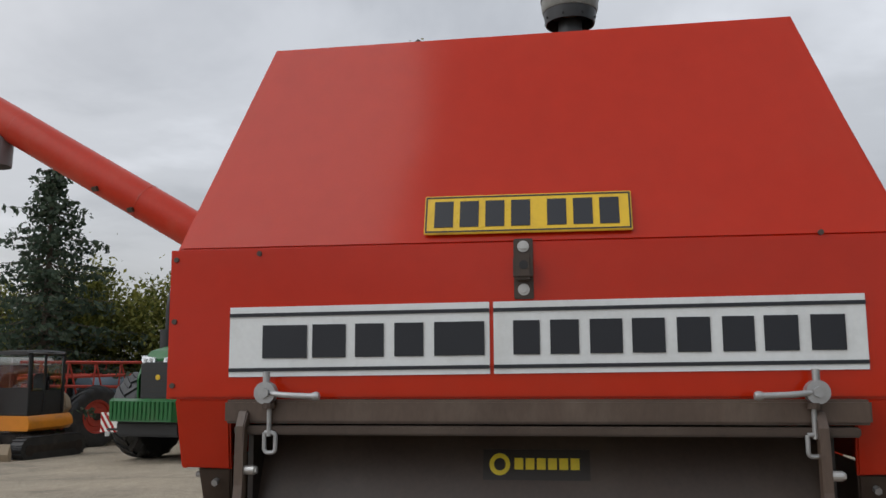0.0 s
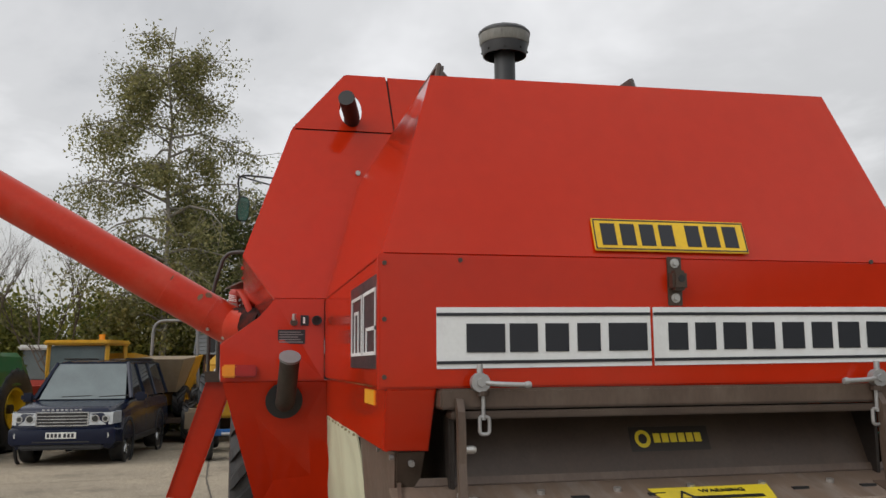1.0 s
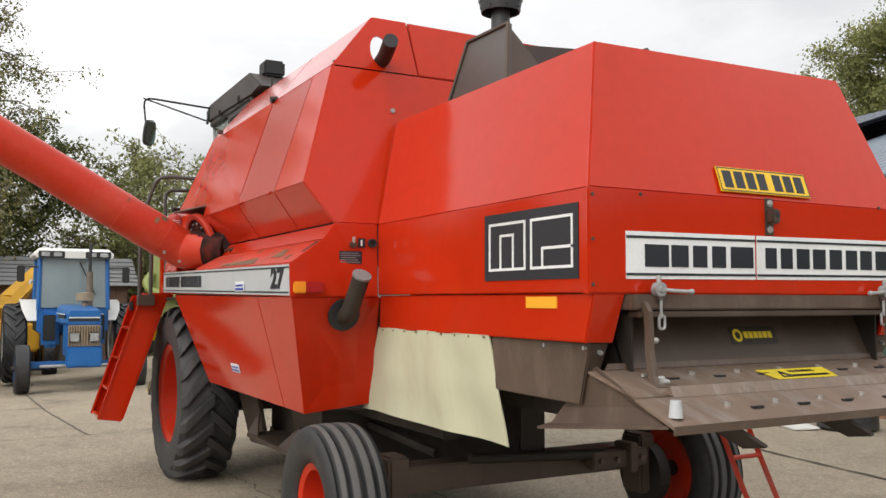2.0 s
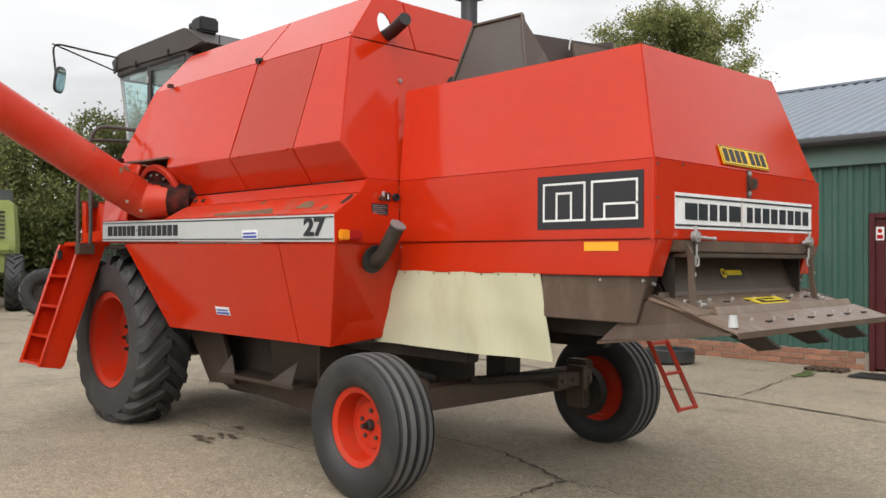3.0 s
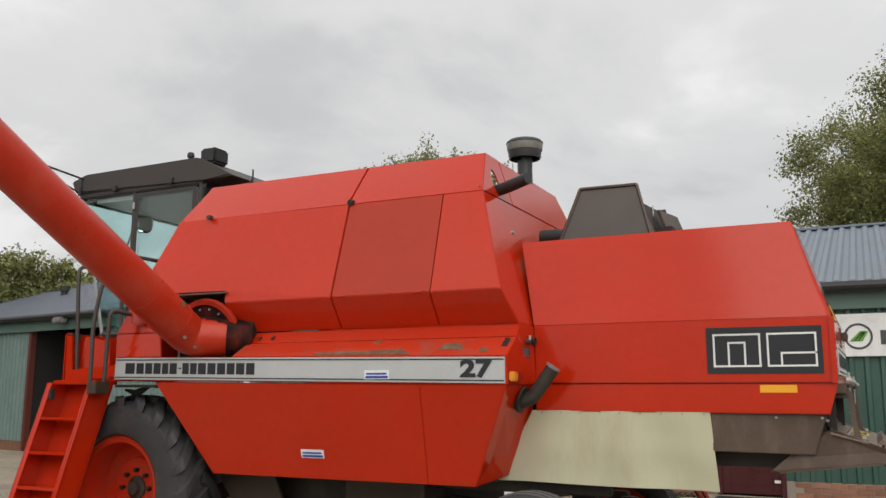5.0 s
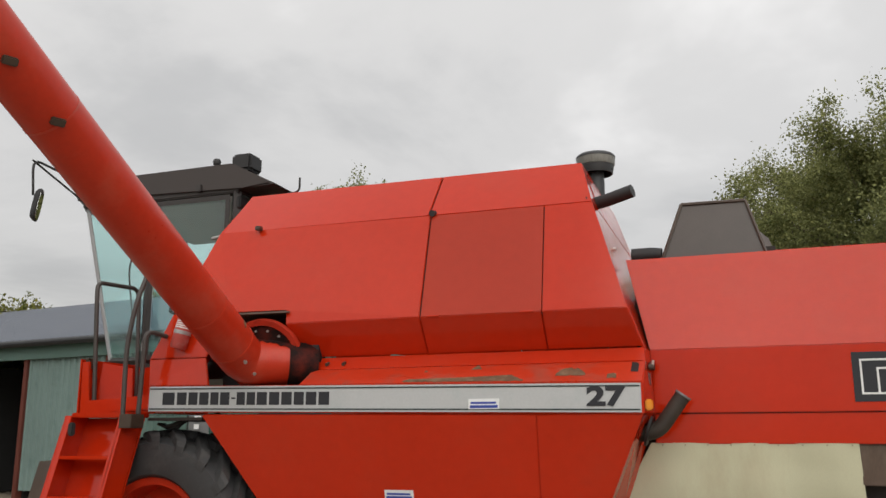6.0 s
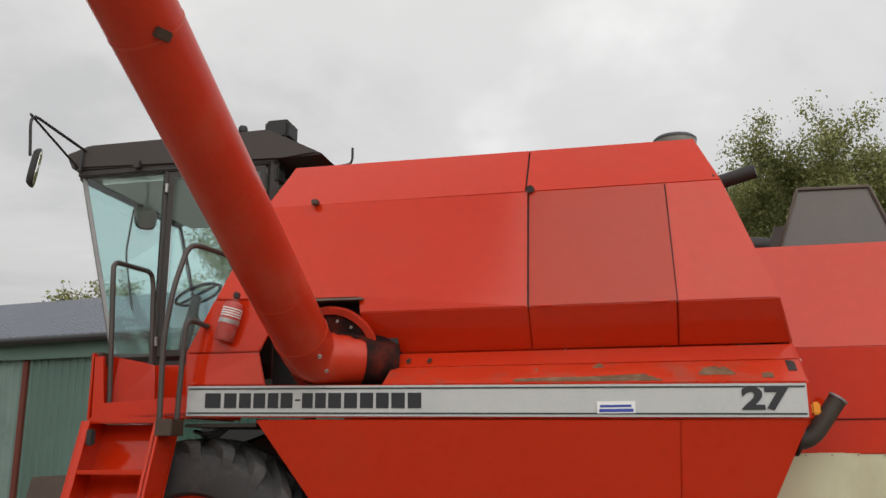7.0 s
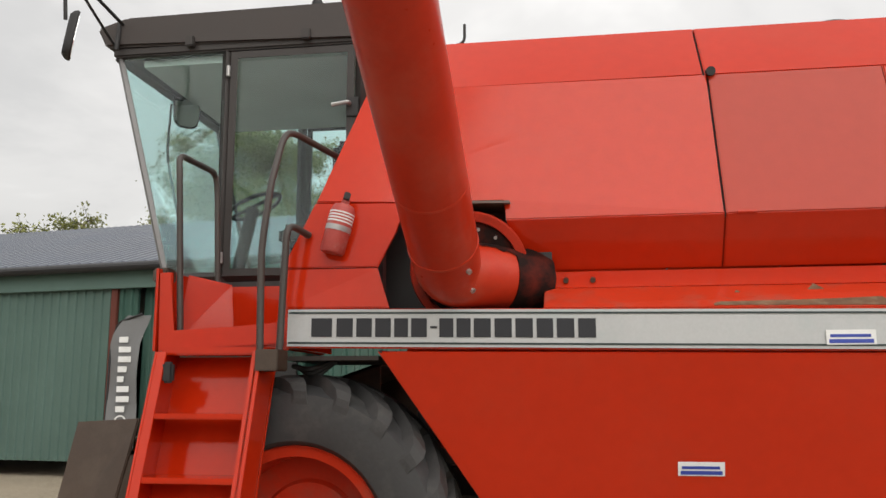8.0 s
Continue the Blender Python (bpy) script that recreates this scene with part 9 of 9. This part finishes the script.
def old_tractor():
    t = thing("tractor", at_ground(-23.5, -6.2), "old tractor with pale cab parked at the hedge", "tractor", turn=-10)
    for s in (-1, 1):
        wheel(t, (0, s * 0.75, 0.4), 0.4, 0.22, 0.2, s, RED_FRAME, 0, "front_wheel", dish=0.05)
        wheel(t, (-2.1, s * 0.85, 0.75), 0.75, 0.4, 0.42, s, RED_FRAME, 14, "rear_wheel", dish=0.1)
    part("bonnet", box(B(), -1.2, 0.4, -0.3, 0.3, 0.7, 1.45, 0.06), RED_FRAME, t)
    c_ = part("cab", box(B(), -2.5, -1.2, -0.68, 0.68, 0.9, 1.6, 0.05), RED_FRAME, t)
    part("glazing", box(B(), -2.45, -1.25, -0.65, 0.65, 1.6, 2.45, 0.03), PALEGLASS, c_)
    part("roof", box(B(), -2.55, -1.1, -0.75, 0.75, 2.45, 2.6, 0.05), PLATE_WHITE, c_, "white cab roof")
    return t


old_tractor()


def low_barn():
    t = thing("low_barn", (-23.6, 0.2, -0.42), "low brown timber barn with a grey corrugated roof", "barn")
    part("wall", box(B(), -0.75, -0.65, -1.7, 1.75, 0.0, 2.5, 0.01), BROWN, t)
    wl_ = part("wall", box(B(), 0.62, 0.72, -1.7, 1.75, 0.0, 2.32, 0.01), mat("dull_brick_red_boards", (0.13, 0.075, 0.05), 0.8, var=0.25, scale=4), t, "dull reddish-brown front wall")
    for k in range(12):
        part("board", box(B(), 0.72, 0.74, -1.68 + 0.285 * k, -1.42 + 0.285 * k, 0.05, 2.28, 0.004), wl_.data.materials[0], wl_)
    gab = [(-0.7, -1.72, 0.0), (0.7, -1.72, 0.0), (0.7, -1.72, 2.3), (-0.35, -1.72, 3.0), (-0.7, -1.72, 2.5)]
    part("gable", plate(B(), gab, 0.06), BROWN_DARK, t, "dark boarded gable")
    part("gable", plate(B(), [(x, 1.76, z) for x, _, z in gab][::-1], 0.06), BROWN_DARK, t)
    sheet = mat("weathered_grey_roof_sheet", (0.19, 0.195, 0.20), 0.6, var=0.25, scale=2, dirt=(0.10, 0.10, 0.085), dirt_amount=0.5)
    for k in range(7):
        f0, f1 = k / 7, (k + 1.12) / 7
        p0, p1 = Vector((-0.35, 0, 3.06)).lerp(Vector((1.0, 0, 2.26)), f0), Vector((-0.35, 0, 3.06)).lerp(Vector((1.0, 0, 2.26)), min(1.02, f1))
        part("roof_sheet", plate(B(), [(p0.x, -1.95, p0.z), (p1.x, -1.95, p1.z + 0.035), (p1.x, 2.0, p1.z + 0.035), (p0.x, 2.0, p0.z)], 0.02), sheet, t)
    part("roof_sheet", plate(B(), [(-1.0, -1.95, 2.55), (-0.36, -1.95, 3.07), (-0.36, 2.0, 3.07), (-1.0, 2.0, 2.55)], 0.02), sheet, t)
    part("barge_board", plate(B(), [(1.0, -1.96, 2.20), (1.0, -1.96, 2.32), (-0.35, -1.96, 3.12), (-0.35, -1.96, 2.98)], 0.03), GREY, t)
    return t


low_barn()

# white-roofed truck cab at the edge of view behind the excavator
wt = thing("truck", at_ground(-19.9, -14.5), "dark red truck cab with white roof, parked", "truck", turn=-15)
part("cab", box(B(), -1.2, 0.6, -1.0, 1.0, 0.55, 2.3, 0.08), mat("dark_red_cab", (0.12, 0.02, 0.02), 0.4), wt)
part("roof", box(B(), -1.3, 0.7, -1.05, 1.05, 2.3, 2.5, 0.05), PLATE_WHITE, wt, "white roof")
part("windscreen", box(B(), 0.6, 0.62, -0.9, 0.9, 1.35, 2.2, 0.005), DARKGLASS, wt)
part("beacon", rod(B(), (0.2, 0.5, 2.5), (0.2, 0.5, 2.65), 0.07, seg=12), AMBER, wt)
for x in (0.1,):
    for s in (-1, 1):
        wheel(wt, (x, s * 0.85, 0.45), 0.45, 0.3, 0.25, s, GREY, 0, "wheel", dish=0.05)

# ---- small things round the yard ----
bm = B()
mini_tyre(bm, (0, 0, 0), 0.33, 0.2, 0.19)
bm.transform(Matrix.Translation((-4.2, 7.0, 0.11)) @ Matrix.Rotation(radians(90), 4, "X"))
lone("old_tyre", bm, RUBBER, "worn black tyre lying flat on the concrete", "tyre", soft=True)
bm = B()
plate(bm, [(-4.9, 6.55, 0.03), (-4.4, 6.35, 0.03), (-4.3, 6.65, 0.035), (-4.8, 6.9, 0.035)], 0.02)
lone("offcut_sheet", bm, PLATE_WHITE, "white sheet offcut lying on the concrete", "sheet")

flag = world_thing("feather_flag", (-10.55, 7.9, 0), "grey feather flag with white shapes on a black pole", "flag")
part("pole", pipe(B(), [(-10.78, 7.9, 0.0), (-10.76, 7.9, 2.0), (-10.66, 7.9, 2.38), (-10.28, 7.9, 2.5)], 0.016), BLACK, flag)
part("base", box(B(), -11.0, -10.56, 7.7, 8.1, 0.0, 0.05, 0.01), BLACK, flag)
bm = B()
rowsf = []
for k in range(15):
    z = 0.55 + 1.93 * k / 14
    w0 = -10.755 + (0.0 if z < 2.0 else (z - 2.0) ** 2 * 1.1)
    rowsf.append([bm.verts.new((w0 + 0.45 * u * (1 if z < 2.3 else 1 - (z - 2.3) * 1.0), 7.9 + 0.03 * math.sin(z * 5 + u * 3), z)) for u in (0, 0.33, 0.66, 1.0)])
for p_, q_ in zip(rowsf, rowsf[1:]):
    for k in range(3):
        bm.faces.new((p_[k], p_[k + 1], q_[k + 1], q_[k]))
ext = bmesh.ops.extrude_face_region(bm, geom=list(bm.faces))
bmesh.ops.translate(bm, vec=(0, 0.006, 0), verts=[g for g in ext["geom"] if isinstance(g, bmesh.types.BMVert)])
cl = part("cloth", bm, mat("grey_flag_cloth", (0.17, 0.175, 0.18), 0.8, var=0.1), flag, "grey cloth", True)
part("ring", ring(B(), (-10.52, 7.86, 0.92), 0.075, 0.095, 0.006), WHITE, cl)
for k, h in enumerate((0.1, 0.16, 0.15, 0.06, 0.1, 0.16, 0.15, 0.1)):
    z = 1.06 + 0.145 * k
    part("bar", box(B(), -10.60, -10.60 + h + 0.04, 7.855, 7.861, z, z + 0.085), WHITE, cl)
# sheeted heap far off by the end of the shed
bm = B()
gr_ = []
for i in range(13):
    row = []
    for j in range(9):
        u, v = i / 12 * 2 - 1, j / 8 * 2 - 1
        e_ = max(0, 1 - abs(u) ** 3) * max(0, 1 - abs(v) ** 3)
        row.append(bm.verts.new((u * 1.6, v * 1.0, 1.25 * e_ ** 0.6 + 0.12 * e_ * noise.noise((u * 3, v * 3, 1)))))
    gr_.append(row)
for i in range(12):
    for j in range(8):
        bm.faces.new((gr_[i][j], gr_[i + 1][j], gr_[i + 1][j + 1], gr_[i][j + 1]))
bm.transform(Matrix.Translation((-21.4, 5.6, -0.02)))
lone("tarpaulin", bm, mat("dull_green_sheet", (0.15, 0.17, 0.145), 0.45, var=0.25, scale=2), "dull green tarpaulin over a heap by the shed", "tarpaulin", soft=True)

for tx, ty, turn_ in ((-19.6, 4.15, 62), (-19.3, 4.62, 70)):
    st_ = thing("spare_wheel", at_ground(tx, ty), "black lugged tractor wheel standing by the sheeted heap", "wheel", group="spare wheels by the heap", turn=turn_)
    wheel(st_, (0, 0, 0.56), 0.58, 0.42, 0.30, -1, BROWN_DARK, 16, "tyre", dish=0.1)

# ---- bricks of the plinth, nearest stretch first ----


def bricks():
    me = finish("brick", box(B(), -0.1075, 0.1075, -0.05, 0.05, -0.0325, 0.0325, 0.004), BRICK)
    n = 0
    for row in range(3):
        x = -6.9 + (0.1125 if row % 2 else 0)
        while x < 6.5:
            if not (DOOR_X0 - 0.12 < x < DOOR_X1 + 0.12):
                ob = new("brick", me)
                ob.parent = plinth
                ob.matrix_world = Matrix()
                base = OFFSET["shed"]
                ob.location = base @ Vector((x, WALL_Y + 0.022 + 0.003 * math.sin(x * 37 + row), 0.04 + row * 0.075))
                n += 1
            x += 0.225
    return n


bricks()
